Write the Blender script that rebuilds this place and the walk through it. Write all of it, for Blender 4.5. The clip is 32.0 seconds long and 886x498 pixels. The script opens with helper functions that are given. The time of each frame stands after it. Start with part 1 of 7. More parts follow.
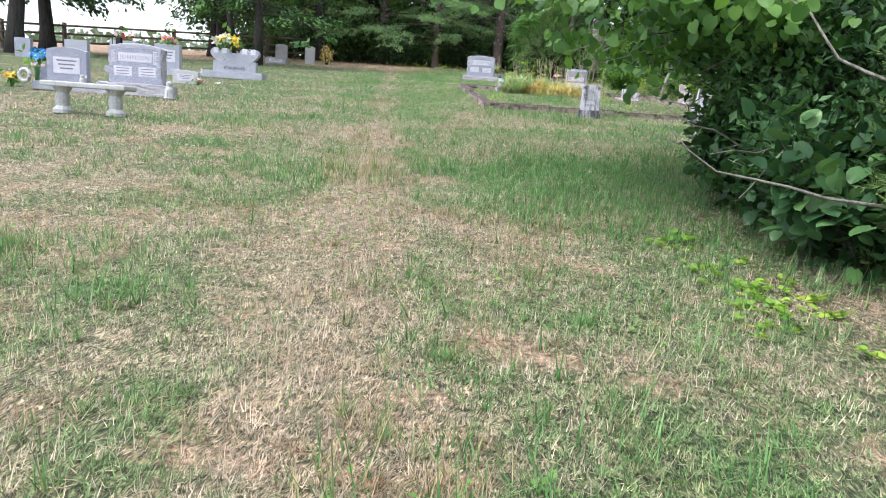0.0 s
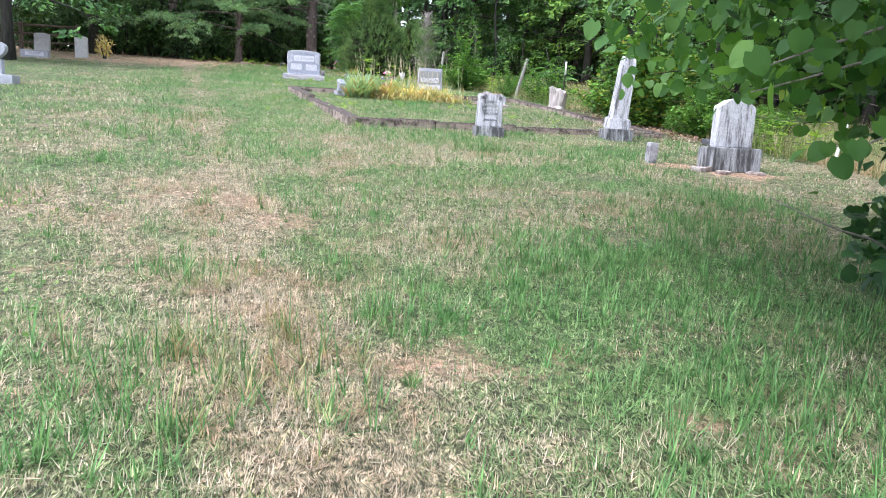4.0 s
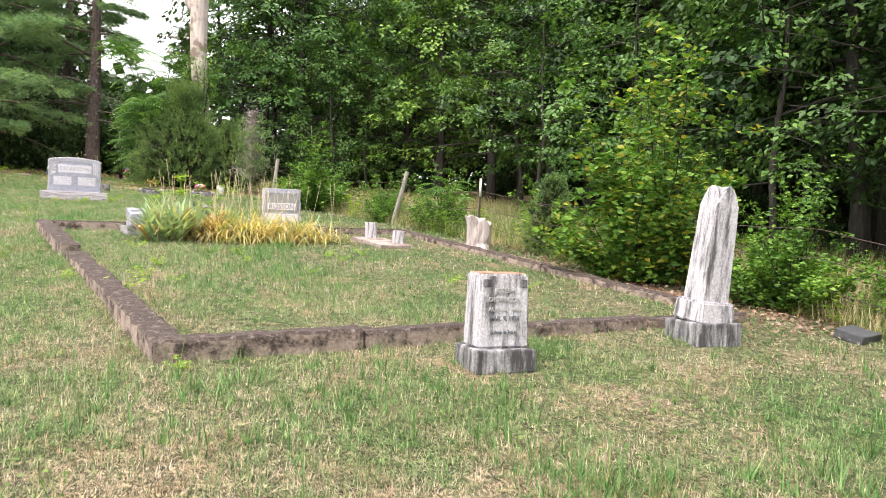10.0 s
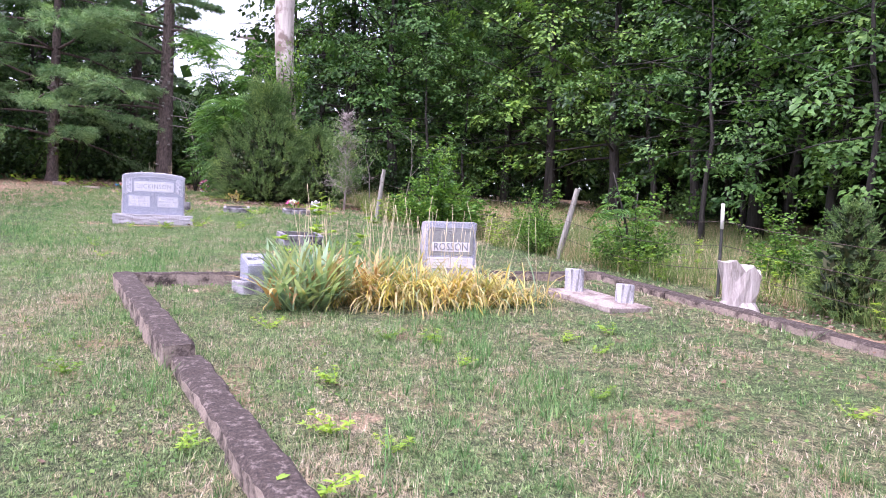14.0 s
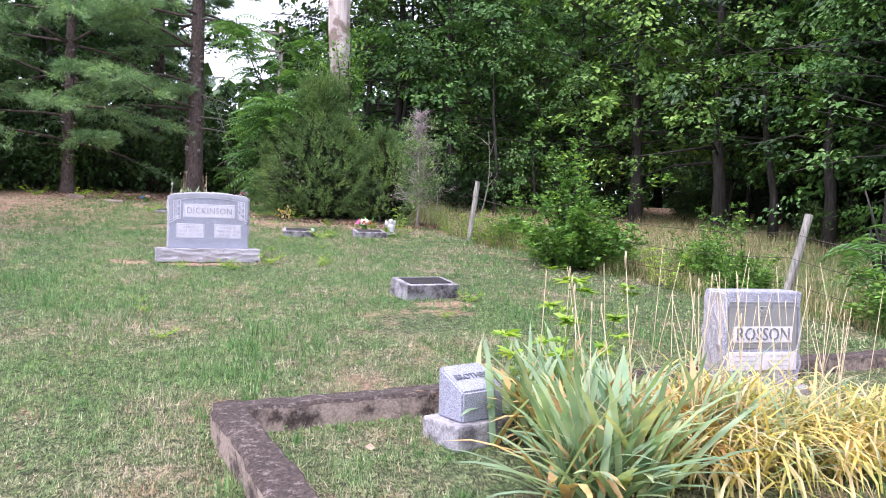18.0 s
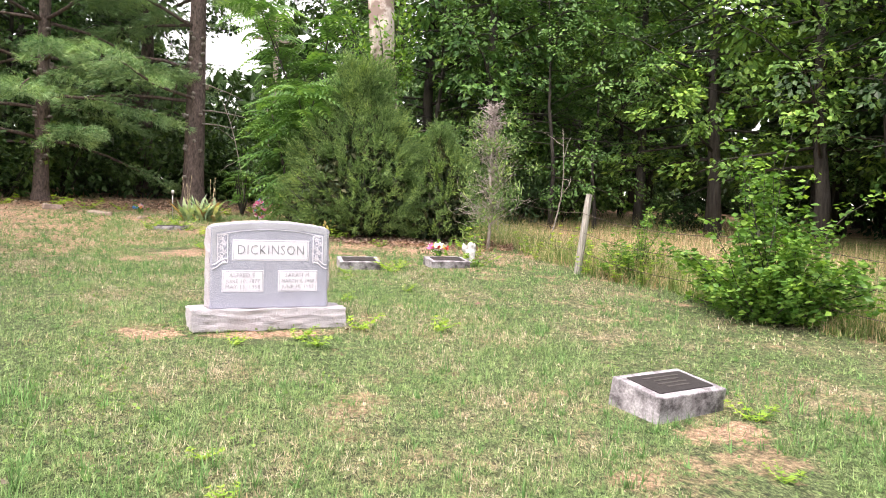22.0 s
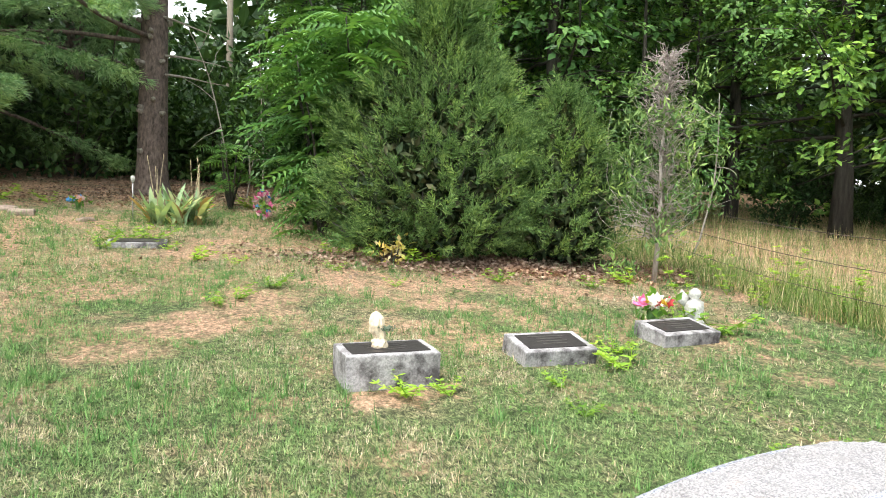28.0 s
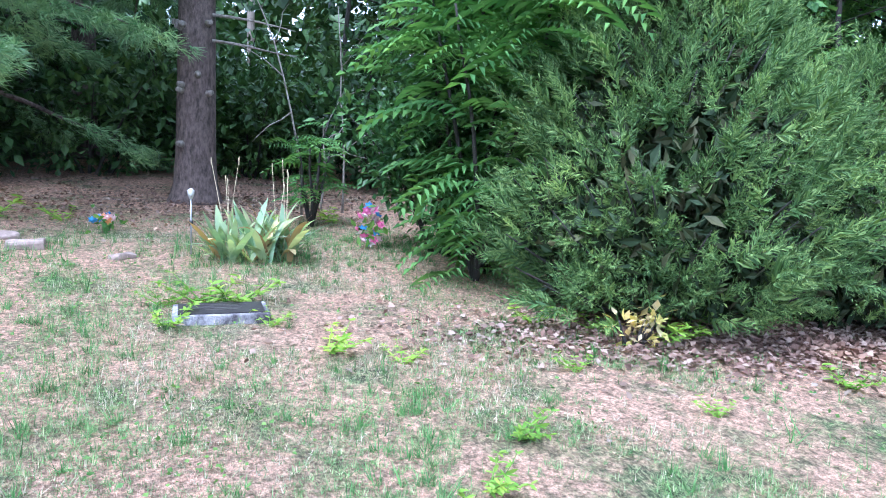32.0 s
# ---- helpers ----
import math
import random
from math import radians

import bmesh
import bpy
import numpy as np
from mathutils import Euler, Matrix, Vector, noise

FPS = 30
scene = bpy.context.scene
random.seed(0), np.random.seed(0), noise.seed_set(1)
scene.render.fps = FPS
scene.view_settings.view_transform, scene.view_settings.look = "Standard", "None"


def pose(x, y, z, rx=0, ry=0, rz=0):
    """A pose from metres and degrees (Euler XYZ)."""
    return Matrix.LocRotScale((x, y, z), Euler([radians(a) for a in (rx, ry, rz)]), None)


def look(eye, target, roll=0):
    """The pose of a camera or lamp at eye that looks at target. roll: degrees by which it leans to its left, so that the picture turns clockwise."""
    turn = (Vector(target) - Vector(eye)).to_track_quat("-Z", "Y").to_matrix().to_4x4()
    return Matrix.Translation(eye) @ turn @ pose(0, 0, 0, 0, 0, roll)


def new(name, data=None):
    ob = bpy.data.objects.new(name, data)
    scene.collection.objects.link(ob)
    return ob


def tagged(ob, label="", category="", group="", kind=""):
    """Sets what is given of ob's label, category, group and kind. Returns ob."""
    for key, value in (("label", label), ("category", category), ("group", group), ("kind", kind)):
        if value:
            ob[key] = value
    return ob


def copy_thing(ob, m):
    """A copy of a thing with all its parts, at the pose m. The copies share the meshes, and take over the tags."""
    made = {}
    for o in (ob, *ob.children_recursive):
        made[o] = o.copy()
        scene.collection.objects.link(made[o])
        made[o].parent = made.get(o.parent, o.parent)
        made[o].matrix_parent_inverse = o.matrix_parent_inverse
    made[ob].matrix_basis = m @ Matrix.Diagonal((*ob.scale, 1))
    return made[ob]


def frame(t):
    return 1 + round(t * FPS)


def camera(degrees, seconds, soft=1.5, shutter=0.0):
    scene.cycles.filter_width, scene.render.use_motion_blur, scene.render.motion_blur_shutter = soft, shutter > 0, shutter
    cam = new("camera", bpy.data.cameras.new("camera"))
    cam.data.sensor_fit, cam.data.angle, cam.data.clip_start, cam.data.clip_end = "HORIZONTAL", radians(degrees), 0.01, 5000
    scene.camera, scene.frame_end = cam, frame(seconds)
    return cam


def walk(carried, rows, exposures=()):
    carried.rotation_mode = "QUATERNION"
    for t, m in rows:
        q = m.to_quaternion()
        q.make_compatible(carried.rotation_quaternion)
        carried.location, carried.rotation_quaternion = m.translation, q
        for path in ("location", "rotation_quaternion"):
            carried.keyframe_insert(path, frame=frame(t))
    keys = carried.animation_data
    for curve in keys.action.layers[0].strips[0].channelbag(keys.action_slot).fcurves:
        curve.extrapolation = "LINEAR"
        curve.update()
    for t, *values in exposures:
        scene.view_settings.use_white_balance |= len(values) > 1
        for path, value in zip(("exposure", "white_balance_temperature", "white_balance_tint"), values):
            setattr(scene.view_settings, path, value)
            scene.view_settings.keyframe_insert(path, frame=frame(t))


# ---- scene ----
cam = camera(64.4, 32.0, 1.0)
PATH = [
    (0, (4.004, -7.868, -1.688), (3.714, -5.921, -2.044), 4.2),
    (0.5, (3.687, -7.560, -1.653), (3.406, -5.612, -2.011), 4.0),
    (1, (3.435, -7.155, -1.618), (3.223, -5.199, -1.977), 3.8),
    (1.5, (3.228, -6.732, -1.550), (3.115, -4.768, -1.908), 3.5),
    (2, (3.044, -6.323, -1.502), (2.990, -4.356, -1.858), 3.3),
    (2.5, (2.896, -5.822, -1.455), (2.894, -3.853, -1.807), 2.9),
    (4.5, (2.492, -3.522, -1.248), (2.824, -1.579, -1.585), 3.2),
    (5, (2.453, -2.948, -1.21), (2.843, -1.007, -1.495), 3.1),
    (5.5, (2.421, -2.392, -1.164), (2.861, -0.444, -1.275), 2.9),
    (6, (2.445, -1.88, -1.121), (2.941, 0.056, -1.184), 2.9),
    (6.5, (2.506, -1.352, -1.055), (3.074, 0.565, -1.106), 2.8),
    (7, (2.535, -0.813, -0.98), (3.177, 1.081, -1.025), 2.6),
    (7.5, (2.571, -0.255, -0.882), (3.269, 1.619, -0.926), 2.4),
    (8, (2.554, 0.29, -0.805), (3.283, 2.152, -0.85), 2.2),
    (8.5, (2.513, 0.857, -0.765), (3.247, 2.717, -0.81), 2.1),
    (9, (2.479, 1.446, -0.678), (3.228, 3.3, -0.723), 2.1),
    (9.5, (2.434, 1.969, -0.591), (3.196, 3.817, -0.636), 2.0),
    (10, (2.399, 2.506, -0.51), (3.163, 4.354, -0.554), 1.8),
    (10.5, (2.309, 3.02, -0.423), (3.075, 4.867, -0.464), 1.9),
    (11, (2.216, 3.525, -0.35), (2.984, 5.371, -0.389), 1.8),
    (11.5, (2.131, 4.013, -0.299), (2.901, 5.859, -0.339), 1.8),
    (12, (2.038, 4.523, -0.243), (2.81, 6.367, -0.285), 1.7),
    (12.5, (1.983, 5.033, -0.162), (2.755, 6.878, -0.207), 1.5),
    (13, (1.889, 5.567, -0.106), (2.625, 7.426, -0.151), 1.6),
    (13.5, (1.801, 6.109, -0.036), (2.488, 7.987, -0.079), 1.7),
    (14, (1.717, 6.648, 0.01), (2.347, 8.546, -0.034), 1.8),
    (14.5, (1.598, 7.149, 0.055), (2.193, 9.058, 0.012), 2.0),
    (15, (1.488, 7.664, 0.142), (2.068, 9.578, 0.102), 2.0),
    (15.5, (1.348, 8.136, 0.208), (1.935, 10.047, 0.171), 2.1),
    (17.5, (0.915, 10.035, 0.438), (1.519, 11.941, 0.395), 1.6),
    (18, (0.821, 10.484, 0.488), (1.431, 12.388, 0.444), 1.5),
    (18.5, (0.741, 10.927, 0.535), (1.355, 12.83, 0.492), 1.4),
    (19, (0.67, 11.38, 0.615), (1.291, 13.28, 0.57), 1.5),
    (19.5, (0.562, 11.823, 0.694), (1.193, 13.72, 0.646), 1.6),
    (20, (0.423, 12.298, 0.71), (1.066, 14.191, 0.667), 1.7),
    (20.5, (0.315, 12.816, 0.754), (0.963, 14.708, 0.711), 1.7),
    (21, (0.192, 13.316, 0.823), (0.847, 15.205, 0.778), 1.7),
    (21.5, (0.112, 13.853, 0.882), (0.777, 15.739, 0.836), 1.6),
    (22, (0.023, 14.332, 0.928), (0.695, 16.215, 0.878), 1.5),
    (22.5, (-0.073, 14.788, 0.964), (0.602, 16.67, 0.908), 1.6),
    (23, (-0.128, 15.293, 1.01), (0.553, 17.169, 0.891), 1.5),
    (23.5, (-0.192, 15.79, 1.05), (0.497, 17.662, 0.913), 1.5),
    (24, (-0.241, 16.276, 1.098), (0.458, 18.145, 0.958), 1.4),
    (24.5, (-0.29, 16.726, 1.137), (0.413, 18.593, 0.995), 1.5),
    (25, (-0.34, 17.236, 1.198), (0.37, 19.1, 1.055), 1.4),
    (25.5, (-0.373, 17.755, 1.279), (0.342, 19.617, 1.137), 1.5),
    (26, (-0.436, 18.262, 1.324), (0.287, 20.122, 1.184), 1.6),
    (26.5, (-0.512, 18.75, 1.362), (0.215, 20.608, 1.221), 1.5),
    (28.5, (-0.672, 20.464, 1.593), (0.235, 22.24, 1.444), 2.0),
    (29, (-0.683, 20.907, 1.638), (0.272, 22.658, 1.487), 1.8),
    (29.5, (-0.672, 21.378, 1.706), (0.297, 23.121, 1.554), 1.6),
    (30, (-0.729, 21.845, 1.762), (0.257, 23.578, 1.603), 1.6),
    (30.5, (-0.822, 22.319, 1.813), (0.183, 24.041, 1.651), 1.8),
    (31, (-0.915, 22.875, 1.849), (0.071, 24.607, 1.682), 1.9),
    (31.5, (-1.007, 23.43, 1.885), (-0.09, 25.198, 1.697), 1.9),
    (32, (-1.099, 23.986, 1.92), (-0.248, 25.783, 1.708), 1.9),
]
walk(cam, [(t, look(eye, target, roll)) for t, eye, target, roll in PATH],
     [(0, 1.37, 6200, 10), (2.5, 1.42, 6000, 8), (5, 1.72, 6000, 14), (6, 1.6, 7000, 18), (7, 1.62, 7300, 19), (10, 1.6, 7300, 13), (12.2, 1.52, 7250, 11), (13, 1.56, 6050, 30), (15, 1.62, 6000, 34), (18, 1.54, 6100, 24), (20.5, 1.74, 7500, 22), (22, 1.9, 7400, 18), (24, 1.8, 8300, 3), (26.5, 1.6, 8300, 1), (29, 1.85, 6200, 4), (30, 1.86, 5950, 8), (31, 1.93, 5150, 11), (32, 2.06, 4950, 14)])


def ground_z(x, y):
    """Height of the sloping lawn; it levels out far off."""
    z = 0.1 * (y - 21) + 0.03
    if y > 42:
        z = 2.13 + 0.02 * (y - 42)
    elif y < -14:
        z = -3.47 + 0.03 * (y + 14)
    return z


# ---- world and light ----
world = bpy.data.worlds.new("world")
scene.world = world
world.use_nodes = True
wn = world.node_tree
sky = wn.nodes.new("ShaderNodeTexSky")
sky.sky_type, sky.sun_disc = "NISHITA", False
sky.sun_elevation, sky.sun_rotation = radians(60), radians(238)
sky.dust_density, sky.air_density, sky.ozone_density = 3.0, 1.0, 1.0
# thin high cloud over the whole sky
veil = wn.nodes.new("ShaderNodeMix")
veil.data_type = "RGBA"
veil.inputs[0].default_value = 0.62
veil.inputs[7].default_value = (7.6, 7.9, 8.4, 1)
wn.links.new(sky.outputs[0], veil.inputs[6])
wn.links.new(veil.outputs[2], wn.nodes["Background"].inputs[0])
wn.nodes["Background"].inputs[1].default_value = 0.12
sun = new("sun", bpy.data.lights.new("sun", "SUN"))
sun.data.energy, sun.data.angle, sun.data.color = 1.5, radians(25), (1.0, 0.98, 0.95)
sun.matrix_world = look((-9.8, -6.1, 20), (0, 0, 0))


# ---- materials ----
def mat_new(name):
    m = bpy.data.materials.new(name)
    m.use_nodes = True
    nt = m.node_tree
    return m, nt, nt.nodes["Principled BSDF"]


def noise_node(nt, coord, scale, detail=4.0, rough=0.6):
    n = nt.nodes.new("ShaderNodeTexNoise")
    n.inputs["Scale"].default_value, n.inputs["Detail"].default_value, n.inputs["Roughness"].default_value = scale, detail, rough
    nt.links.new(coord, n.inputs["Vector"])
    return n.outputs[0]


def ramp(nt, fac, stops):
    r = nt.nodes.new("ShaderNodeValToRGB")
    el = r.color_ramp.elements
    while len(el) < len(stops):
        el.new(0.5)
    for e, (p, c) in zip(el, stops):
        e.position = p
        e.color = (*c, 1) if len(c) == 3 else c
    nt.links.new(fac, r.inputs[0])
    return r.outputs[0]


def mix(nt, fac, a, b, mode="MIX"):
    n = nt.nodes.new("ShaderNodeMix")
    n.data_type, n.blend_type = "RGBA", mode
    for sock, v in ((n.inputs[0], fac), (n.inputs[6], a), (n.inputs[7], b)):
        if isinstance(v, (int, float)):
            sock.default_value = v
        elif isinstance(v, tuple):
            sock.default_value = (*v, 1)
        else:
            nt.links.new(v, sock)
    return n.outputs[2]


def arith(nt, op, a, b=0.0):
    n = nt.nodes.new("ShaderNodeMath")
    n.operation = op
    for sock, v in ((n.inputs[0], a), (n.inputs[1], b)):
        if isinstance(v, (int, float)):
            sock.default_value = v
        else:
            nt.links.new(v, sock)
    return n.outputs[0]


def coords(nt, kind="Object"):
    return nt.nodes.new("ShaderNodeTexCoord").outputs[kind]


def position(nt):
    return nt.nodes.new("ShaderNodeNewGeometry").outputs["Position"]


def bump(nt, bsdf, height, strength=0.4, distance=0.01):
    b = nt.nodes.new("ShaderNodeBump")
    b.inputs["Strength"].default_value, b.inputs["Distance"].default_value = strength, distance
    nt.links.new(height, b.inputs["Height"])
    nt.links.new(b.outputs[0], bsdf.inputs["Normal"])


def stone_mat(name, dark, light, grain=220.0, stain=None, stain_at=(0.5, 0.7), rough=0.6, rock=0.0, streak=False):
    """Speckled or weathered stone: grain, broad tone and stains."""
    m, nt, b = mat_new(name)
    co = coords(nt)
    g = noise_node(nt, co, grain, 2.0, 0.7)
    col = ramp(nt, g, [(0.36, dark), (0.5, tuple((a + c) / 2 for a, c in zip(dark, light))), (0.62, light)])
    broad = noise_node(nt, co, 5.0, 5.0, 0.65)
    col = mix(nt, 0.5, col, ramp(nt, broad, [(0.3, (0.62, 0.6, 0.58)), (0.7, (1.0, 1.0, 1.0))]), "MULTIPLY")
    if stain:
        vec = co
        if streak:
            mp = nt.nodes.new("ShaderNodeMapping")
            mp.inputs["Scale"].default_value = (1.7, 1.7, 0.22)
            nt.links.new(co, mp.inputs[0])
            vec = mp.outputs[0]
        s = noise_node(nt, vec, 8.0 if streak else 5.0, 8.0, 0.72)
        f = ramp(nt, s, [(stain_at[0], (0, 0, 0)), (stain_at[1], (1, 1, 1))])
        col = mix(nt, f, col, stain)
    nt.links.new(col, b.inputs["Base Color"])
    b.inputs["Roughness"].default_value = rough
    h = noise_node(nt, co, 26.0 if rock else 90.0, 8.0, 0.75)
    bump(nt, b, h, 0.35 + rock, 0.004 + 0.03 * rock)
    return m


def plain_mat(name, col, rough=0.6, vary=0.25, metal=0.0, scale=18.0):
    m, nt, b = mat_new(name)
    n = noise_node(nt, coords(nt), scale, 6.0, 0.7)
    lo = tuple(c * (1 - vary) for c in col)
    hi = tuple(min(1.0, c * (1 + vary)) for c in col)
    nt.links.new(ramp(nt, n, [(0.3, lo), (0.7, hi)]), b.inputs["Base Color"])
    b.inputs["Roughness"].default_value, b.inputs["Metallic"].default_value = rough, metal
    bump(nt, b, n, 0.3, 0.004)
    return m


def bark_mat(name, dark, light, scale=9.0, stretch=0.2, patch=None):
    m, nt, b = mat_new(name)
    mp = nt.nodes.new("ShaderNodeMapping")
    mp.inputs["Scale"].default_value = (1, 1, stretch)
    nt.links.new(coords(nt), mp.inputs[0])
    n = noise_node(nt, mp.outputs[0], scale, 8.0, 0.7)
    col = ramp(nt, n, [(0.34, dark), (0.62, light)])
    if patch:
        p = noise_node(nt, coords(nt), 1.6, 5.0, 0.6)
        col = mix(nt, ramp(nt, p, [(0.5, (0, 0, 0)), (0.58, (1, 1, 1))]), col, patch)
    nt.links.new(col, b.inputs["Base Color"])
    b.inputs["Roughness"].default_value = 0.9
    bump(nt, b, n, 0.9, 0.03)
    return m


def leaf_mat(name, cols, rough=0.55, through_light=0.35, by_tree=False, clump=1.1):
    """Foliage whose hue differs from leaf to leaf and from clump to clump, letting some light through."""
    m, nt, b = mat_new(name)
    rnd = nt.nodes.new("ShaderNodeNewGeometry").outputs["Random Per Island"]
    n = len(cols)
    col = ramp(nt, rnd, [(i / max(1, n - 1), c) for i, c in enumerate(cols)])
    broad = noise_node(nt, position(nt), clump, 2.0, 0.55)
    col = mix(nt, 0.85, col, ramp(nt, broad, [(0.32, (0.5, 0.6, 0.55)), (0.5, (0.95, 0.95, 0.95)), (0.68, (1.35, 1.25, 1.0))]), "MULTIPLY")
    if by_tree:
        own = nt.nodes.new("ShaderNodeObjectInfo").outputs["Random"]
        col = mix(nt, 1.0, col, ramp(nt, own, [(0.0, (0.5, 0.58, 0.62)), (0.3, (0.75, 0.85, 0.8)), (0.6, (1.0, 1.0, 1.0)), (0.85, (1.35, 1.25, 0.95)), (1.0, (0.65, 0.75, 0.8))]), "MULTIPLY")
    nt.links.new(col, b.inputs["Base Color"])
    b.inputs["Roughness"].default_value = rough
    b.inputs["Specular IOR Level"].default_value = 0.35
    tr = nt.nodes.new("ShaderNodeBsdfTranslucent")
    nt.links.new(mix(nt, 1.0, col, (1.0, 1.0, 0.5), "MULTIPLY"), tr.inputs[0])
    mx = nt.nodes.new("ShaderNodeMixShader")
    mx.inputs[0].default_value = through_light
    nt.links.new(b.outputs[0], mx.inputs[1])
    nt.links.new(tr.outputs[0], mx.inputs[2])
    nt.links.new(mx.outputs[0], nt.nodes["Material Output"].inputs[0])
    return m


def dry_mask(nt):
    """0 where the turf is green, 1 where it is burnt to straw: patches of two sizes and a mown track."""
    p = position(nt)
    a = noise_node(nt, p, 0.55, 3.0, 0.55)
    c = noise_node(nt, p, 2.3, 5.0, 0.7)
    e = noise_node(nt, p, 11.0, 3.0, 0.6)
    f = arith(nt, "ADD", arith(nt, "MULTIPLY", a, 0.42), arith(nt, "MULTIPLY", c, 0.42))
    f = arith(nt, "ADD", f, arith(nt, "MULTIPLY", e, 0.16))
    sep = nt.nodes.new("ShaderNodeSeparateXYZ")
    nt.links.new(p, sep.inputs[0])
    # pale wheel track across the lawn
    off = arith(nt, "ABSOLUTE", arith(nt, "SUBTRACT", arith(nt, "ADD", sep.outputs[0], arith(nt, "MULTIPLY", sep.outputs[1], 0.235)), 1.93))
    track = arith(nt, "MAXIMUM", arith(nt, "SUBTRACT", 0.115, arith(nt, "MULTIPLY", off, 0.25)), 0.0)
    # the lower lawn is drier than the upper one
    slope = arith(nt, "MINIMUM", arith(nt, "MAXIMUM", arith(nt, "MULTIPLY", arith(nt, "SUBTRACT", 9.0, sep.outputs[1]), 0.0045), -0.035), 0.055)
    # the turf stays green under the redbud; this colour also stands in for shade
    away = nt.nodes.new("ShaderNodeVectorMath")
    away.operation = "DISTANCE"
    nt.links.new(p, away.inputs[0])
    away.inputs[1].default_value = (4.9, -0.7, -2.2)
    shade_green = arith(nt, "MULTIPLY", arith(nt, "MINIMUM", arith(nt, "MAXIMUM", arith(nt, "SUBTRACT", 2.4, away.outputs["Value"]), 0.0), 1.2), -0.05)
    slope = arith(nt, "ADD", slope, shade_green)
    thin = arith(nt, "MULTIPLY", arith(nt, "MINIMUM", arith(nt, "MAXIMUM", arith(nt, "SUBTRACT", sep.outputs[1], 23.5), 0.0), 3.0), 0.011)
    return arith(nt, "ADD", arith(nt, "ADD", arith(nt, "ADD", f, track), slope), thin)


def fibres(nt, p):
    """Crossing threads of lying stems: 1 on a thread, 0 in the gaps between."""
    out = None
    for k, turn in enumerate((12, 71, 128)):
        mp = nt.nodes.new("ShaderNodeMapping")
        mp.inputs["Rotation"].default_value = (0, 0, radians(turn))
        mp.inputs["Location"].default_value = (3.1 * k, 1.7 * k, 0)
        mp.inputs["Scale"].default_value = (1.0, 0.16, 0.3)
        bend = nt.nodes.new("ShaderNodeVectorMath")
        bend.operation = "MULTIPLY_ADD"
        n = nt.nodes.new("ShaderNodeTexNoise")
        n.inputs["Scale"].default_value = 7.0
        nt.links.new(p, n.inputs["Vector"])
        nt.links.new(n.outputs[1], bend.inputs[0])
        bend.inputs[1].default_value = (0.12, 0.12, 0)
        nt.links.new(p, bend.inputs[2])
        nt.links.new(bend.outputs[0], mp.inputs[0])
        f = noise_node(nt, mp.outputs[0], 170.0, 1.0, 0.5)
        out = f if out is None else arith(nt, "MAXIMUM", out, f)
    return ramp(nt, out, [(0.5, (0, 0, 0)), (0.68, (1, 1, 1))])


# worn spots of bare earth: place and half-sizes
EARTH = ((0.6, 20.64, 0.75, 0.17), (-0.3, 20.75, 0.3, 0.22), (0.9, 23.95, 0.45, 0.2), (3.25, 17.85, 0.4, 0.25), (7.25, 3.95, 0.6, 0.3), (6.6, 4.45, 0.5, 0.3), (8.1, 9.4, 0.35, 1.0), (7.65, 12.2, 0.3, 0.8))
# thin turf through which the earth shows
THIN = ((1.6, -4.51, 0.3, 0.17), (3.53, -5.57, 0.22, 0.1), (3.1, -6.09, 0.26, 0.1), (3.99, -5.14, 0.26, 0.13), (4.43, -5.27, 0.26, 0.13), (0.25, -0.95, 0.8, 0.26),
         (4.67, 2.28, 0.35, 0.25), (5.94, 1.65, 0.5, 0.3), (2.09, 0.82, 0.3, 0.3), (1.68, 1.42, 0.3, 0.3), (2.53, 18.75, 0.15, 0.1), (3.07, 17.46, 0.5, 0.25),
         (-0.72, 27.06, 0.4, 0.2), (0.37, 29.11, 0.6, 0.25), (1.4, 26.54, 0.35, 0.15), (1.9, 26.73, 0.3, 0.15), (2.77, 26.9, 0.4, 0.15), (0.22, 24.07, 0.2, 0.1), (0.84, 26.77, 0.3, 0.15),
         (1.86, 11.1, 0.14, 0.5), (4.28, 10.2, 0.5, 0.25), (2.42, 10.45, 0.3, 0.15))


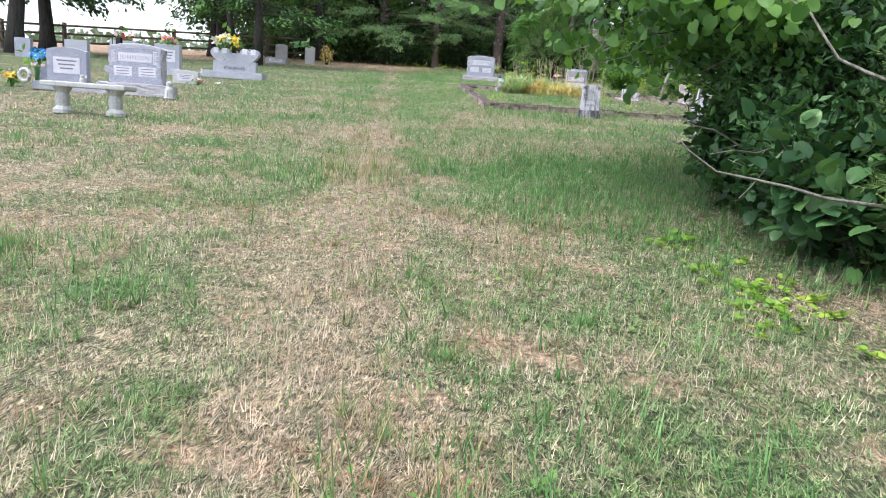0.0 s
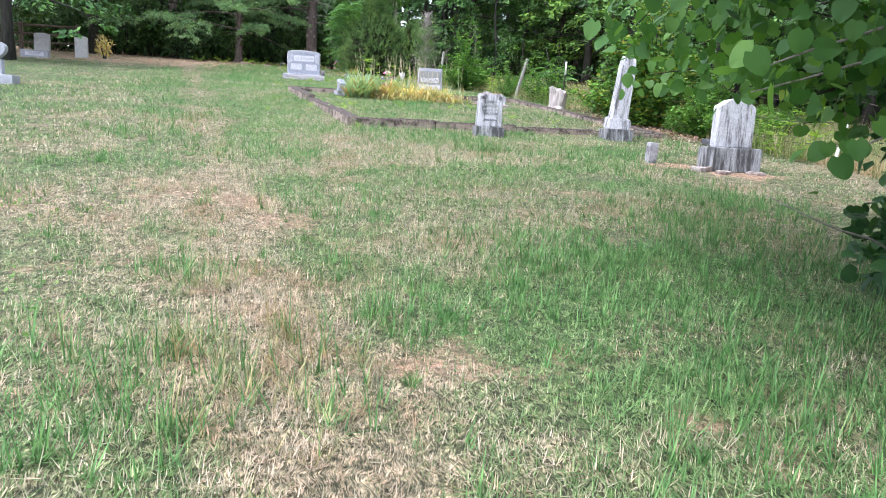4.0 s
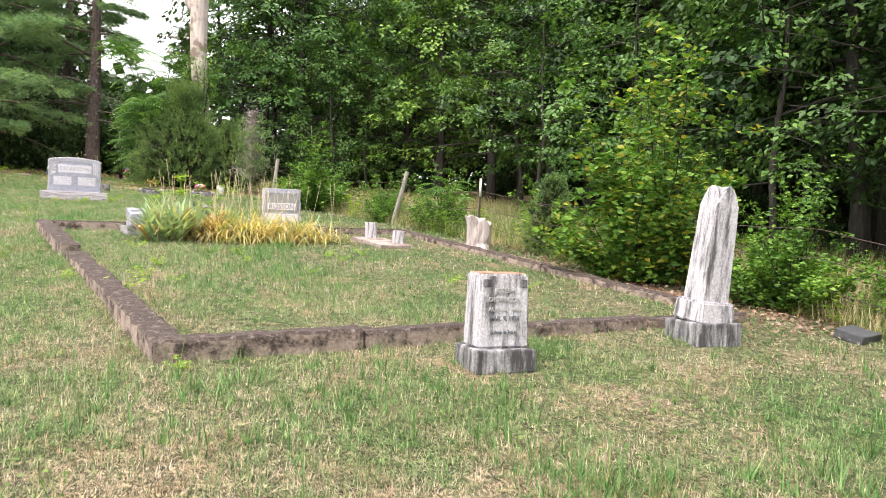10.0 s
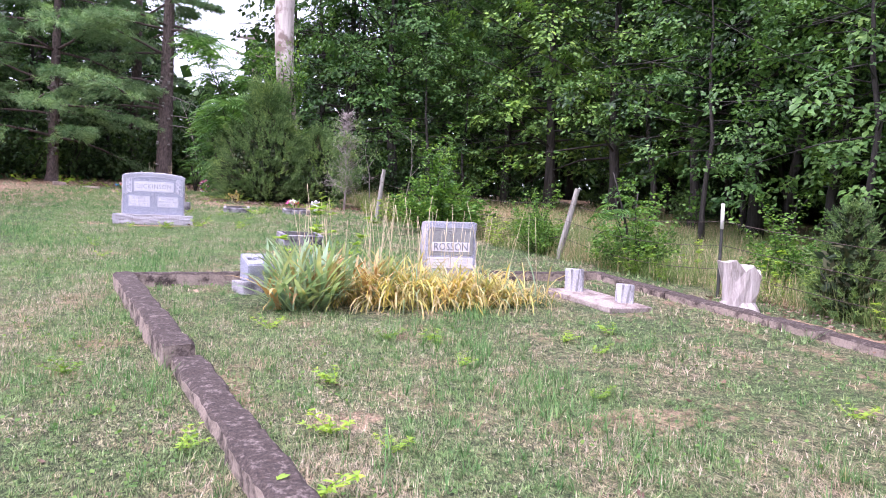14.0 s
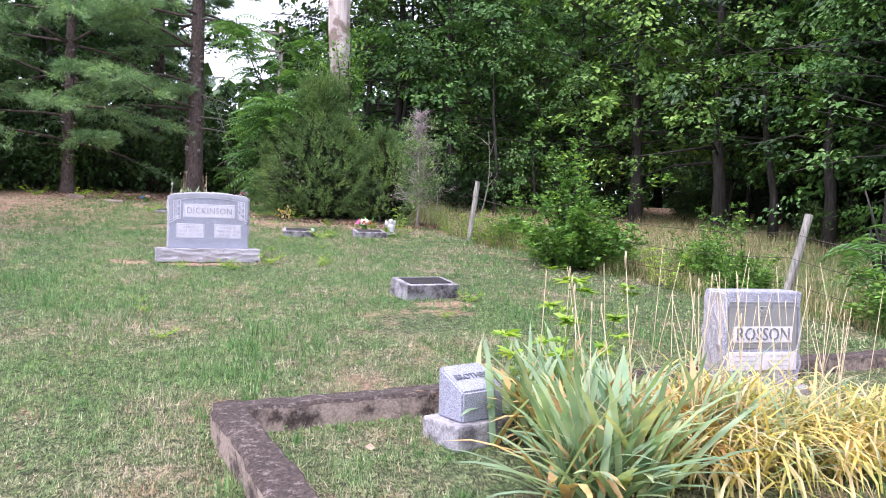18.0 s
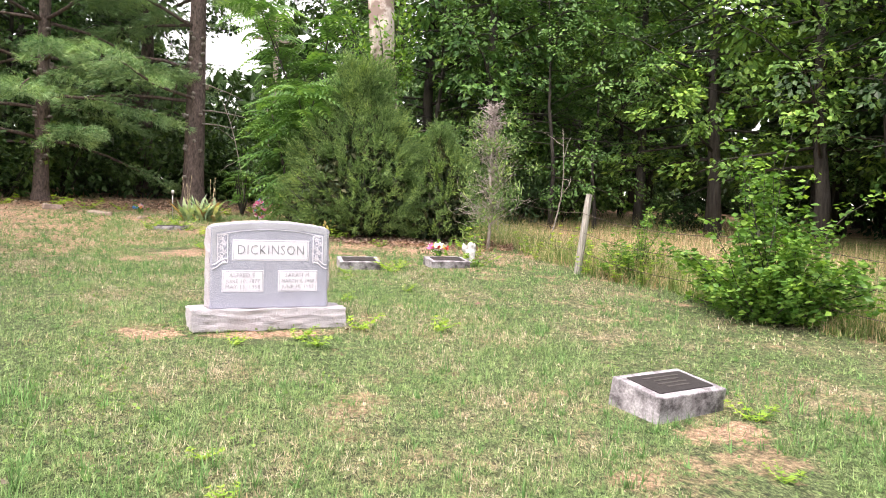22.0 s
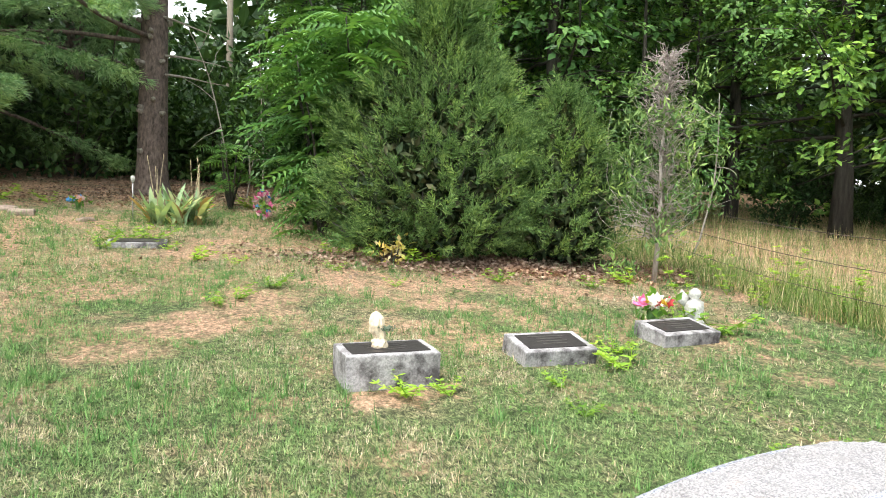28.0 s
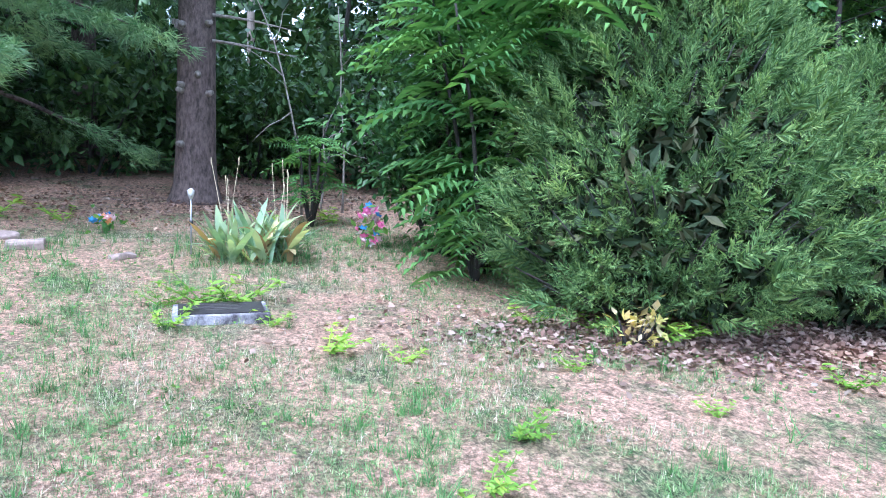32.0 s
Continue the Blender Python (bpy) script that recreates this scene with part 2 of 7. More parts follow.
def ground_mat():
    m, nt, b = mat_new("lawn_soil")
    p = position(nt)
    d = dry_mask(nt)
    col = ramp(nt, d, [(0.43, (0.19, 0.27, 0.11)), (0.52, (0.32, 0.32, 0.18)), (0.6, (0.57, 0.46, 0.33))])
    soil = noise_node(nt, p, 1.5, 6.0, 0.68)
    sep = nt.nodes.new("ShaderNodeSeparateXYZ")
    nt.links.new(p, sep.inputs[0])
    # more bare red earth towards the upper end
    up = arith(nt, "MULTIPLY", arith(nt, "MINIMUM", arith(nt, "MAXIMUM", arith(nt, "SUBTRACT", sep.outputs[1], 23.0), 0.0), 4.0), 0.052)
    bare = ramp(nt, arith(nt, "ADD", soil, up), [(0.57, (0, 0, 0)), (0.72, (1, 1, 1))])
    flat = nt.nodes.new("ShaderNodeCombineXYZ")
    nt.links.new(sep.outputs[0], flat.inputs[0])
    nt.links.new(sep.outputs[1], flat.inputs[1])
    ragged = arith(nt, "MULTIPLY", arith(nt, "SUBTRACT", noise_node(nt, p, 5.0, 6.0, 0.7), 0.5), 3.2)
    for x, y, rx, ry, most in [(*e, 1.0) for e in EARTH] + [(*e, 0.55) for e in THIN]:
        off = nt.nodes.new("ShaderNodeVectorMath")
        off.operation = "SUBTRACT"
        nt.links.new(flat.outputs[0], off.inputs[0])
        off.inputs[1].default_value = (x, y, 0)
        size = nt.nodes.new("ShaderNodeVectorMath")
        size.operation = "MULTIPLY"
        nt.links.new(off.outputs[0], size.inputs[0])
        size.inputs[1].default_value = (1 / rx, 1 / ry, 0)
        far = nt.nodes.new("ShaderNodeVectorMath")
        far.operation = "LENGTH"
        nt.links.new(size.outputs[0], far.inputs[0])
        spot = arith(nt, "ADD", arith(nt, "SUBTRACT", 0.9, far.outputs["Value"]), ragged)
        bare = arith(nt, "MAXIMUM", bare, arith(nt, "MINIMUM", arith(nt, "MULTIPLY", spot, 3.0 * most), most))
    fine = noise_node(nt, p, 95.0, 5.0, 0.75)
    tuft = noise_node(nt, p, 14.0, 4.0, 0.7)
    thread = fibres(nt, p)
    # shade in the gaps between the lying stems, painted as a darker colour
    gap_shade = mix(nt, 1.0, col, (0.22, 0.24, 0.2), "MULTIPLY")
    col = mix(nt, thread, gap_shade, mix(nt, 1.0, col, (1.3, 1.28, 1.25), "MULTIPLY"))
    earth = mix(nt, ramp(nt, fine, [(0.4, (0, 0, 0)), (0.58, (1, 1, 1))]), (0.44, 0.245, 0.17), (0.74, 0.49, 0.37))
    col = mix(nt, bare, col, earth)
    # tuft-sized mottling whose darker spots stand in for shading among the tufts
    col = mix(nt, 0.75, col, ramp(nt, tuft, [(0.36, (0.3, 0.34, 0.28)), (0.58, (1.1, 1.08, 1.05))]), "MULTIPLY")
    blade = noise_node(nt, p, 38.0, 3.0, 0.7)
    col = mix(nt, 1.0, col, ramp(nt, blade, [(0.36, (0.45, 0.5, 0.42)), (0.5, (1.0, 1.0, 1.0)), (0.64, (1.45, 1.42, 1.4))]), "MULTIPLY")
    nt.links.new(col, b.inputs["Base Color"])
    b.inputs["Roughness"].default_value = 0.95
    bump(nt, b, arith(nt, "ADD", thread, fine), 0.9, 0.02)
    return m


def blade_mat(name, green, straw, lean=0.0):
    m, nt, b = mat_new(name)
    rnd = nt.nodes.new("ShaderNodeNewGeometry").outputs["Random Per Island"]
    d = arith(nt, "ADD", dry_mask(nt), arith(nt, "MULTIPLY", arith(nt, "SUBTRACT", rnd, 0.5), 0.22))
    g = ramp(nt, rnd, [(0.0, green[0]), (1.0, green[1])])
    s = ramp(nt, rnd, [(0.0, straw[0]), (1.0, straw[1])])
    # a share of the blades is dead and brown
    tone = noise_node(nt, position(nt), 3.2, 3.0, 0.6)
    s = mix(nt, ramp(nt, tone, [(0.47, (0, 0, 0)), (0.65, (1, 1, 1))]), s, mix(nt, 1.0, s, (0.74, 0.62, 0.54), "MULTIPLY"))
    col = mix(nt, ramp(nt, arith(nt, "ADD", d, lean), [(0.505, (0, 0, 0)), (0.58, (1, 1, 1))]), g, s)
    clumps = noise_node(nt, position(nt), 16.0, 3.0, 0.6)
    col = mix(nt, 1.0, col, ramp(nt, clumps, [(0.34, (0.42, 0.5, 0.4)), (0.5, (0.95, 0.95, 0.95)), (0.64, (1.3, 1.25, 1.2))]), "MULTIPLY")
    nt.links.new(col, b.inputs["Base Color"])
    b.inputs["Roughness"].default_value = 0.6
    b.inputs["Specular IOR Level"].default_value = 0.3
    tr = nt.nodes.new("ShaderNodeBsdfTranslucent")
    nt.links.new(col, tr.inputs[0])
    mx = nt.nodes.new("ShaderNodeMixShader")
    mx.inputs[0].default_value = 0.3
    nt.links.new(b.outputs[0], mx.inputs[1])
    nt.links.new(tr.outputs[0], mx.inputs[2])
    nt.links.new(mx.outputs[0], nt.nodes["Material Output"].inputs[0])
    return m


M_GROUND = ground_mat()
M_BLADE = blade_mat("grass_blade", ((0.1, 0.2, 0.065), (0.38, 0.53, 0.23)), ((0.35, 0.27, 0.195), (0.77, 0.645, 0.515)))
M_LUSH = blade_mat("lush_grass", ((0.07, 0.175, 0.05), (0.2, 0.38, 0.13)), ((0.35, 0.33, 0.16), (0.5, 0.45, 0.25)), -0.1)
M_GRANITE = stone_mat("grey_granite", (0.1, 0.107, 0.15), (0.55, 0.565, 0.69), 165)
M_GRANITE_PALE = stone_mat("pale_granite", (0.22, 0.23, 0.28), (0.53, 0.54, 0.61), 280)
M_ROCK = stone_mat("rock_pitched_granite", (0.25, 0.24, 0.275), (0.62, 0.595, 0.65), 200, (0.5, 0.4, 0.37), (0.58, 0.82), 0.85, 0.6)
M_FACE = stone_mat("steeled_granite", (0.14, 0.145, 0.15), (0.36, 0.365, 0.375), 200)
M_PANEL = stone_mat("frosted_granite", (0.48, 0.47, 0.54), (0.84, 0.81, 0.92), 300)
M_MARBLE = stone_mat("weathered_marble", (0.44, 0.43, 0.48), (0.68, 0.67, 0.735), 60, (0.1, 0.097, 0.105), (0.49, 0.62), 0.75, 0.0, True)
M_MARBLE_DARK = stone_mat("blackened_marble", (0.33, 0.33, 0.36), (0.54, 0.54, 0.58), 60, (0.06, 0.058, 0.064), (0.38, 0.56), 0.8, 0.0, True)
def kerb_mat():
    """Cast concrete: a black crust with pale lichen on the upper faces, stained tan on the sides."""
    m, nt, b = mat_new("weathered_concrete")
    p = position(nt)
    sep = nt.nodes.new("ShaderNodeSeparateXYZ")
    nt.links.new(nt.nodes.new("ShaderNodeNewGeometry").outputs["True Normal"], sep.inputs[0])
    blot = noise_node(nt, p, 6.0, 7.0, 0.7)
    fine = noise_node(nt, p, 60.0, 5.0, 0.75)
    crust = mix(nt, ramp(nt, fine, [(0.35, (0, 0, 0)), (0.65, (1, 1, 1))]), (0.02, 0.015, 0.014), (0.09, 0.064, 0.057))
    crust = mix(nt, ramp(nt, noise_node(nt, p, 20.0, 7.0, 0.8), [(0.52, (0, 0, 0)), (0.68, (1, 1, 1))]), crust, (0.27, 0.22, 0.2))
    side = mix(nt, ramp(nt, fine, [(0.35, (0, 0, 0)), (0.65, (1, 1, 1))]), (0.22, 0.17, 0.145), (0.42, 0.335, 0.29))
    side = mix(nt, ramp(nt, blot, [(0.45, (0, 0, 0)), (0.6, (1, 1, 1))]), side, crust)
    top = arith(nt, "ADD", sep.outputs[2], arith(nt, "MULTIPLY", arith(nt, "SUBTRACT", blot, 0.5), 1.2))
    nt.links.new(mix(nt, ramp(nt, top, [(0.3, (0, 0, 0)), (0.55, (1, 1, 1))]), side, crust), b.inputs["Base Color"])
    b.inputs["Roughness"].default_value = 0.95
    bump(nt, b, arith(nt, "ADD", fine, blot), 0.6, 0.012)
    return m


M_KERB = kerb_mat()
M_CONCRETE = stone_mat("mottled_concrete", (0.3, 0.29, 0.32), (0.52, 0.5, 0.55), 70, (0.06, 0.052, 0.06), (0.42, 0.62), 0.9, 0.05)
M_SLAB = stone_mat("lichen_slab", (0.29, 0.24, 0.225), (0.55, 0.47, 0.45), 60, (0.15, 0.105, 0.095), (0.46, 0.62), 0.95, 0.2)
M_WHITE = stone_mat("white_marble", (0.40, 0.40, 0.41), (0.62, 0.62, 0.62), 60, (0.24, 0.23, 0.22), (0.5, 0.72))
M_BRONZE = plain_mat("dull_bronze", (0.035, 0.03, 0.032), 0.55, 0.5, 0.3, 30)
M_INK = plain_mat("dark_letter", (0.15, 0.16, 0.19), 0.7, 0.2)
M_FAINT = plain_mat("worn_letter", (0.42, 0.42, 0.43), 0.8, 0.2)
M_POST = bark_mat("grey_weathered_wood", (0.15, 0.14, 0.125), (0.38, 0.36, 0.33), 30, 0.08)
M_POLE = bark_mat("pole_wood", (0.14, 0.12, 0.10), (0.30, 0.26, 0.22), 20, 0.05)
M_PINEBARK = bark_mat("pine_bark", (0.035, 0.026, 0.024), (0.18, 0.135, 0.122), 20, 0.42)
M_BARK = bark_mat("tree_bark", (0.013, 0.012, 0.011), (0.06, 0.053, 0.048), 12, 0.15)
M_SNAG = bark_mat("barkless_snag", (0.36, 0.30, 0.28), (0.64, 0.57, 0.54), 7, 0.1, (0.24, 0.18, 0.16))
M_OLDSTONE = stone_mat("dark_fieldstone", (0.13, 0.11, 0.105), (0.33, 0.29, 0.27), 50, (0.06, 0.05, 0.05), (0.5, 0.68), 0.9, 0.1)
M_STUMP = bark_mat("weathered_stump", (0.22, 0.18, 0.17), (0.60, 0.54, 0.53), 16, 0.1)
M_TWIG = bark_mat("grey_twig", (0.14, 0.125, 0.11), (0.33, 0.30, 0.27), 30, 0.3)
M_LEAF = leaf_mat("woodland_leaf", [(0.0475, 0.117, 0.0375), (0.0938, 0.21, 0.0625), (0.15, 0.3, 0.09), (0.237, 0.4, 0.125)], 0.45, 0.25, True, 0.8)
# darker copy of the woodland leaf: shade of the woods painted into the colour
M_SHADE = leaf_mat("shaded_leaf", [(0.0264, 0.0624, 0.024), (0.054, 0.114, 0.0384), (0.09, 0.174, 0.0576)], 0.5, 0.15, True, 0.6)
M_LEAF2 = leaf_mat("bright_leaf", [(0.062, 0.165, 0.03), (0.105, 0.245, 0.045), (0.16, 0.32, 0.06), (0.235, 0.4, 0.085)], 0.45, 0.35, False, 3.0)
M_TURNING = leaf_mat("turning_leaf", [(0.055, 0.15, 0.03), (0.085, 0.21, 0.04), (0.12, 0.27, 0.05), (0.16, 0.33, 0.06), (0.23, 0.39, 0.075), (0.42, 0.36, 0.06)], 0.45, 0.35, False, 3.0)
M_HEAVEN = leaf_mat("feathered_leaf", [(0.0713, 0.18, 0.054), (0.123, 0.27, 0.084), (0.188, 0.36, 0.114)], 0.45, 0.35, False, 1.6)
M_THICKET = leaf_mat("thicket_leaf", [(0.028, 0.077, 0.0308), (0.056, 0.133, 0.0504), (0.119, 0.238, 0.084)], 0.4, 0.2, False, 2.5)
# far leaves: the haze of distance is mixed into this pale colour
M_HAZE = leaf_mat("hazed_leaf", [(0.15, 0.21, 0.15), (0.20, 0.27, 0.19), (0.26, 0.33, 0.22)], 0.8, 0.1)
M_LEAF3 = leaf_mat("redbud_leaf", [(0.065, 0.165, 0.042), (0.11, 0.25, 0.062), (0.18, 0.34, 0.09)], 0.42, 0.45, False, 2.0)
M_NEEDLE = leaf_mat("pine_needle", [(0.112, 0.235, 0.101), (0.224, 0.392, 0.174), (0.358, 0.515, 0.258)], 0.5, 0.15)
M_CEDAR = leaf_mat("cedar_spray", [(0.0537, 0.114, 0.0383), (0.113, 0.211, 0.0686), (0.189, 0.306, 0.102), (0.298, 0.422, 0.148)], 0.6, 0.15, False, 1.6)
# inner cedar sprays: the shade inside the shrub is put into this darker colour
M_CEDARSHADE = leaf_mat("cedar_shaded_spray", [(0.0168, 0.0364, 0.014), (0.042, 0.07, 0.028), (0.084, 0.084, 0.042)], 0.7, 0.05)
M_IRIS = leaf_mat("iris_leaf", [(0.27, 0.42, 0.26), (0.36, 0.5, 0.34), (0.44, 0.56, 0.36), (0.55, 0.55, 0.3)], 0.45, 0.4, False, 4.0)
M_DAYLILY = leaf_mat("yellowed_leaf", [(0.55, 0.52, 0.15), (0.72, 0.6, 0.2), (0.66, 0.5, 0.27), (0.72, 0.62, 0.4)], 0.55, 0.3, False, 5.0)
M_WEED = leaf_mat("weed_leaf", [(0.22, 0.42, 0.06), (0.34, 0.54, 0.09), (0.48, 0.60, 0.10)], 0.5, 0.4)
M_DRYIRIS = leaf_mat("withered_iris", [(0.40, 0.22, 0.10), (0.50, 0.34, 0.17), (0.56, 0.44, 0.24)], 0.7, 0.2)
M_LITTER = leaf_mat("dead_leaf", [(0.13, 0.07, 0.055), (0.26, 0.165, 0.13), (0.43, 0.32, 0.27)], 0.85, 0.1)


# ---- mesh helpers ----
def part(name, geo, material, parent, label=""):
    if isinstance(geo, bmesh.types.BMesh):
        me = bpy.data.meshes.new(name)
        geo.to_mesh(me)
        geo.free()
    else:
        me = geo
    me.materials.append(material)
    ob = new(name, me)
    ob.parent = parent
    if label:
        tagged(ob, label)
    return ob


def thing(name, label, category, m, group="", kind=""):
    ob = new(name)
    ob.empty_display_size = 0.1
    ob.matrix_world = m
    return tagged(ob, label, category, group, kind)


def mesh_np(name, v, f, smooth=False):
    """A mesh from arrays of places and of equal-sided faces."""
    v, f = np.asarray(v, np.float32).reshape(-1, 3), np.asarray(f, np.int32)
    me = bpy.data.meshes.new(name)
    k = f.shape[1]
    me.vertices.add(len(v))
    me.vertices.foreach_set("co", v.ravel())
    me.loops.add(f.size)
    me.loops.foreach_set("vertex_index", f.ravel())
    me.polygons.add(len(f))
    me.polygons.foreach_set("loop_start", np.arange(0, f.size, k, dtype=np.int32))
    me.polygons.foreach_set("use_smooth", np.full(len(f), smooth))
    me.update(calc_edges=True)
    return me


def box(x0, x1, y0, y1, z0, z1, bevel=0.0, seg=2, bm=None):
    bm = bm or bmesh.new()
    r = bmesh.ops.create_cube(bm, size=1.0, matrix=Matrix.Translation(((x0 + x1) / 2, (y0 + y1) / 2, (z0 + z1) / 2)) @ Matrix.Diagonal((x1 - x0, y1 - y0, z1 - z0, 1)))
    if bevel:
        es = list({e for v in r["verts"] for e in v.link_edges})
        bmesh.ops.bevel(bm, geom=es, offset=bevel, segments=seg, affect="EDGES", profile=0.6)
    return bm


def roughen(bm, amount, size=6.0, cuts=0, seed=0.0):
    if cuts:
        bmesh.ops.subdivide_edges(bm, edges=bm.edges[:], cuts=cuts, use_grid_fill=True)
    for v in bm.verts:
        v.co += noise.noise_vector(v.co * size + Vector((seed, seed * 2, 0))) * amount
    return bm


def tube(points, radii, n=8, wobble=0.0, rng=None):
    """Arrays of a round, tapering tube along a line of points."""
    pts = np.asarray(points, float)
    radii = np.broadcast_to(np.asarray(radii, float), (len(pts),))
    tang = np.gradient(pts, axis=0)
    tang /= np.linalg.norm(tang, axis=1)[:, None] + 1e-9
    ref = np.where(np.abs(tang[:, 2:3]) > 0.9, [[1.0, 0, 0]], [[0, 0, 1.0]])
    a = np.cross(tang, ref)
    a /= np.linalg.norm(a, axis=1)[:, None] + 1e-9
    b = np.cross(tang, a)
    ang = np.linspace(0, 2 * np.pi, n, endpoint=False)
    rad = radii[:, None] * np.ones((1, n))
    if wobble and rng is not None:
        rad = rad * (1 + wobble * rng.standard_normal((len(pts), n)))
    v = pts[:, None] + rad[..., None] * (np.cos(ang)[None, :, None] * a[:, None] + np.sin(ang)[None, :, None] * b[:, None])
    v = np.concatenate([v.reshape(-1, 3), pts[[0, -1]]])
    f = []
    k = len(pts)
    i = np.arange(n)
    j = (i + 1) % n
    for r in range(k - 1):
        o = r * n
        f += np.stack([o + i, o + j, o + n + j, o + n + i], 1).tolist()
    f += np.stack([np.full(n, k * n), j, i, i], 1)[:, :3].tolist()
    f += np.stack([np.full(n, k * n + 1), (k - 1) * n + i, (k - 1) * n + j], 1).tolist()
    return v, f


def tubes_mesh(name, items):
    """Several tubes, grown together, as one mesh. items: (points, radii, sides)."""
    vs, fs, o = [], [], 0
    for p, r, n in items:
        v, f = tube(p, r, n)
        vs.append(v)
        fs += [[q + o for q in face] for face in f]
        o += len(v)
    me = bpy.data.meshes.new(name)
    me.from_pydata(np.concatenate(vs).tolist(), [], fs)
    me.polygons.foreach_set("use_smooth", np.ones(len(fs), bool))
    me.update()
    return me


def frames_from(dirs, ups):
    """Turns whose x runs along dirs and z near ups."""
    x = dirs / (np.linalg.norm(dirs, axis=1)[:, None] + 1e-9)
    y = np.cross(ups, x)
    y /= np.linalg.norm(y, axis=1)[:, None] + 1e-9
    z = np.cross(x, y)
    return np.stack([x, y, z], 2)


def scatter(name, shape, faces, pos, dirs, ups, sizes, widths=None):
    """Many small copies of one shape, joined: shape's x runs along each of dirs."""
    shape = np.asarray(shape, float)
    n, k = len(pos), len(shape)
    t = frames_from(dirs, ups)
    loc = shape[None] * np.asarray(sizes, float).reshape(-1, 1, 1)
    if widths is not None:
        loc = loc * np.stack([np.ones(n), widths, np.ones(n)], 1)[:, None]
    v = np.einsum("nij,nkj->nki", t, loc) + np.asarray(pos)[:, None]
    f = (np.asarray(faces)[None] + (np.arange(n) * k)[:, None, None]).reshape(-1, len(faces[0]))
    return mesh_np(name, v.reshape(-1, 3), f, k > 8)


# leaf outlines, along x, folded a little along the midrib
LEAF = [(0, 0, 0), (0.45, 0.27, 0.05), (1, 0, -0.06), (0.45, -0.27, 0.05)]
LEAF_F = [(0, 2, 1), (0, 3, 2)]
HEART = [(0, 0, 0)]
for i in range(1, 12):
    a_ = math.pi * i / 12
    w_ = 0.5 * math.sin(a_) ** 0.8 * (1 + 0.35 * math.cos(a_))
    HEART.append((0.46 - 0.54 * math.cos(a_) - (0.1 if i == 1 else 0), w_, 0.07 * math.sin(a_) - 0.1 * (i / 12) ** 2))
HEART += [(1.02, 0, -0.14)] + [(x_, -y_, z_) for x_, y_, z_ in HEART[:0:-1]] + [(0.42, 0, -0.015)]
HEART_F = [(24, i + 1, i) for i in range(23)] + [(24, 0, 23)]
LONG = [(0, 0, 0), (0.3, 0.1, 0.03), (0.7, 0.085, -0.02), (1, 0, -0.12), (0.7, -0.085, -0.02), (0.3, -0.1, 0.03)]
LONG_F = [(0, 5, 1), (1, 5, 4), (1, 4, 2), (2, 4, 3)]
NEEDLES = []
for i in range(7):
    a_ = (i / 7) * 2 * math.pi
    c_, s_ = math.cos(a_) * 0.42, math.sin(a_) * 0.42
    NEEDLES += [(0, 0.045 * math.cos(a_ + 1.57), 0.045 * math.sin(a_ + 1.57)), (0, -0.045 * math.cos(a_ + 1.57), -0.045 * math.sin(a_ + 1.57)), (0.8, c_, s_)]
NEEDLES_F = [(3 * i, 3 * i + 1, 3 * i + 2) for i in range(7)]
PINNATE = [(0, 0.006, 0), (0, -0.006, 0), (1.0, 0, -0.2)]
PINNATE_F = [(0, 1, 2)]
for i in range(9):
    for s_ in (-1, 1):
        x_ = 0.12 + 0.1 * i
        z_ = 0.12 * math.sin(x_ * 3) - 0.22 * x_ ** 2
        w_ = 0.26 * (1.1 - 0.55 * x_)
        o_ = len(PINNATE)
        PINNATE += [(x_, 0, z_), (x_ + 0.075, s_ * w_ * 0.4, z_ + 0.01), (x_ + 0.1, s_ * w_, z_ - 0.07), (x_ + 0.015, s_ * w_ * 0.45, z_)]
        PINNATE_F += [(o_, o_ + 1, o_ + 2), (o_, o_ + 2, o_ + 3)]


def unit(rng, n):
    d = rng.standard_normal((n, 3))
    return d / np.linalg.norm(d, axis=1)[:, None]


def letters(text, size, material, parent, x, y, z, rz=0.0, tilt=90.0, thick=0.003, name="inscription", spacing=1.0, squeeze=1.0, fit=0.0, thin=0.0):
    """Raised or cut letters as one mesh, upright on a face that looks along -y."""
    cu = bpy.data.curves.new(name, "FONT")
    cu.body, cu.size, cu.extrude, cu.align_x, cu.align_y = text, size, thick, "CENTER", "CENTER"
    cu.resolution_u, cu.space_character, cu.offset = 2, spacing, -thin
    tmp = bpy.data.objects.new(name, cu)
    me = bpy.data.meshes.new_from_object(tmp)
    bpy.data.objects.remove(tmp)
    bpy.data.curves.remove(cu)
    if fit:
        across = [v.co.x for v in me.vertices]
        squeeze = fit / (max(across) - min(across))
    me.transform(Matrix.Diagonal((squeeze, 1, 1, 1)))
    ob = part(name, me, material, parent)
    ob.matrix_local = pose(x, y, z, tilt, 0, rz)
    return tagged(ob, kind="stuff")


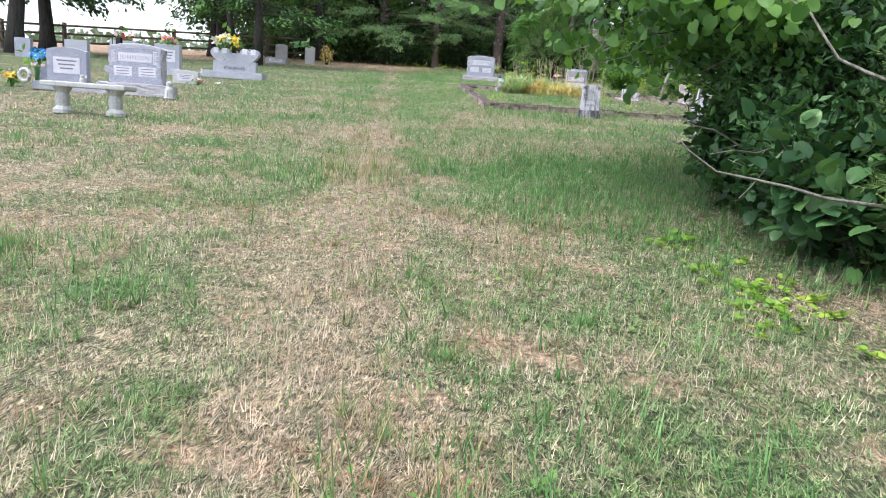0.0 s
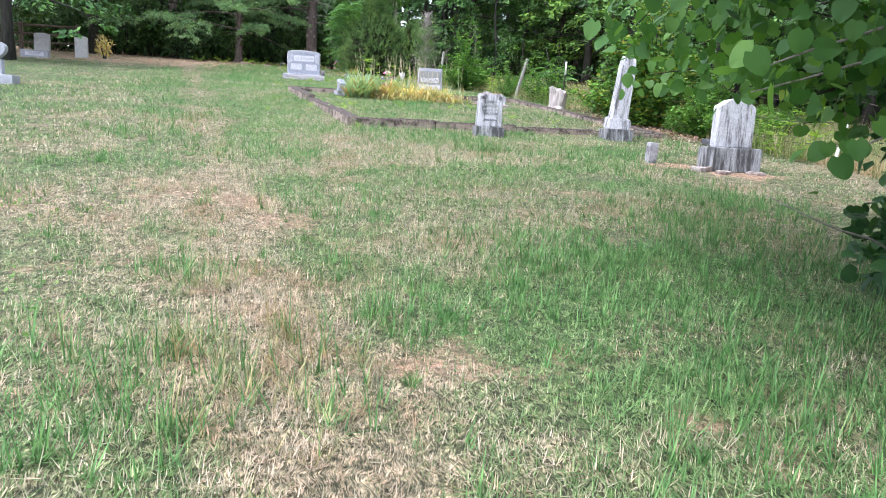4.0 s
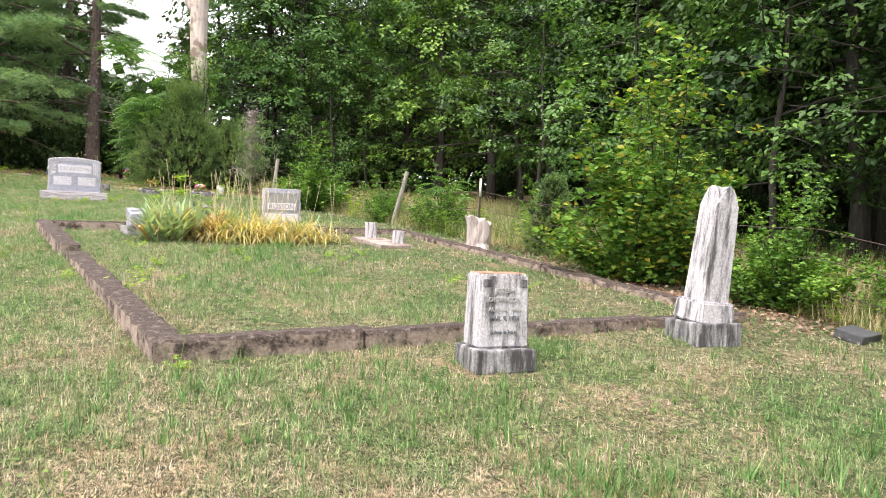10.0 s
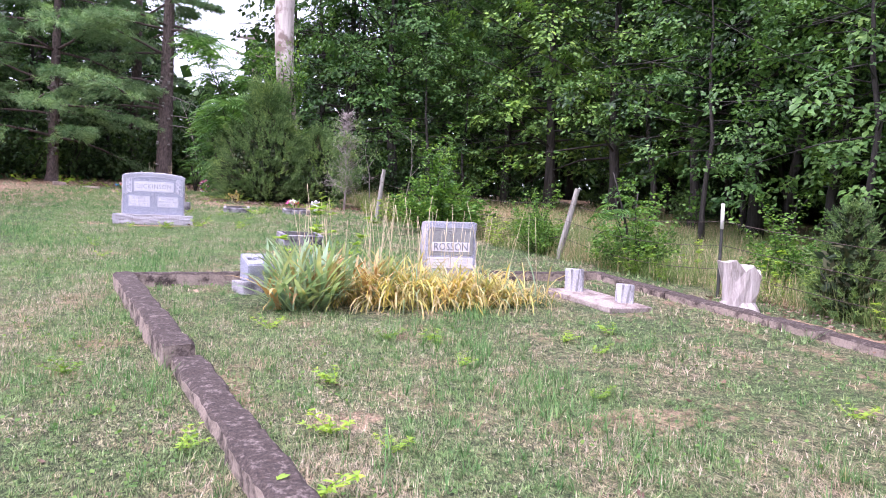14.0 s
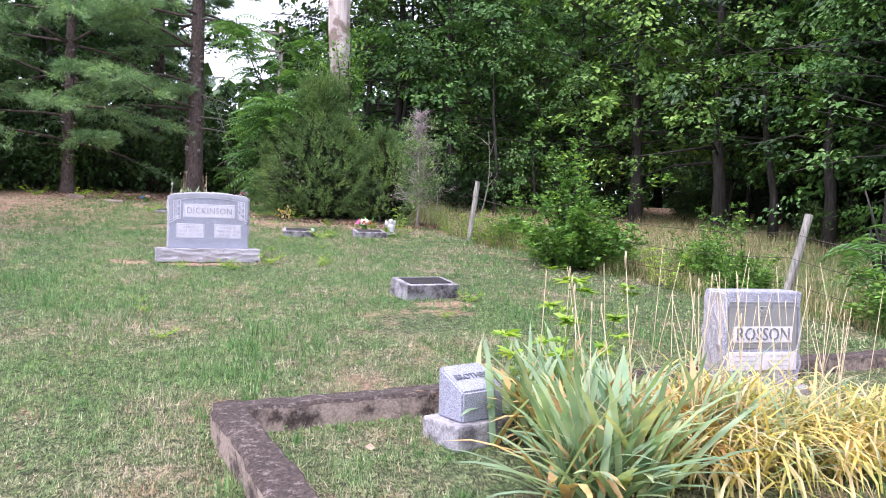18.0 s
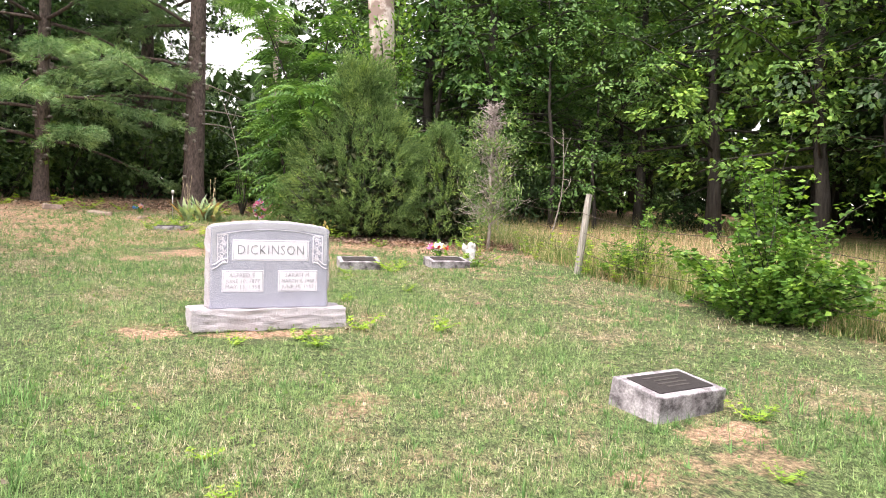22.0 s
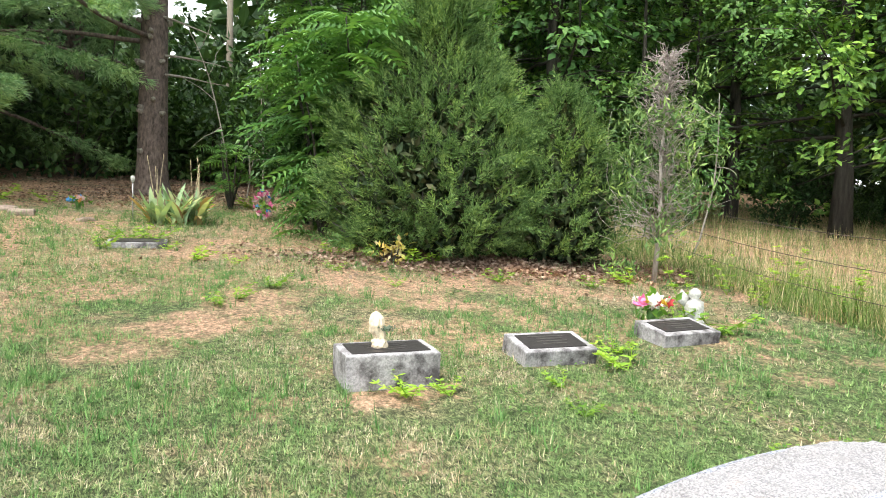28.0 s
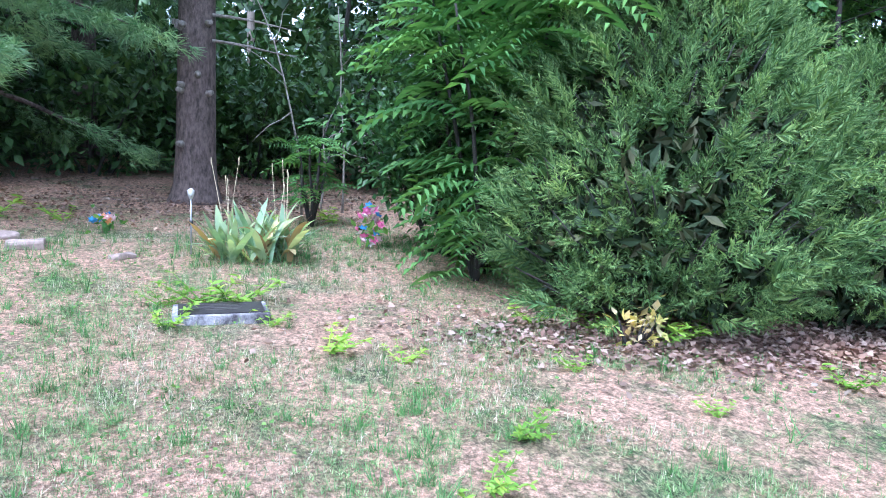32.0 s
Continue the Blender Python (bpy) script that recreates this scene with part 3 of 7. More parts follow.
# ---- ground ----
def lawn():
    xs = np.concatenate([np.linspace(-400, -40, 10), np.linspace(-36, 44, 161), np.linspace(50, 400, 10)])
    ys = np.concatenate([np.linspace(-400, -40, 10), np.linspace(-34, 66, 201), np.linspace(72, 500, 12)])
    v = np.zeros((len(ys), len(xs), 3), np.float32)
    for j, y in enumerate(ys):
        for i, x in enumerate(xs):
            near = 1.0 if abs(x) < 45 and -35 < y < 67 else 0.0
            v[j, i] = x, y, ground_z(x, y) - 0.012 + near * 0.006 * noise.noise(Vector((x * 0.8, y * 0.8, 0)))
    w = len(xs)
    j, i = np.meshgrid(np.arange(len(ys) - 1), np.arange(w - 1), indexing="ij")
    a = (j * w + i).ravel()
    me = mesh_np("ground", v.reshape(-1, 3), np.stack([a, a + 1, a + w + 1, a + w], 1), True)
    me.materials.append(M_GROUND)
    return tagged(new("ground", me), "mown cemetery lawn with straw-coloured and green patches", "ground", kind="structure")


lawn()


def on_ground(x, y, rz=0.0, sink=0.0, rx=0.0, ry=0.0):
    return pose(x, y, ground_z(x, y) - sink, rx, ry, rz)


# ---- stones of the plot ----
def arched_slab(w, d, z0, z1, rise, n=14, bevel=0.012):
    """An upright slab whose top is a shallow arch."""
    bm = bmesh.new()
    prof = [(-w / 2, z0), (w / 2, z0)] + [(w / 2 - w * i / n, z1 + rise * (1 - (2 * i / n - 1) ** 2)) for i in range(n + 1)]
    vs = [bm.verts.new((x, -d / 2, z)) for x, z in prof]
    f = bm.faces.new(vs)
    r = bmesh.ops.extrude_face_region(bm, geom=[f])
    bmesh.ops.translate(bm, verts=[g for g in r["geom"] if isinstance(g, bmesh.types.BMVert)], vec=(0, d, 0))
    bmesh.ops.recalc_face_normals(bm, faces=bm.faces)
    sharp = [e for e in bm.edges if len(e.link_faces) == 2 and e.calc_face_angle() > 0.6]
    bmesh.ops.bevel(bm, geom=sharp, offset=bevel, segments=2, affect="EDGES", profile=0.6)
    return bm


def arch_band(w, z1, rise, inset, width, y0, y1, n=24):
    """A flat band that follows a shallow arch, lying on a face that looks along -y."""
    v, f = [], []
    for i in range(n + 1):
        u = i / n - 0.5
        z = z1 + rise * (1 - (2 * u) ** 2) - inset
        v += [(u * w, y0, z), (u * w, y0, z - width), (u * w, y1, z - width), (u * w, y1, z)]
    for i in range(n):
        for k in range(4):
            f.append((4 * i + k, 4 * i + (k + 1) % 4, 4 * i + 4 + (k + 1) % 4, 4 * i + 4 + k))
    return mesh_np("band", np.array(v), np.array(f))


def pitched_top(w, d, z1, rise, seed):
    """A rough-broken crown over an arched top."""
    rng = np.random.default_rng(seed)
    nx, ny = 44, 12
    v, f = [], []
    for i in range(nx):
        u = i / (nx - 1) - 0.5
        for j in range(ny):
            q = j / (ny - 1) - 0.5
            rim = i in (0, nx - 1) or j in (0, ny - 1)
            z = z1 + rise * (1 - (2 * u) ** 2) + (-0.02 if rim else 0.004 + 0.011 * rng.random())
            v.append((u * w + (0 if rim else rng.uniform(-0.004, 0.004)), q * d + (0 if rim else rng.uniform(-0.003, 0.003)), z))
    for i in range(nx - 1):
        for j in range(ny - 1):
            a = i * ny + j
            f += [(a, a + ny, a + ny + 1), (a, a + ny + 1, a + 1)]
    return mesh_np("crown", np.array(v), np.array(f))


def framed_panel(name, die, x0, x1, z0, z1, f, label):
    """A frosted panel inside a fine raised line."""
    p = part(name, box(x0, x1, f - 0.003, f + 0.004, z0, z1, 0.002, 1), M_PANEL, die, label)
    for a, b, c, d in ((x0, x1, z1 - 0.013, z1 - 0.009), (x0, x1, z0 + 0.009, z0 + 0.013), (x0 + 0.009, x0 + 0.013, z0, z1), (x1 - 0.013, x1 - 0.009, z0, z1)):
        part("sunk_line", box(max(a, x0 + 0.009), min(b, x1 - 0.009), f - 0.0038, f, max(c, z0 + 0.009), min(d, z1 - 0.009)), M_GRANITE, p)
    return p


def double_monument(x, y, rz, w, bw, h, bh, name, panels, label, granite, name_size, depth=0.24, base_depth=0.46, rise=0.05):
    """A family stone: arched granite die with a name panel and two date panels, on a rock-faced base."""
    t = thing("headstone", label, "headstone", on_ground(x, y, rz, 0.03))
    part("base", roughen(roughen(box(-bw / 2, bw / 2, -base_depth / 2, base_depth / 2, 0, bh + 0.03, 0.012), 0.016, 6, 11, x), 0.013, 23), M_ROCK, t, "rock-faced granite base")
    z0 = bh + 0.03
    z1 = z0 + h
    die = part("die", arched_slab(w, depth, z0, z1, rise), granite, t)
    part("pitched_top", pitched_top(w - 0.012, depth - 0.012, z1, rise, 5), M_ROCK, die, "rock-pitched top")
    f = -depth / 2
    nh, nw, zc = name_size * 1.5, w * 0.65, z0 + h * 0.715
    framed_panel("name_panel", die, -nw / 2, nw / 2, zc - nh / 2, zc + nh / 2, f, "frosted name panel")
    letters(name, name_size, M_INK, die, 0, f - 0.004, zc, 0, 90, 0.003, "lettering", 1.12, fit=nw * 0.86, thin=0.0022)
    for sx, lines in zip((-1, 1), panels):
        pw, phh = w * 0.345, h * 0.265
        px, pz = sx * w * 0.235, z0 + h * 0.335
        framed_panel("date_panel", die, px - pw / 2, px + pw / 2, pz - phh / 2, pz + phh / 2, f, "frosted date panel")
        for k, line in enumerate(lines):
            if not line:
                part("lettering_bar", box(px - pw * 0.36, px + pw * 0.36, f - 0.005, f, pz + phh * (0.24 - 0.28 * k), pz + phh * (0.32 - 0.28 * k)), M_INK, die)
                continue
            letters(line, phh * 0.26, M_INK, die, px, f - 0.004, pz + phh * (0.27 - 0.27 * k), 0, 90, 0.002, "lettering", 1.1, fit=pw * (0.64 if k == 0 else 0.82), thin=0.001)
    # pale border over the top and down the sides, with a fine line inside it
    edge, lo = w / 2 - 0.012, z0 + h * 0.56
    part("border_band", arch_band(2 * edge, z1, rise, 0.012, 0.05, f - 0.003, f + 0.004), M_GRANITE_PALE, die, "paler border")
    part("border_line", arch_band(2 * edge - 0.13, z1, rise, 0.068, 0.006, f - 0.005, f + 0.004), M_PANEL, die)
    rng = np.random.default_rng(7)
    for sx in (-1, 1):
        part("pitched_side", roughen(box(sx * w / 2 - 0.012, sx * w / 2 + 0.018, -depth / 2 + 0.012, depth / 2 - 0.004, z0 + 0.005, z1 - 0.015, 0.005, 1), 0.024, 17, 9, x + sx), M_ROCK, die, "rock-pitched side")
        a, b = sorted((sx * edge, sx * (edge - 0.034)))
        part("border_band", box(a, b, f - 0.0035, f + 0.004, lo, z1 - 0.058, 0.001, 1), M_GRANITE_PALE, die, "paler border")
        # panel of carved leaves and flowers, ending in a ribbon scroll
        cx = sx * (edge - 0.088)
        hi = z1 - 0.075
        band = part("carved_band", box(cx - 0.04, cx + 0.04, f - 0.002, f + 0.003, lo + 0.03, hi, 0.001, 1), M_GRANITE, die, "recessed band with carved leaves")
        for bx in (cx - 0.044, cx + 0.044):
            part("border_line", box(bx - 0.004, bx + 0.004, f - 0.006, f + 0.002, lo, hi + 0.004, 0.001, 1), M_PANEL, die)
        part("border_line", box(cx - 0.04, cx + 0.04, f - 0.006, f + 0.002, hi, hi + 0.007, 0.001, 1), M_PANEL, die)
        for k in range(5):
            fz = lo + 0.055 + (hi - lo - 0.085) * k / 4
            fx = cx + (0.013 if k % 2 else -0.013)
            turn = np.arange(5) * 1.2566 + rng.random()
            ring = np.stack([np.cos(turn), np.zeros(5), np.sin(turn)], 1)
            tagged(part("carved_flower", scatter("carved_flower", LEAF, LEAF_F, ring * 0.003 + [fx, f - 0.007, fz], ring, np.tile([[0, -1.0, 0]], (5, 1)), np.full(5, 0.023), np.full(5, 1.3)), M_PANEL, band), kind="stuff")
            side = np.array([[1.0, 0, 0.6], [0.6, 0, -1.0], [-1.0, 0, 0.7]]) * (-1 if k % 2 else 1)
            tagged(part("carved_leaf", scatter("carved_leaf", LEAF, LEAF_F, side * 0.014 + [fx, f - 0.005, fz + 0.012], side, np.tile([[0, -1.0, 0]], (3, 1)), np.full(3, 0.03), np.full(3, 0.9)), M_PANEL, band), kind="stuff")
        for dz, reach in ((0.02, 0.125), (-0.014, 0.125)):
            u = np.linspace(0, 1, 14)
            line = np.stack([sx * (edge - 0.126 + reach * u), np.full(14, f - 0.003), lo + 0.012 + dz - 0.05 * u ** 1.6 + 0.01 * np.sin(u * 6.28)], 1)
            part("carved_ribbon", tubes_mesh("carved_ribbon", [(line, 0.006, 6)]), M_PANEL, die)
        curl = np.linspace(0, 9.4, 26)
        swirl = np.stack([cx - sx * 0.01 + 0.0022 * curl * np.cos(curl), np.full(26, f - 0.004), lo + 0.008 + 0.0022 * curl * np.sin(curl)], 1)
        part("carved_scroll", tubes_mesh("carved_scroll", [(swirl, 0.0042, 5)]), M_PANEL, die)
    return t


double_monument(0.69, 21.03, 6.0, 1.06, 1.38, 0.735, 0.155, "DICKINSON",
                (("ALFRED E.", "JUNE 10, 1877", "MAY 13, 1958"), ("SARAH M.", "MARCH 4, 1868", "JUNE 30, 1952")),
                "grey granite double headstone with frosted panels on rock-faced base", M_GRANITE, 0.125, 0.28, 0.5)


def family_stone():
    t = thing("headstone", "grey granite headstone with bold raised name, among daylilies", "headstone", on_ground(4.39, 14.5, -6, 0.04))
    part("base", roughen(box(-0.39, 0.39, -0.2, 0.2, 0, 0.16, 0.012), 0.012, 9, 4, 3), M_ROCK, t)
    die = part("die", roughen(box(-0.295, 0.295, -0.12, 0.12, 0.16, 0.81, 0.014, 2), 0.003, 7, 1, 1.5), M_GRANITE, t)
    for sx in (-1, 1):
        part("pitched_side", roughen(box(sx * 0.296 - 0.012, sx * 0.296 + 0.016, -0.108, 0.112, 0.17, 0.8, 0.006, 1), 0.02, 17, 8, sx), M_ROCK, die, "rock-pitched side")
    f = -0.123
    part("steeled_face", box(-0.262, 0.262, f - 0.002, f + 0.004, 0.42, 0.74, 0.002, 1), M_FACE, die, "darker steeled face")
    part("name_panel", box(-0.225, 0.225, f - 0.006, f + 0.004, 0.46, 0.57, 0.003, 1), M_PANEL, die)
    letters("ROSSON", 0.125, M_INK, die, 0, f - 0.008, 0.515, 0, 90, 0.003, "lettering", fit=0.4)
    for sx in (-1, 1):
        part("date_panel", box(sx * 0.136 - 0.132, sx * 0.136 + 0.132, f - 0.004, f + 0.004, 0.27, 0.395, 0.002, 1), M_PANEL, die)
        for k in range(3):
            part("lettering_bar", box(sx * 0.13 - 0.075, sx * 0.13 + 0.075, f - 0.006, f, 0.365 - 0.034 * k, 0.373 - 0.034 * k), M_FAINT, die)
    for sx in (-1, 1):
        # sunk border that steps down beside the emblem
        for x0, x1, z0, z1 in ((0.06, 0.26, 0.728, 0.734), (0.12, 0.27, 0.70, 0.706), (0.262, 0.27, 0.44, 0.7), (0.06, 0.066, 0.69, 0.734)):
            part("border_line", box(min(sx * x0, sx * x1), max(sx * x0, sx * x1), f - 0.004, f + 0.002, z0, z1), M_INK, die)
    part("carved_emblem", roughen(box(-0.03, 0.03, f - 0.006, f + 0.004, 0.63, 0.71, 0.004, 1), 0.006, 50, 4), M_FACE, die)


family_stone()


def brother_marker():
    t = thing("slant_marker", "small grey granite slant marker lettered on its sloping face", "grave marker", on_ground(2.2, 14.2, 20, 0.03))
    part("base", roughen(box(-0.22, 0.22, -0.16, 0.16, 0, 0.14, 0.015), 0.008, 9, 3, 4), M_CONCRETE, t)
    bm = box(-0.15, 0.15, -0.11, 0.11, 0.14, 0.42, 0.0)
    for v in bm.verts:
        if v.co.z > 0.3 and v.co.y < 0:
            v.co.z -= 0.11
    bmesh.ops.bevel(bm, geom=bm.edges[:], offset=0.01, segments=2, affect="EDGES")
    d = part("die", bm, M_GRANITE, t)
    letters("BROTHER", 0.06, M_INK, d, 0, -0.002, 0.369, 0, 26.5, 0.003, "lettering", fit=0.24)


brother_marker()


def small_monument():
    t = thing("headstone", "small weathered white marble headstone with black streaks on base", "headstone", on_ground(4.57, 6.78, 0, 0.03, 0, 0.5))
    part("plinth", roughen(box(-0.225, 0.225, -0.18, 0.18, 0, 0.16, 0.015), 0.006, 8, 3, 2), M_MARBLE_DARK, t, "blackened marble plinth")
    bm = box(-0.19, 0.19, -0.12, 0.12, 0.16, 0.655, 0.0)
    for v in bm.verts:
        if v.co.z > 0.5:
            v.co.x *= 0.93
            v.co.y *= 0.93
    bmesh.ops.bevel(bm, geom=bm.edges[:], offset=0.014, segments=2, affect="EDGES")
    d = part("die", roughen(bm, 0.004, 9, 1, 5), M_MARBLE, t)
    part("cap_moss", roughen(box(-0.16, 0.16, -0.095, 0.095, 0.648, 0.661, 0.004, 1), 0.006, 12, 4), plain_mat("rusty_lichen", (0.36, 0.2, 0.14), 0.95, 0.6), d, "rusty lichen on the top")
    f = -0.119
    for z, s, txt in ((0.545, 0.05, "JOSEPH"), (0.485, 0.046, "DICKINSON"), (0.36, 0.043, "MAR. 9, 1924"), (0.27, 0.034, "Asleep in Jesus.")):
        letters(txt, s, M_INK if z < 0.4 else M_FAINT, d, 0, f - 0.0 - 0.02 * (0.6 - z) * 0.5, z, 0, 89, 0.004, "lettering", 1.0, 0.95)
    letters("AUG. 8,", 0.043, M_FAINT, d, -0.05, f - 0.002, 0.42, 0, 89, 0.004, "lettering")
    part("lettering_bar", box(0.06, 0.13, f - 0.005, f + 0.002, 0.413, 0.428), M_FAINT, d)
    for sx in (-1, 1):
        part("carved_band", roughen(box(sx * 0.135 - 0.03, sx * 0.135 + 0.03, f - 0.001, f + 0.004, 0.57, 0.62, 0.002, 1), 0.003, 60, 4), M_MARBLE_DARK, d, "carved corner ornament")


small_monument()


def obelisk():
    """A square tapering shaft whose four faces end in pointed arches, on two bases, leaning."""
    t = thing("obelisk", "leaning white marble obelisk with dark veins on two stepped bases", "obelisk", on_ground(6.79, 7.23, -3, 0.04))
    part("lower_base", roughen(box(-0.225, 0.225, -0.225, 0.225, 0, 0.2, 0.014), 0.006, 8, 3, 2), M_MARBLE_DARK, t, "stained marble lower base")
    lean = pose(0, 0, 0.19, 4.0, 4.0, 0)
    bm = box(-0.185, 0.185, -0.185, 0.185, 0, 0.19, 0.0)
    for v in bm.verts:
        if v.co.z > 0.1:
            v.co.xy = v.co.xy * 0.93
    bmesh.ops.bevel(bm, geom=bm.edges[:], offset=0.018, segments=2, affect="EDGES")
    ub = part("upper_base", roughen(bm, 0.004, 8, 2, 6), M_MARBLE, t)
    ub.matrix_local = lean
    bm = bmesh.new()
    n, rings = 6, [(0.185, 0.128), (0.2, 0.128), (0.5, 0.121), (0.8, 0.114), (1.0, 0.109), (1.06, 0.107)]
    loops = []
    for z, r in rings:
        loops.append([bm.verts.new(p) for k in range(4) for p in ((lambda u: ((u, -r, z), (r, u, z), (-u, r, z), (-r, -u, z))[k])(-r + 2 * r * i / n) for i in range(n))])
    m = 4 * n
    for a, b in zip(loops, loops[1:]):
        for i in range(m):
            bm.faces.new((a[i], a[(i + 1) % m], b[(i + 1) % m], b[i]))
    # each face rises to a point in its middle and the corners are cut back
    for i, v in enumerate(loops[-1]):
        u = abs(i % n - n / 2) / (n / 2)
        v.co.z += 0.11 * (1 - u ** 2) - 0.05 * u
    peak = bm.verts.new((0, 0, 1.16))
    for i in range(m):
        bm.faces.new((loops[-1][i], loops[-1][(i + 1) % m], peak))
    bm.faces.new(loops[0][::-1])
    bmesh.ops.recalc_face_normals(bm, faces=bm.faces)
    s = part("shaft", roughen(bm, 0.003, 6, 0, 3), M_MARBLE, t)
    s.matrix_local = lean


obelisk()


def old_headstone():
    t = thing("headstone", "weathered white marble tablet with shaped top on blackened base", "headstone", on_ground(7.22, 4.33, 4, 0.03))
    part("base", roughen(box(-0.34, 0.34, -0.17, 0.17, 0, 0.3, 0.015), 0.006, 8, 3, 2), M_MARBLE_DARK, t, "blackened stone base")
    bm = arched_slab(0.5, 0.15, 0.3, 0.8, 0.11, 4, 0.018)
    d = part("tablet", roughen(bm, 0.004, 9, 0, 5), M_MARBLE, t)
    for z, hw in ((0.72, 0.13), (0.66, 0.16), (0.60, 0.12)):
        part("lettering_bar", box(-hw, hw, -0.069, -0.06, z, z + 0.018), M_FAINT, d)
    for k, (x, y, w, h) in enumerate(((-0.44, -0.16, 0.2, 0.04), (0.24, -0.25, 0.22, 0.015), (-0.22, -0.3, 0.14, 0.02))):
        r = thing("rubble_stone", "broken pale footing stone in bare earth", "rubble", on_ground(7.22 + x, 4.33 + y, 20 - 35 * k, 0.03), "footing stones")
        part("stone", roughen(box(-w / 2, w / 2, -0.09, 0.09, 0, h + 0.03, 0.02), 0.02, 6, 4, k), M_SLAB, r)


old_headstone()


def foot_stone(x, y, rz, w, d, h, label, ry=0.0, mat=None):
    t = thing("footstone", label, "footstone", on_ground(x, y, rz, 0.03, 0, ry), "small footstones")
    bm = roughen(box(-w / 2, w / 2, -d / 2, d / 2, 0, h + 0.03, 0.015), 0.005, 10, 2, x)
    part("stone", bm, mat or M_CONCRETE, t)
    return t


foot_stone(6.33, 4.66, 8, 0.125, 0.1, 0.25, "small dark stained stone footstone in the grass", 3, M_CONCRETE)
foot_stone(7.75, 5.25, 0, 0.16, 0.1, 0.17, "small dark stone footstone behind a headstone", 0, M_OLDSTONE)
foot_stone(5.85, 14.1, -10, 0.2, 0.13, 0.3, "small whitish footstone at a cement slab", 0, M_MARBLE)
foot_stone(6.1, 13.42, -10, 0.17, 0.13, 0.24, "small whitish footstone at a cement slab", 3, M_MARBLE)
slab = thing("grave_slab", "flat cracked cement slab flush in the grass", "grave slab", on_ground(5.91, 13.69, 9, 0.02, 5.71))
part("slab", roughen(box(-0.29, 0.29, -0.585, 0.585, 0, 0.06, 0.012), 0.008, 5, 4), M_SLAB, slab)
dark = thing("flat_stone", "dark slate slab lying beside the fence", "stone slab", on_ground(8.45, 7.05, 15, 0.02, 14))
part("stone", roughen(box(-0.2, 0.2, -0.13, 0.13, 0, 0.1, 0.015), 0.01, 6, 4), plain_mat("dark_slate", (0.07, 0.075, 0.085), 0.7, 0.3), dark)

stump = thing("tree_stump", "pale weathered split tree stump behind the kerb", "stump", on_ground(7.42, 13.15, 0, 0.05))
rng_s = np.random.default_rng(5)
sv, sf = tube([(0, 0, 0), (0, 0, 0.06), (0.01, 0, 0.15), (0.01, 0.0, 0.35), (0.02, 0, 0.52), (0.02, 0, 0.53)], [0.3, 0.24, 0.2, 0.2, 0.21, 0.17], 14, 0.09, rng_s)
sm = bpy.data.meshes.new("trunk")
sm.from_pydata(sv.tolist(), [], sf)
for p in sm.vertices:
    # a split runs down one side and the top is uneven
    if p.co.z > 0.3:
        p.co.z += 0.05 * math.sin(4 * p.co.x * 9 + 1) - 0.05 * p.co.x / 0.2
    elif p.co.z < 0.1:
        p.co.xy = p.co.xy * (1 + 0.18 * math.sin(3 * math.atan2(p.co.y, p.co.x)))
part("trunk", sm, M_STUMP, stump)


# ---- kerb round the plot ----
def kerb():
    k = thing("plot_kerb", "low weathered dark concrete kerb round a family plot", "kerb", pose(0, 0, 0), kind="structure")
    nl, nr, fl, fr = (2.42, 7.12), (7.95, 7.85), (0.8, 14.62), (6.95, 15.35)
    w = 0.2

    def run(a, b, h0, h1, n, seed, steps=()):
        a, b = Vector(a), Vector(b)
        dirv = (b - a).normalized()
        side = Vector((-dirv.y, dirv.x))
        for i in range(n):
            drop, slip = steps[i] if steps else (0.0, 0.0)
            p, q = a.lerp(b, i / n + (0.0015 if i else 0)), a.lerp(b, (i + 1) / n - 0.0015)
            h = h0 + (h1 - h0) * (i + 0.5) / n + random.uniform(-0.008, 0.008) - drop
            bm = bmesh.new()
            lat = 19
            rows = []
            for s in range(lat):
                c = p.lerp(q, s / (lat - 1))
                g = ground_z(c.x, c.y)
                ring = []
                for u, z in ((0, -0.08), (0, h - 0.02), (0.02, h), (w - 0.02, h), (w, h - 0.02), (w, -0.08)):
                    d = c + side * (u + slip)
                    j = noise.noise(Vector((d.x * 9, d.y * 9, z * 9 + seed))) * 0.016
                    ring.append(bm.verts.new((d.x + j, d.y + j, g + z + j)))
                rows.append(ring)
            for r0, r1 in zip(rows, rows[1:]):
                for m in range(5):
                    bm.faces.new((r0[m], r0[m + 1], r1[m + 1], r1[m]))
            bm.faces.new(rows[0][::-1])
            bm.faces.new(rows[-1])
            bmesh.ops.recalc_face_normals(bm, faces=bm.faces)
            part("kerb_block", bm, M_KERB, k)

    run(nl, nr, 0.145, 0.065, 4, 1.0)
    run((nr[0] - 0.0, nr[1] + w), (fr[0], fr[1]), 0.07, 0.08, 5, 2.0)
    run((fr[0] - w, fr[1]), (fl[0], fl[1]), 0.08, 0.12, 4, 3.0)
    run((fl[0] + 0.0, fl[1] - w), (nl[0], nl[1] + 0.0), 0.125, 0.14, 5, 4.0, ((-0.015, 0), (-0.02, 0), (0.045, 0.05), (0.03, 0.03), (0.005, 0.0)))


kerb()


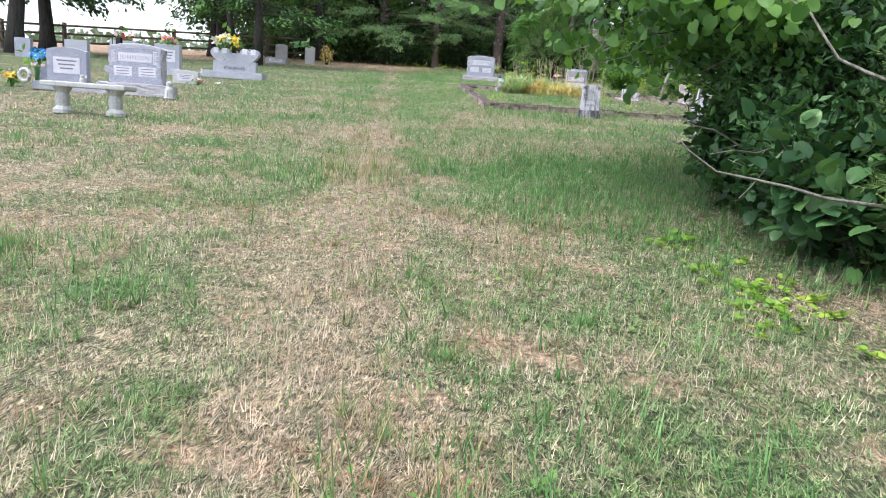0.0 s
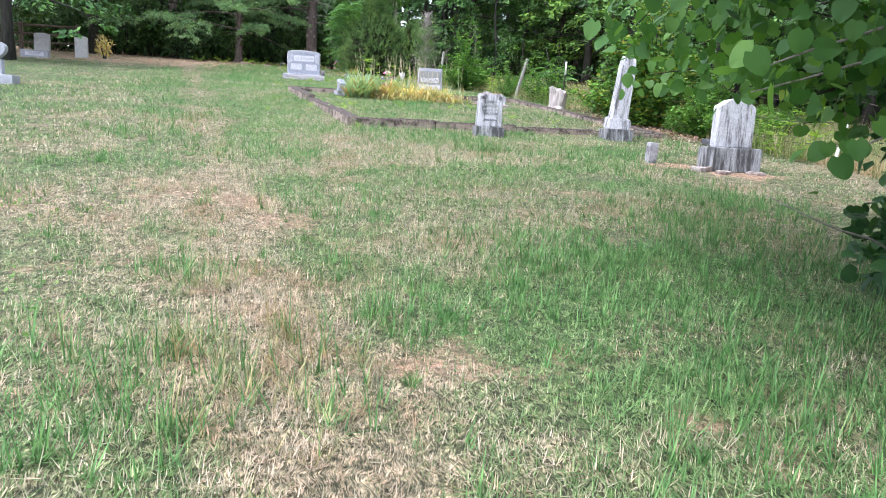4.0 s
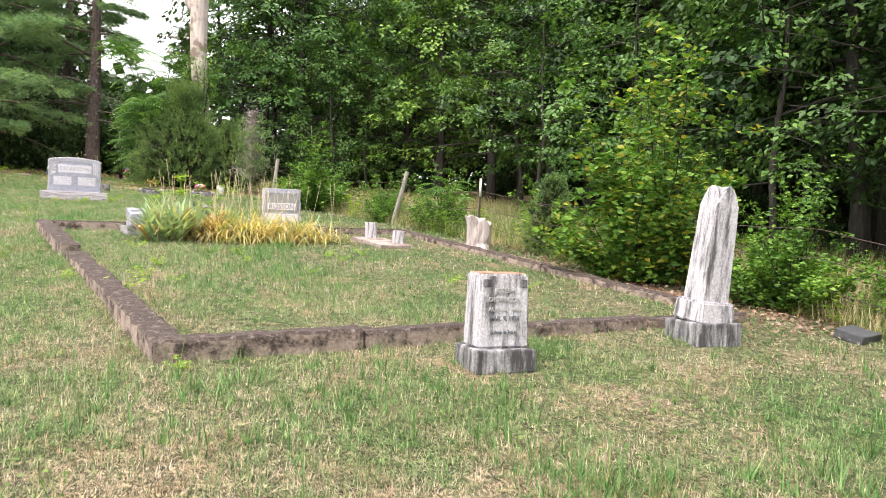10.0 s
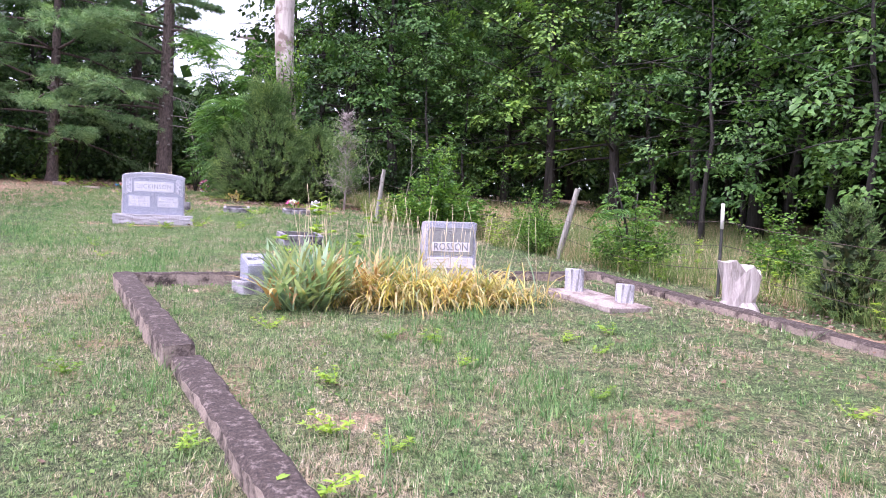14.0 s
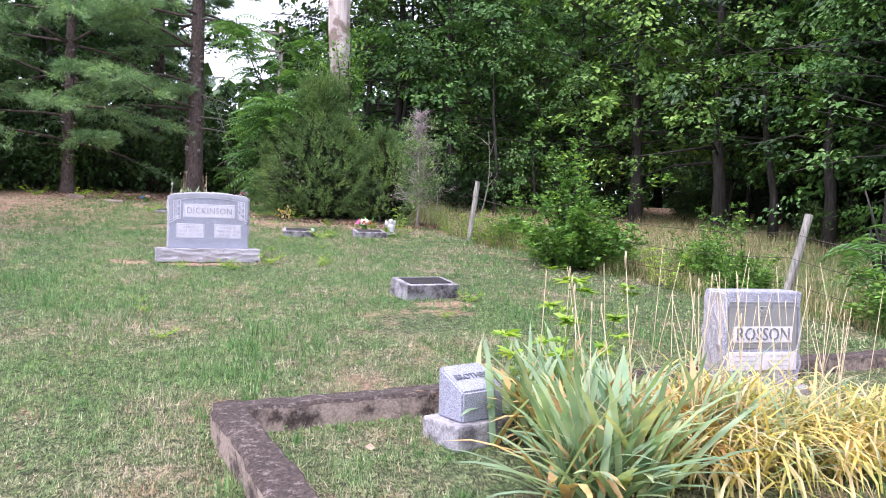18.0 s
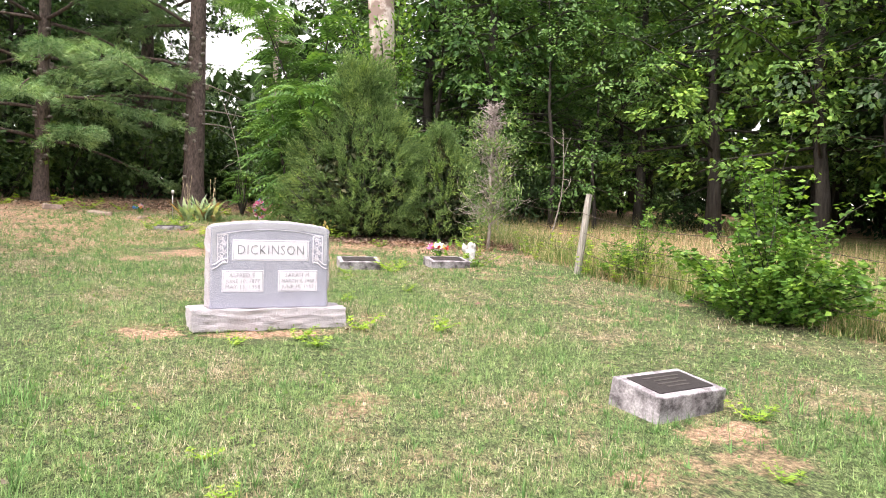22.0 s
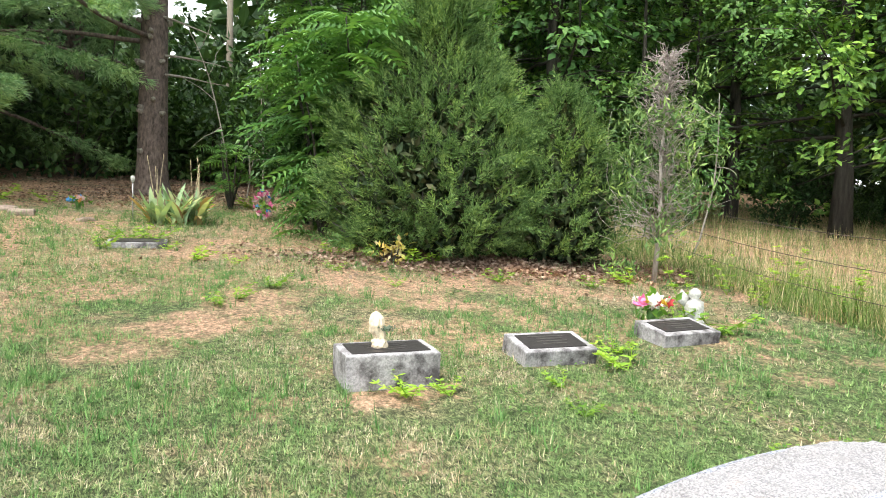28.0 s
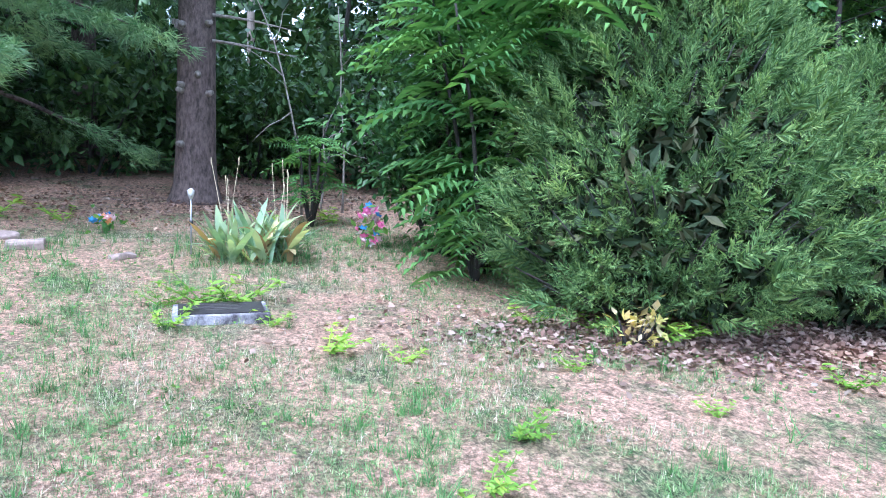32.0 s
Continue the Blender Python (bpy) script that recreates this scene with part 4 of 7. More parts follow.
# ---- low markers with plaques ----
def plaque_marker(x, y, rz, w, d, h, label, tilt=0.0, rim=0.05):
    t = thing("grave_marker", label, "grave marker", on_ground(x, y, rz, 0.04, tilt), "low plaque markers")
    part("block", roughen(box(-w / 2, w / 2, -d / 2, d / 2, 0, h + 0.04, 0.01), 0.004, 9, 3, x), M_CONCRETE, t)
    z = h + 0.04
    p = part("plaque", box(-w / 2 + rim, w / 2 - rim, -d / 2 + rim, d / 2 - rim, z - 0.006, z + 0.008, 0.004, 2), M_BRONZE, t, "dark bronze plaque")
    for k, hw in enumerate((0.16, 0.11, 0.13, 0.1)):
        part("lettering_bar", box(-hw * w / 0.6, hw * w / 0.6, 0.06 * d / 0.34 - k * 0.042 * d / 0.34, 0.075 * d / 0.34 - k * 0.042 * d / 0.34, z + 0.006, z + 0.011), plain_mat("bronze_letter", (0.09, 0.08, 0.08), 0.5, 0.4, 0.4), p)
    return t


plaque_marker(3.12, 18.36, 13, 0.67, 0.43, 0.17, "low concrete grave marker with dark bronze plaque", 9, 0.065)
plaque_marker(0.95, 24.27, -3, 0.62, 0.36, 0.2, "low mossy concrete grave marker with dark plaque", 2)
plaque_marker(2.32, 24.44, -4, 0.6, 0.38, 0.12, "low concrete grave marker with dark bronze plaque", 10, 0.06)
plaque_marker(3.76, 24.64, 2, 0.64, 0.38, 0.11, "low concrete grave marker beside artificial flowers", 10, 0.07)
plaque_marker(-0.39, 29.2, -5, 0.66, 0.38, 0.05, "flat grave marker with dark plaque overgrown by weeds", 3, 0.035)


# ---- fence ----
def wooden_post(x, y, h, r, lx, ly, label, mat, name="fence_post"):
    t = thing(name, label, "fence post", on_ground(x, y, 0, 0.15), "fence posts")
    n = 6
    pts = [(lx * i / n, ly * i / n, (h + 0.15) * i / n) for i in range(n + 1)]
    v, f = tube(pts, [r * (1.05 - 0.12 * i / n) for i in range(n + 1)], 9, 0.05, np.random.default_rng(int(x * 10)))
    me = bpy.data.meshes.new("post")
    me.from_pydata(v.tolist(), [], f)
    part("post", me, mat, t)
    return t


M_WHITEPOST = plain_mat("white_painted_wood", (0.72, 0.71, 0.68), 0.7, 0.15)
wooden_post(8.9, 4.75, 0.96, 0.022, 0.25, 0.0, "thin white leaning post by the fence", M_WHITEPOST)
wooden_post(8.58, 6.62, 1.14, 0.047, 0.1, 0.0, "grey weathered round wooden fence post", M_POST)
wooden_post(7.25, 17.28, 1.17, 0.05, 0.31, -0.1, "grey weathered leaning fence post", M_POST)
tp = wooden_post(7.78, 13.93, 0.86, 0.02, 0.03, 0.0, "dark steel fence post with a white-painted top", plain_mat("dark_steel", (0.06, 0.06, 0.055), 0.7, 0.3, 0.4))
part("painted_top", tubes_mesh("painted_top", [([(0.03, 0, 1.0), (0.035, 0, 1.32)], 0.023, 8)]), M_WHITEPOST, tp, "white-painted tip")
wooden_post(6.3, 20.9, 1.1, 0.055, -0.04, 0.0, "grey weathered fence post in a shrub", M_POST)
wooden_post(5.66, 23.94, 1.24, 0.055, 0.16, -0.06, "grey weathered fence post with wire", M_POST)
wooden_post(9.3, 1.0, 1.1, 0.05, 0.05, 0.0, "grey weathered fence post", M_POST)


def fence_wires():
    t = thing("fence_wire", "rusty sagging barbed wire strung between the fence posts", "wire fence", pose(0, 0, 0))
    line = [(9.35, 1.0), (9.05, 4.75), (8.8, 7.75), (7.81, 13.93), (7.35, 17.25), (6.27, 20.9), (5.72, 23.94), (7.2, 30.0)]
    mat = plain_mat("rusty_wire", (0.12, 0.09, 0.08), 0.8, 0.4, 0.5)
    for h in (0.35, 0.65, 0.95):
        pts = []
        for (ax, ay), (bx, by) in zip(line, line[1:]):
            for i in range(8):
                u = i / 8
                x, y = ax + (bx - ax) * u, ay + (by - ay) * u
                pts.append((x, y, ground_z(x, y) + h - 0.12 * 4 * u * (1 - u)))
        part("wire", tubes_mesh("wire", [(pts, 0.004, 4)]), mat, t)


fence_wires()


# ---- trees and shrubs ----
def limb_line(rng, start, direction, length, n=6, droop=0.0, wander=0.12):
    pts = [np.array(start, float)]
    d = np.array(direction, float)
    d /= np.linalg.norm(d)
    for i in range(n):
        d = d + rng.standard_normal(3) * wander + np.array([0, 0, -droop])
        d /= np.linalg.norm(d)
        pts.append(pts[-1] + d * length / n)
    return np.array(pts)


def leaf_fan(rng, base, out, k, radius):
    """Leaves of one flat spray: along a drooping twig and its side twigs. Places, ways, ups."""
    out = out / np.linalg.norm(out)
    lat = np.cross(out, [0, 0, 1.0])
    lat /= np.linalg.norm(lat) + 1e-9
    u = rng.random(k) ** 0.75
    sgn = np.where(rng.random(k) < 0.5, 1.0, -1.0)
    wide = 0.75 * radius * (1.05 - 0.75 * u) * rng.random(k) * sgn
    p = base + out * (u * radius * 1.5)[:, None] + lat * wide[:, None]
    p[:, 2] -= 0.45 * radius * u ** 2 + 0.35 * np.abs(wide) + radius * (0.5 * rng.random(k) ** 2 - 0.12)
    d = out * 0.8 + lat * (sgn * 0.8)[:, None] + rng.standard_normal((k, 3)) * 0.5 - np.array([0, 0, 0.6])
    up = np.array([0, 0, 0.85]) + out * 0.5 + rng.standard_normal((k, 3)) * 0.3
    return p, d, up


def broadleaf(label, height, r0, crown_r, low, n_limbs, per_limb, leaf, seed, material, bark, name="tree", category="tree", fans=4, fan=0.6):
    """A tapered trunk with limbs that carry tiers of flat leafy sprays, with gaps between the tiers."""
    rng = np.random.default_rng(seed)
    t = thing(name, label, category, pose(0, 0, 0))
    trunk = np.stack([np.cumsum(rng.normal(0, 0.075 * height / 10, 9)), np.cumsum(rng.normal(0, 0.075 * height / 10, 9)), np.linspace(-0.2, height, 9)], 1)
    trunk[0, :2] = trunk[1, :2] = 0
    radii = r0 * np.array([1.5, 1.0, 0.9, 0.8, 0.68, 0.55, 0.4, 0.25, 0.06])
    items, pos, dirs, ups = [(trunk, radii, 10)], [], [], []
    for i in range(n_limbs):
        h = low + (height * 0.97 - low) * ((i + rng.random()) / n_limbs) ** 0.9
        a = i * 2.4 + rng.random() * 0.8
        c = np.array([np.interp(h, trunk[:, 2], trunk[:, k]) for k in range(3)])
        frac = (h - low) / (height - low)
        reach = crown_r * (0.45 + 0.65 * math.sin(math.pi * min(1, 0.22 + 0.75 * frac))) * rng.uniform(0.55, 1.2)
        line = limb_line(rng, c, (math.cos(a), math.sin(a), 0.35 - 0.2 * (1 - frac)), reach, 6, 0.05)
        rr = r0 * 0.28 * (1 - 0.6 * frac)
        items.append((line[::2], np.linspace(rr, 0.008, 4), 4))
        for q in range(fans):
            u = 0.4 + 0.6 * (q + rng.random()) / fans
            at_ = line[min(6, int(u * 6))]
            b = a + rng.normal(0, 0.75) + (0.6 if q % 2 else -0.6)
            out = np.array([math.cos(b), math.sin(b), rng.normal(0.1, 0.35)])
            got = leaf_fan(rng, at_ + rng.standard_normal(3) * [0.2, 0.2, 0.3], out, max(4, int(per_limb / fans)), fan * rng.uniform(0.7, 1.35))
            pos.append(got[0])
            dirs.append(got[1])
            ups.append(got[2])
    part("trunk", tubes_mesh("trunk", items), bark, t)
    pos, dirs, ups = (np.concatenate(q) for q in (pos, dirs, ups))
    size = leaf * rng.uniform(0.7, 1.25, len(pos))
    part("crown", scatter("crown", LEAF, LEAF_F, pos, dirs, ups, size, np.full(len(pos), 1.2)), material, t)
    return t


def shrub(label, w, d, h, n, leaf, seed, material, name="shrub", shape=(LEAF, LEAF_F), stems=7, upright=0.3, hollow=0.55, lumps=9, twig=None, category="shrub"):
    """A bush: stems from one root and leaves in uneven lumps with gaps."""
    rng = np.random.default_rng(seed)
    t = thing(name, label, category, pose(0, 0, 0))
    items, tips = [], []
    for i in range(stems):
        a = rng.random() * 6.28
        e = np.array([math.cos(a) * w * 0.42 * rng.random() ** 0.5, math.sin(a) * d * 0.42 * rng.random() ** 0.5, h * rng.uniform(0.55, 1.0)])
        line = limb_line(rng, (e[0] * 0.2, e[1] * 0.2, -0.05), e, np.linalg.norm(e), 6, 0.0, 0.08)
        items.append((line, np.linspace(0.018 + 0.006 * h, 0.004, 7), 5))
        tips.append(line)
    if name == "thicket":
        for it in items:
            part("stem", tubes_mesh("stem", [it]), twig or M_BARK, t)
    else:
        part("branching_stem", tubes_mesh("branching_stem", items), twig or M_BARK, t)
    cen = np.concatenate([[l[k] for k in (3, 4, 5, 6)] for l in tips])
    extra = unit(rng, lumps) * np.array([w * 0.38, d * 0.38, h * 0.32]) + np.array([0, 0, h * 0.45])
    cen = np.concatenate([cen, extra])
    rad = rng.uniform(0.12, 0.24, len(cen)) * (w + d + h) / 3
    idx = rng.integers(0, len(cen), n)
    off = unit(rng, n) * (hollow + (1 - hollow) * rng.random((n, 1)))
    pos = cen[idx] + off * rad[idx][:, None]
    pos[:, 2] = np.abs(pos[:, 2] - 0.03) + 0.03
    dirs = off + rng.standard_normal((n, 3)) * 0.5
    dirs[:, 2] += upright - 0.2
    ups = rng.standard_normal((n, 3)) * 0.4 + np.array([0, 0, 1.0])
    part("foliage", scatter("foliage", shape[0], shape[1], pos, dirs, ups, leaf * rng.uniform(0.6, 1.3, n)), material, t)
    return t


def put(ob, x, y, rz=0.0, s=1.0, label="", group="", sink=0.0):
    ob.matrix_world = on_ground(x, y, rz, sink) @ Matrix.Scale(s, 4)
    if label:
        tagged(ob, label)
    if group:
        tagged(ob, group=group)
    return ob


def clone(ob, x, y, rz=0.0, s=1.0, label="", sink=0.0):
    c = copy_thing(ob, pose(0, 0, 0))
    c.matrix_basis = on_ground(x, y, rz, sink) @ Matrix.Scale(s, 4)
    if label:
        tagged(c, label)
    return c


# woods: near edge trees with fine sprays, then deeper rows
edge_a = broadleaf("tall broadleaf tree with layered dark green foliage", 12.5, 0.17, 3.9, 1.9, 60, 190, 0.185, 11, M_LEAF, M_BARK)
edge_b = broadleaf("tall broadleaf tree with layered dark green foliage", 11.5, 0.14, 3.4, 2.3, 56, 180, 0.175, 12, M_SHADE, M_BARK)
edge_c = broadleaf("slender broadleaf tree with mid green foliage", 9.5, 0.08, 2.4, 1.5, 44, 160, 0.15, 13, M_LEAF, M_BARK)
deep = broadleaf("woodland tree deep in the woods, leaves darkened for shade", 14.0, 0.2, 4.4, 2.6, 44, 84, 0.42, 14, M_SHADE, M_BARK, fans=3, fan=1.1)
under = shrub("dense green undergrowth at the edge of the woods, darkened for shade", 3.2, 2.4, 1.9, 1900, 0.17, 15, M_SHADE, "undergrowth", lumps=26)

kinds = (edge_a, edge_b, edge_c)
rt = random.Random(4)
EDGE = [(14.8, 27.7), (15.6, 24.5), (17.5, 30.5), (12.8, 32.5), (16.8, 20.5), (15.2, 16.5), (17.2, 13.0), (14.8, 9.6), (16.6, 6.4), (15.4, 2.6), (17.6, -1.0),
        (9.6, 35.0), (7.4, 36.5), (11.6, 37.6), (-5.2, 38.6), (-8.6, 39.5), (-2.6, 40.0), (14.6, 36.2), (18.5, 26.4), (19.4, 17.0), (19.8, 9.0),
        (-9.4, 22.5), (-11.6, 24.5), (-14.5, 43.0), (8.4, 33.4), (16.4, -6.0), (14.5, -10.0), (16.0, 22.4), (15.0, 12.0), (16.4, 18.4), (13.6, 30.2), (17.0, 9.4), (18.2, 4.2)]
used = set()
for i, (x, y) in enumerate(EDGE):
    k = kinds[i % 3]
    if i % 3 in used:
        clone(k, x, y, rt.uniform(0, 360), rt.uniform(0.85, 1.15))
    else:
        used.add(i % 3)
        put(k, x, y, rt.uniform(0, 360), 1.0, group="trees of the woodland edge")
put(deep, 21.5, 30.5, 0, 1.0, group="deep woodland trees")
for i in range(52):
    if i < 26:
        x, y = rt.uniform(20.0, 33), rt.uniform(-14, 36)
    else:
        x, y = rt.uniform(-24, 30), rt.uniform(43.5, 60)
        if -3.0 < x < 9.0:
            x += 13.0
    clone(deep, x, y, rt.uniform(0, 360), rt.uniform(0.8, 1.15))
for x, y in ((26, 36), (30, 44), (24, 33), (28, 30)):
    clone(deep, x, y, rt.uniform(0, 360), 1.0)
far_rows = random.Random(9)
put(under, 13.6, 31.5, 0, 0.7, group="woodland undergrowth")
for i in range(50):
    u = rt.random()
    if i < 16:
        x, y = rt.uniform(15.5, 19), rt.uniform(-8, 34)
        clone(under, x, y, rt.uniform(0, 360), rt.uniform(0.4, 0.8))
    elif i < 28:
        clone(under, rt.uniform(22, 27), rt.uniform(-8, 36), rt.uniform(0, 360), rt.uniform(1.3, 1.9))
    else:
        x, y = rt.uniform(-20, 14), rt.uniform(36.8, 42)
        clone(under, x, y, rt.uniform(0, 360), rt.uniform(0.7, 1.3))


for x, y, k in ((5.2, 34.5, 1.1), (6.8, 33.8, 1.0), (8.6, 32.6, 0.9), (3.6, 37.0, 1.3), (5.4, 38.0, 1.4), (2.0, 38.6, 1.3), (0.4, 39.0, 1.2), (7.2, 40.0, 1.5), (-1.4, 38.2, 1.2), (10.5, 33.5, 1.1), (3.0, 42.5, 1.5), (1.0, 44.0, 1.5), (-0.6, 42.0, 1.5), (-2.4, 43.2, 1.6), (0.6, 46.5, 1.9), (2.6, 46.0, 1.9), (-3.6, 46.0, 1.9)):
    clone(under, x, y, rt.uniform(0, 360), k)

for i in range(22):
    clone(under, far_rows.uniform(24, 33), 17 + 1.5 * i, far_rows.uniform(0, 360), far_rows.uniform(1.6, 2.2))

# young trees that lean out of the woods over the fence
M_YOUNG = leaf_mat("young_leaf", [(0.0598, 0.149, 0.0414), (0.103, 0.224, 0.0621), (0.155, 0.299, 0.0862)], 0.45, 0.3, False, 1.2)
lean = broadleaf("young broadleaf tree with tiers of mid green leaves at the fence", 7.5, 0.07, 3.1, 1.5, 30, 170, 0.125, 17, M_YOUNG, M_BARK, fans=4, fan=0.55)
put(lean, 13.0, 16.4, 20, 1.0, group="young trees at the woodland edge")
for x, y, a, k in ((13.2, 12.4, 140, 0.95), (12.8, 20.6, 60, 0.9), (13.4, 8.0, 300, 0.9), (10.8, 31.8, 200, 0.8), (13.0, 3.0, 100, 0.85), (9.3, 31.6, 330, 0.9), (7.0, 34.6, 190, 1.1)):
    clone(lean, x, y, a, k)
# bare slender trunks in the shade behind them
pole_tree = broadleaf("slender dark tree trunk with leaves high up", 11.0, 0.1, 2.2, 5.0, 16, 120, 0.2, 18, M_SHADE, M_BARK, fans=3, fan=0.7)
put(pole_tree, 15.2, 26.0, 0, 1.0, group="slender trunks in the woods")
for i in range(26):
    x, y = (rt.uniform(14.6, 20), rt.uniform(-2, 33)) if i < 20 else (rt.uniform(4, 12), rt.uniform(37, 43))
    clone(pole_tree, x, y, rt.uniform(0, 360), rt.uniform(0.75, 1.3))


yard = broadleaf("large shade tree with dark spreading foliage behind the graves", 9.5, 0.36, 4.6, 2.6, 34, 190, 0.26, 16, M_SHADE, M_BARK, fans=5, fan=0.9)
put(yard, -14.6, 29.6, 0, 1.0, group="shade trees behind the graves")
for x, y, a, k in ((-15.6, 30.6, 130, 0.85), (-18.6, 19.2, 60, 0.9), (-19.0, 21.6, 220, 0.85), (-11.0, 35.5, 300, 0.9)):
    clone(yard, x, y, a, k)
for i in range(9):
    clone(under, -14.5 + 1.2 * i, 36.2 + rt.uniform(-0.6, 0.9), rt.uniform(0, 360), rt.uniform(1.0, 1.4))


def pine(x, y, height, r0, seed, low, reach, label, n_whorl=9, tufts=240, side=None):
    """A pine: straight knotty trunk, drooping whorled branches with needle tufts."""
    rng = np.random.default_rng(seed)
    t = thing("pine_tree", label, "pine tree", on_ground(x, y, 0, 0.1), "pine trees")
    hs = np.array([0, 0.12, 0.35, 0.8, 1.6, 3, 5, 7.5, height])
    rs = r0 * np.array([1.75, 1.4, 1.15, 1.04, 1.0, 0.93, 0.8, 0.62, 0.2])
    trunk = np.stack([hs * 0.012, hs * 0.0, hs], 1)
    tk = part("trunk", tubes_mesh("trunk", [(trunk, rs, 18)]), M_PINEBARK, t)
    for i in range(26):
        h = rng.uniform(0.8, 4.8)
        a = rng.uniform(3.3, 6.2)
        r = np.interp(h, hs, rs)
        d = np.array([math.cos(a), math.sin(a), 0.15])
        c = np.array([h * 0.012, 0, h])
        part("branch_stub", tubes_mesh("branch_stub", [([c + d * r * 0.85, c + d * (r + 0.04), c + d * (r + 0.085)], [0.06, 0.045, 0.035], 7)]), M_TWIG, tk)
    # bare dead limbs below the living boughs
    if side is not None:
        for h, dx, dy, ln in ((2.75, 1.0, -0.2, 1.4), (2.4, 1.0, -0.2, 1.4), (3.5, 0.9, -0.4, 1.3)):
            line = limb_line(rng, (h * 0.012, -0.1, h), (dx, dy, -0.12), ln, 6, 0.01, 0.07)
            part("dead_branch", tubes_mesh("dead_branch", [(line, np.linspace(0.03, 0.006, 7), 6)]), M_TWIG, t)
    items, pos, dirs = [], [], []
    for w in range(n_whorl):
        h = low + (height - low) * (w / n_whorl)
        for b in range(5):
            a = b * 1.256 + w * 0.5 + rng.random() * 0.5
            away = side is not None and math.cos(a - side) < 0.1
            if away and w < 3:
                continue
            c = np.array([h * 0.012, 0, h + rng.uniform(-0.2, 0.2)])
            ln = reach * (1 - 0.5 * w / n_whorl) * rng.uniform(0.75, 1.1)
            ln *= 0.45 if away else 1.0
            line = limb_line(rng, c, (math.cos(a), math.sin(a), 0.12), ln, 8, 0.045, 0.06)
            items.append((line, np.linspace(0.055, 0.008, 9), 5))
            ax = (line[8] - line[2]) / np.linalg.norm(line[8] - line[2])
            lat = np.cross(ax, [0, 0, 1.0])
            for q in range(11):
                u = 2.5 + 5.5 * (q + rng.random()) / 11
                root = line[int(u)] + (u % 1) * (line[min(8, int(u) + 1)] - line[int(u)])
                way = ax * rng.uniform(0.5, 1.0) + lat * ((1 if q % 2 else -1) * rng.uniform(0.3, 1.0)) + np.array([0, 0, rng.uniform(-0.3, 0.05)])
                way /= np.linalg.norm(way)
                lt = ln * 0.27 * (1.35 - 0.1 * u) * rng.uniform(0.6, 1.2)
                k = max(5, tufts // 6)
                v = rng.random(k) ** 0.6
                pos.append(root + way * (v * lt)[:, None] + rng.standard_normal((k, 3)) * [0.09, 0.09, 0.05] - np.array([0, 0, 0.16 * lt]) * (v ** 2)[:, None])
                dirs.append(way + rng.standard_normal((k, 3)) * 0.45 - np.array([0, 0, 0.15]))
    for it in items:
        part("bough", tubes_mesh("bough", [it]), M_PINEBARK, t)
    pos, dirs = np.concatenate(pos), np.concatenate(dirs)
    part("needle_foliage", scatter("needle_foliage", NEEDLES, NEEDLES_F, pos, dirs, unit(rng, len(pos)), rng.uniform(0.13, 0.25, len(pos))), M_NEEDLE, t)
    return t


pine(0.02, 34.9, 12.0, 0.27, 21, 3.0, 4.6, "tall straight pine with knotty purplish trunk and drooping boughs", side=math.pi)
pine(-3.8, 35.6, 12.0, 0.18, 22, 1.7, 4.8, "tall pine with drooping boughs of blue-green needles", 10, 270)
pine(-7.4, 36.6, 12.0, 0.22, 23, 2.0, 4.2, "tall pine with drooping boughs of blue-green needles", 8, 150)
pine(-1.6, 41.0, 13.0, 0.25, 24, 3.0, 3.6, "tall pine standing in the woods", 7, 110)


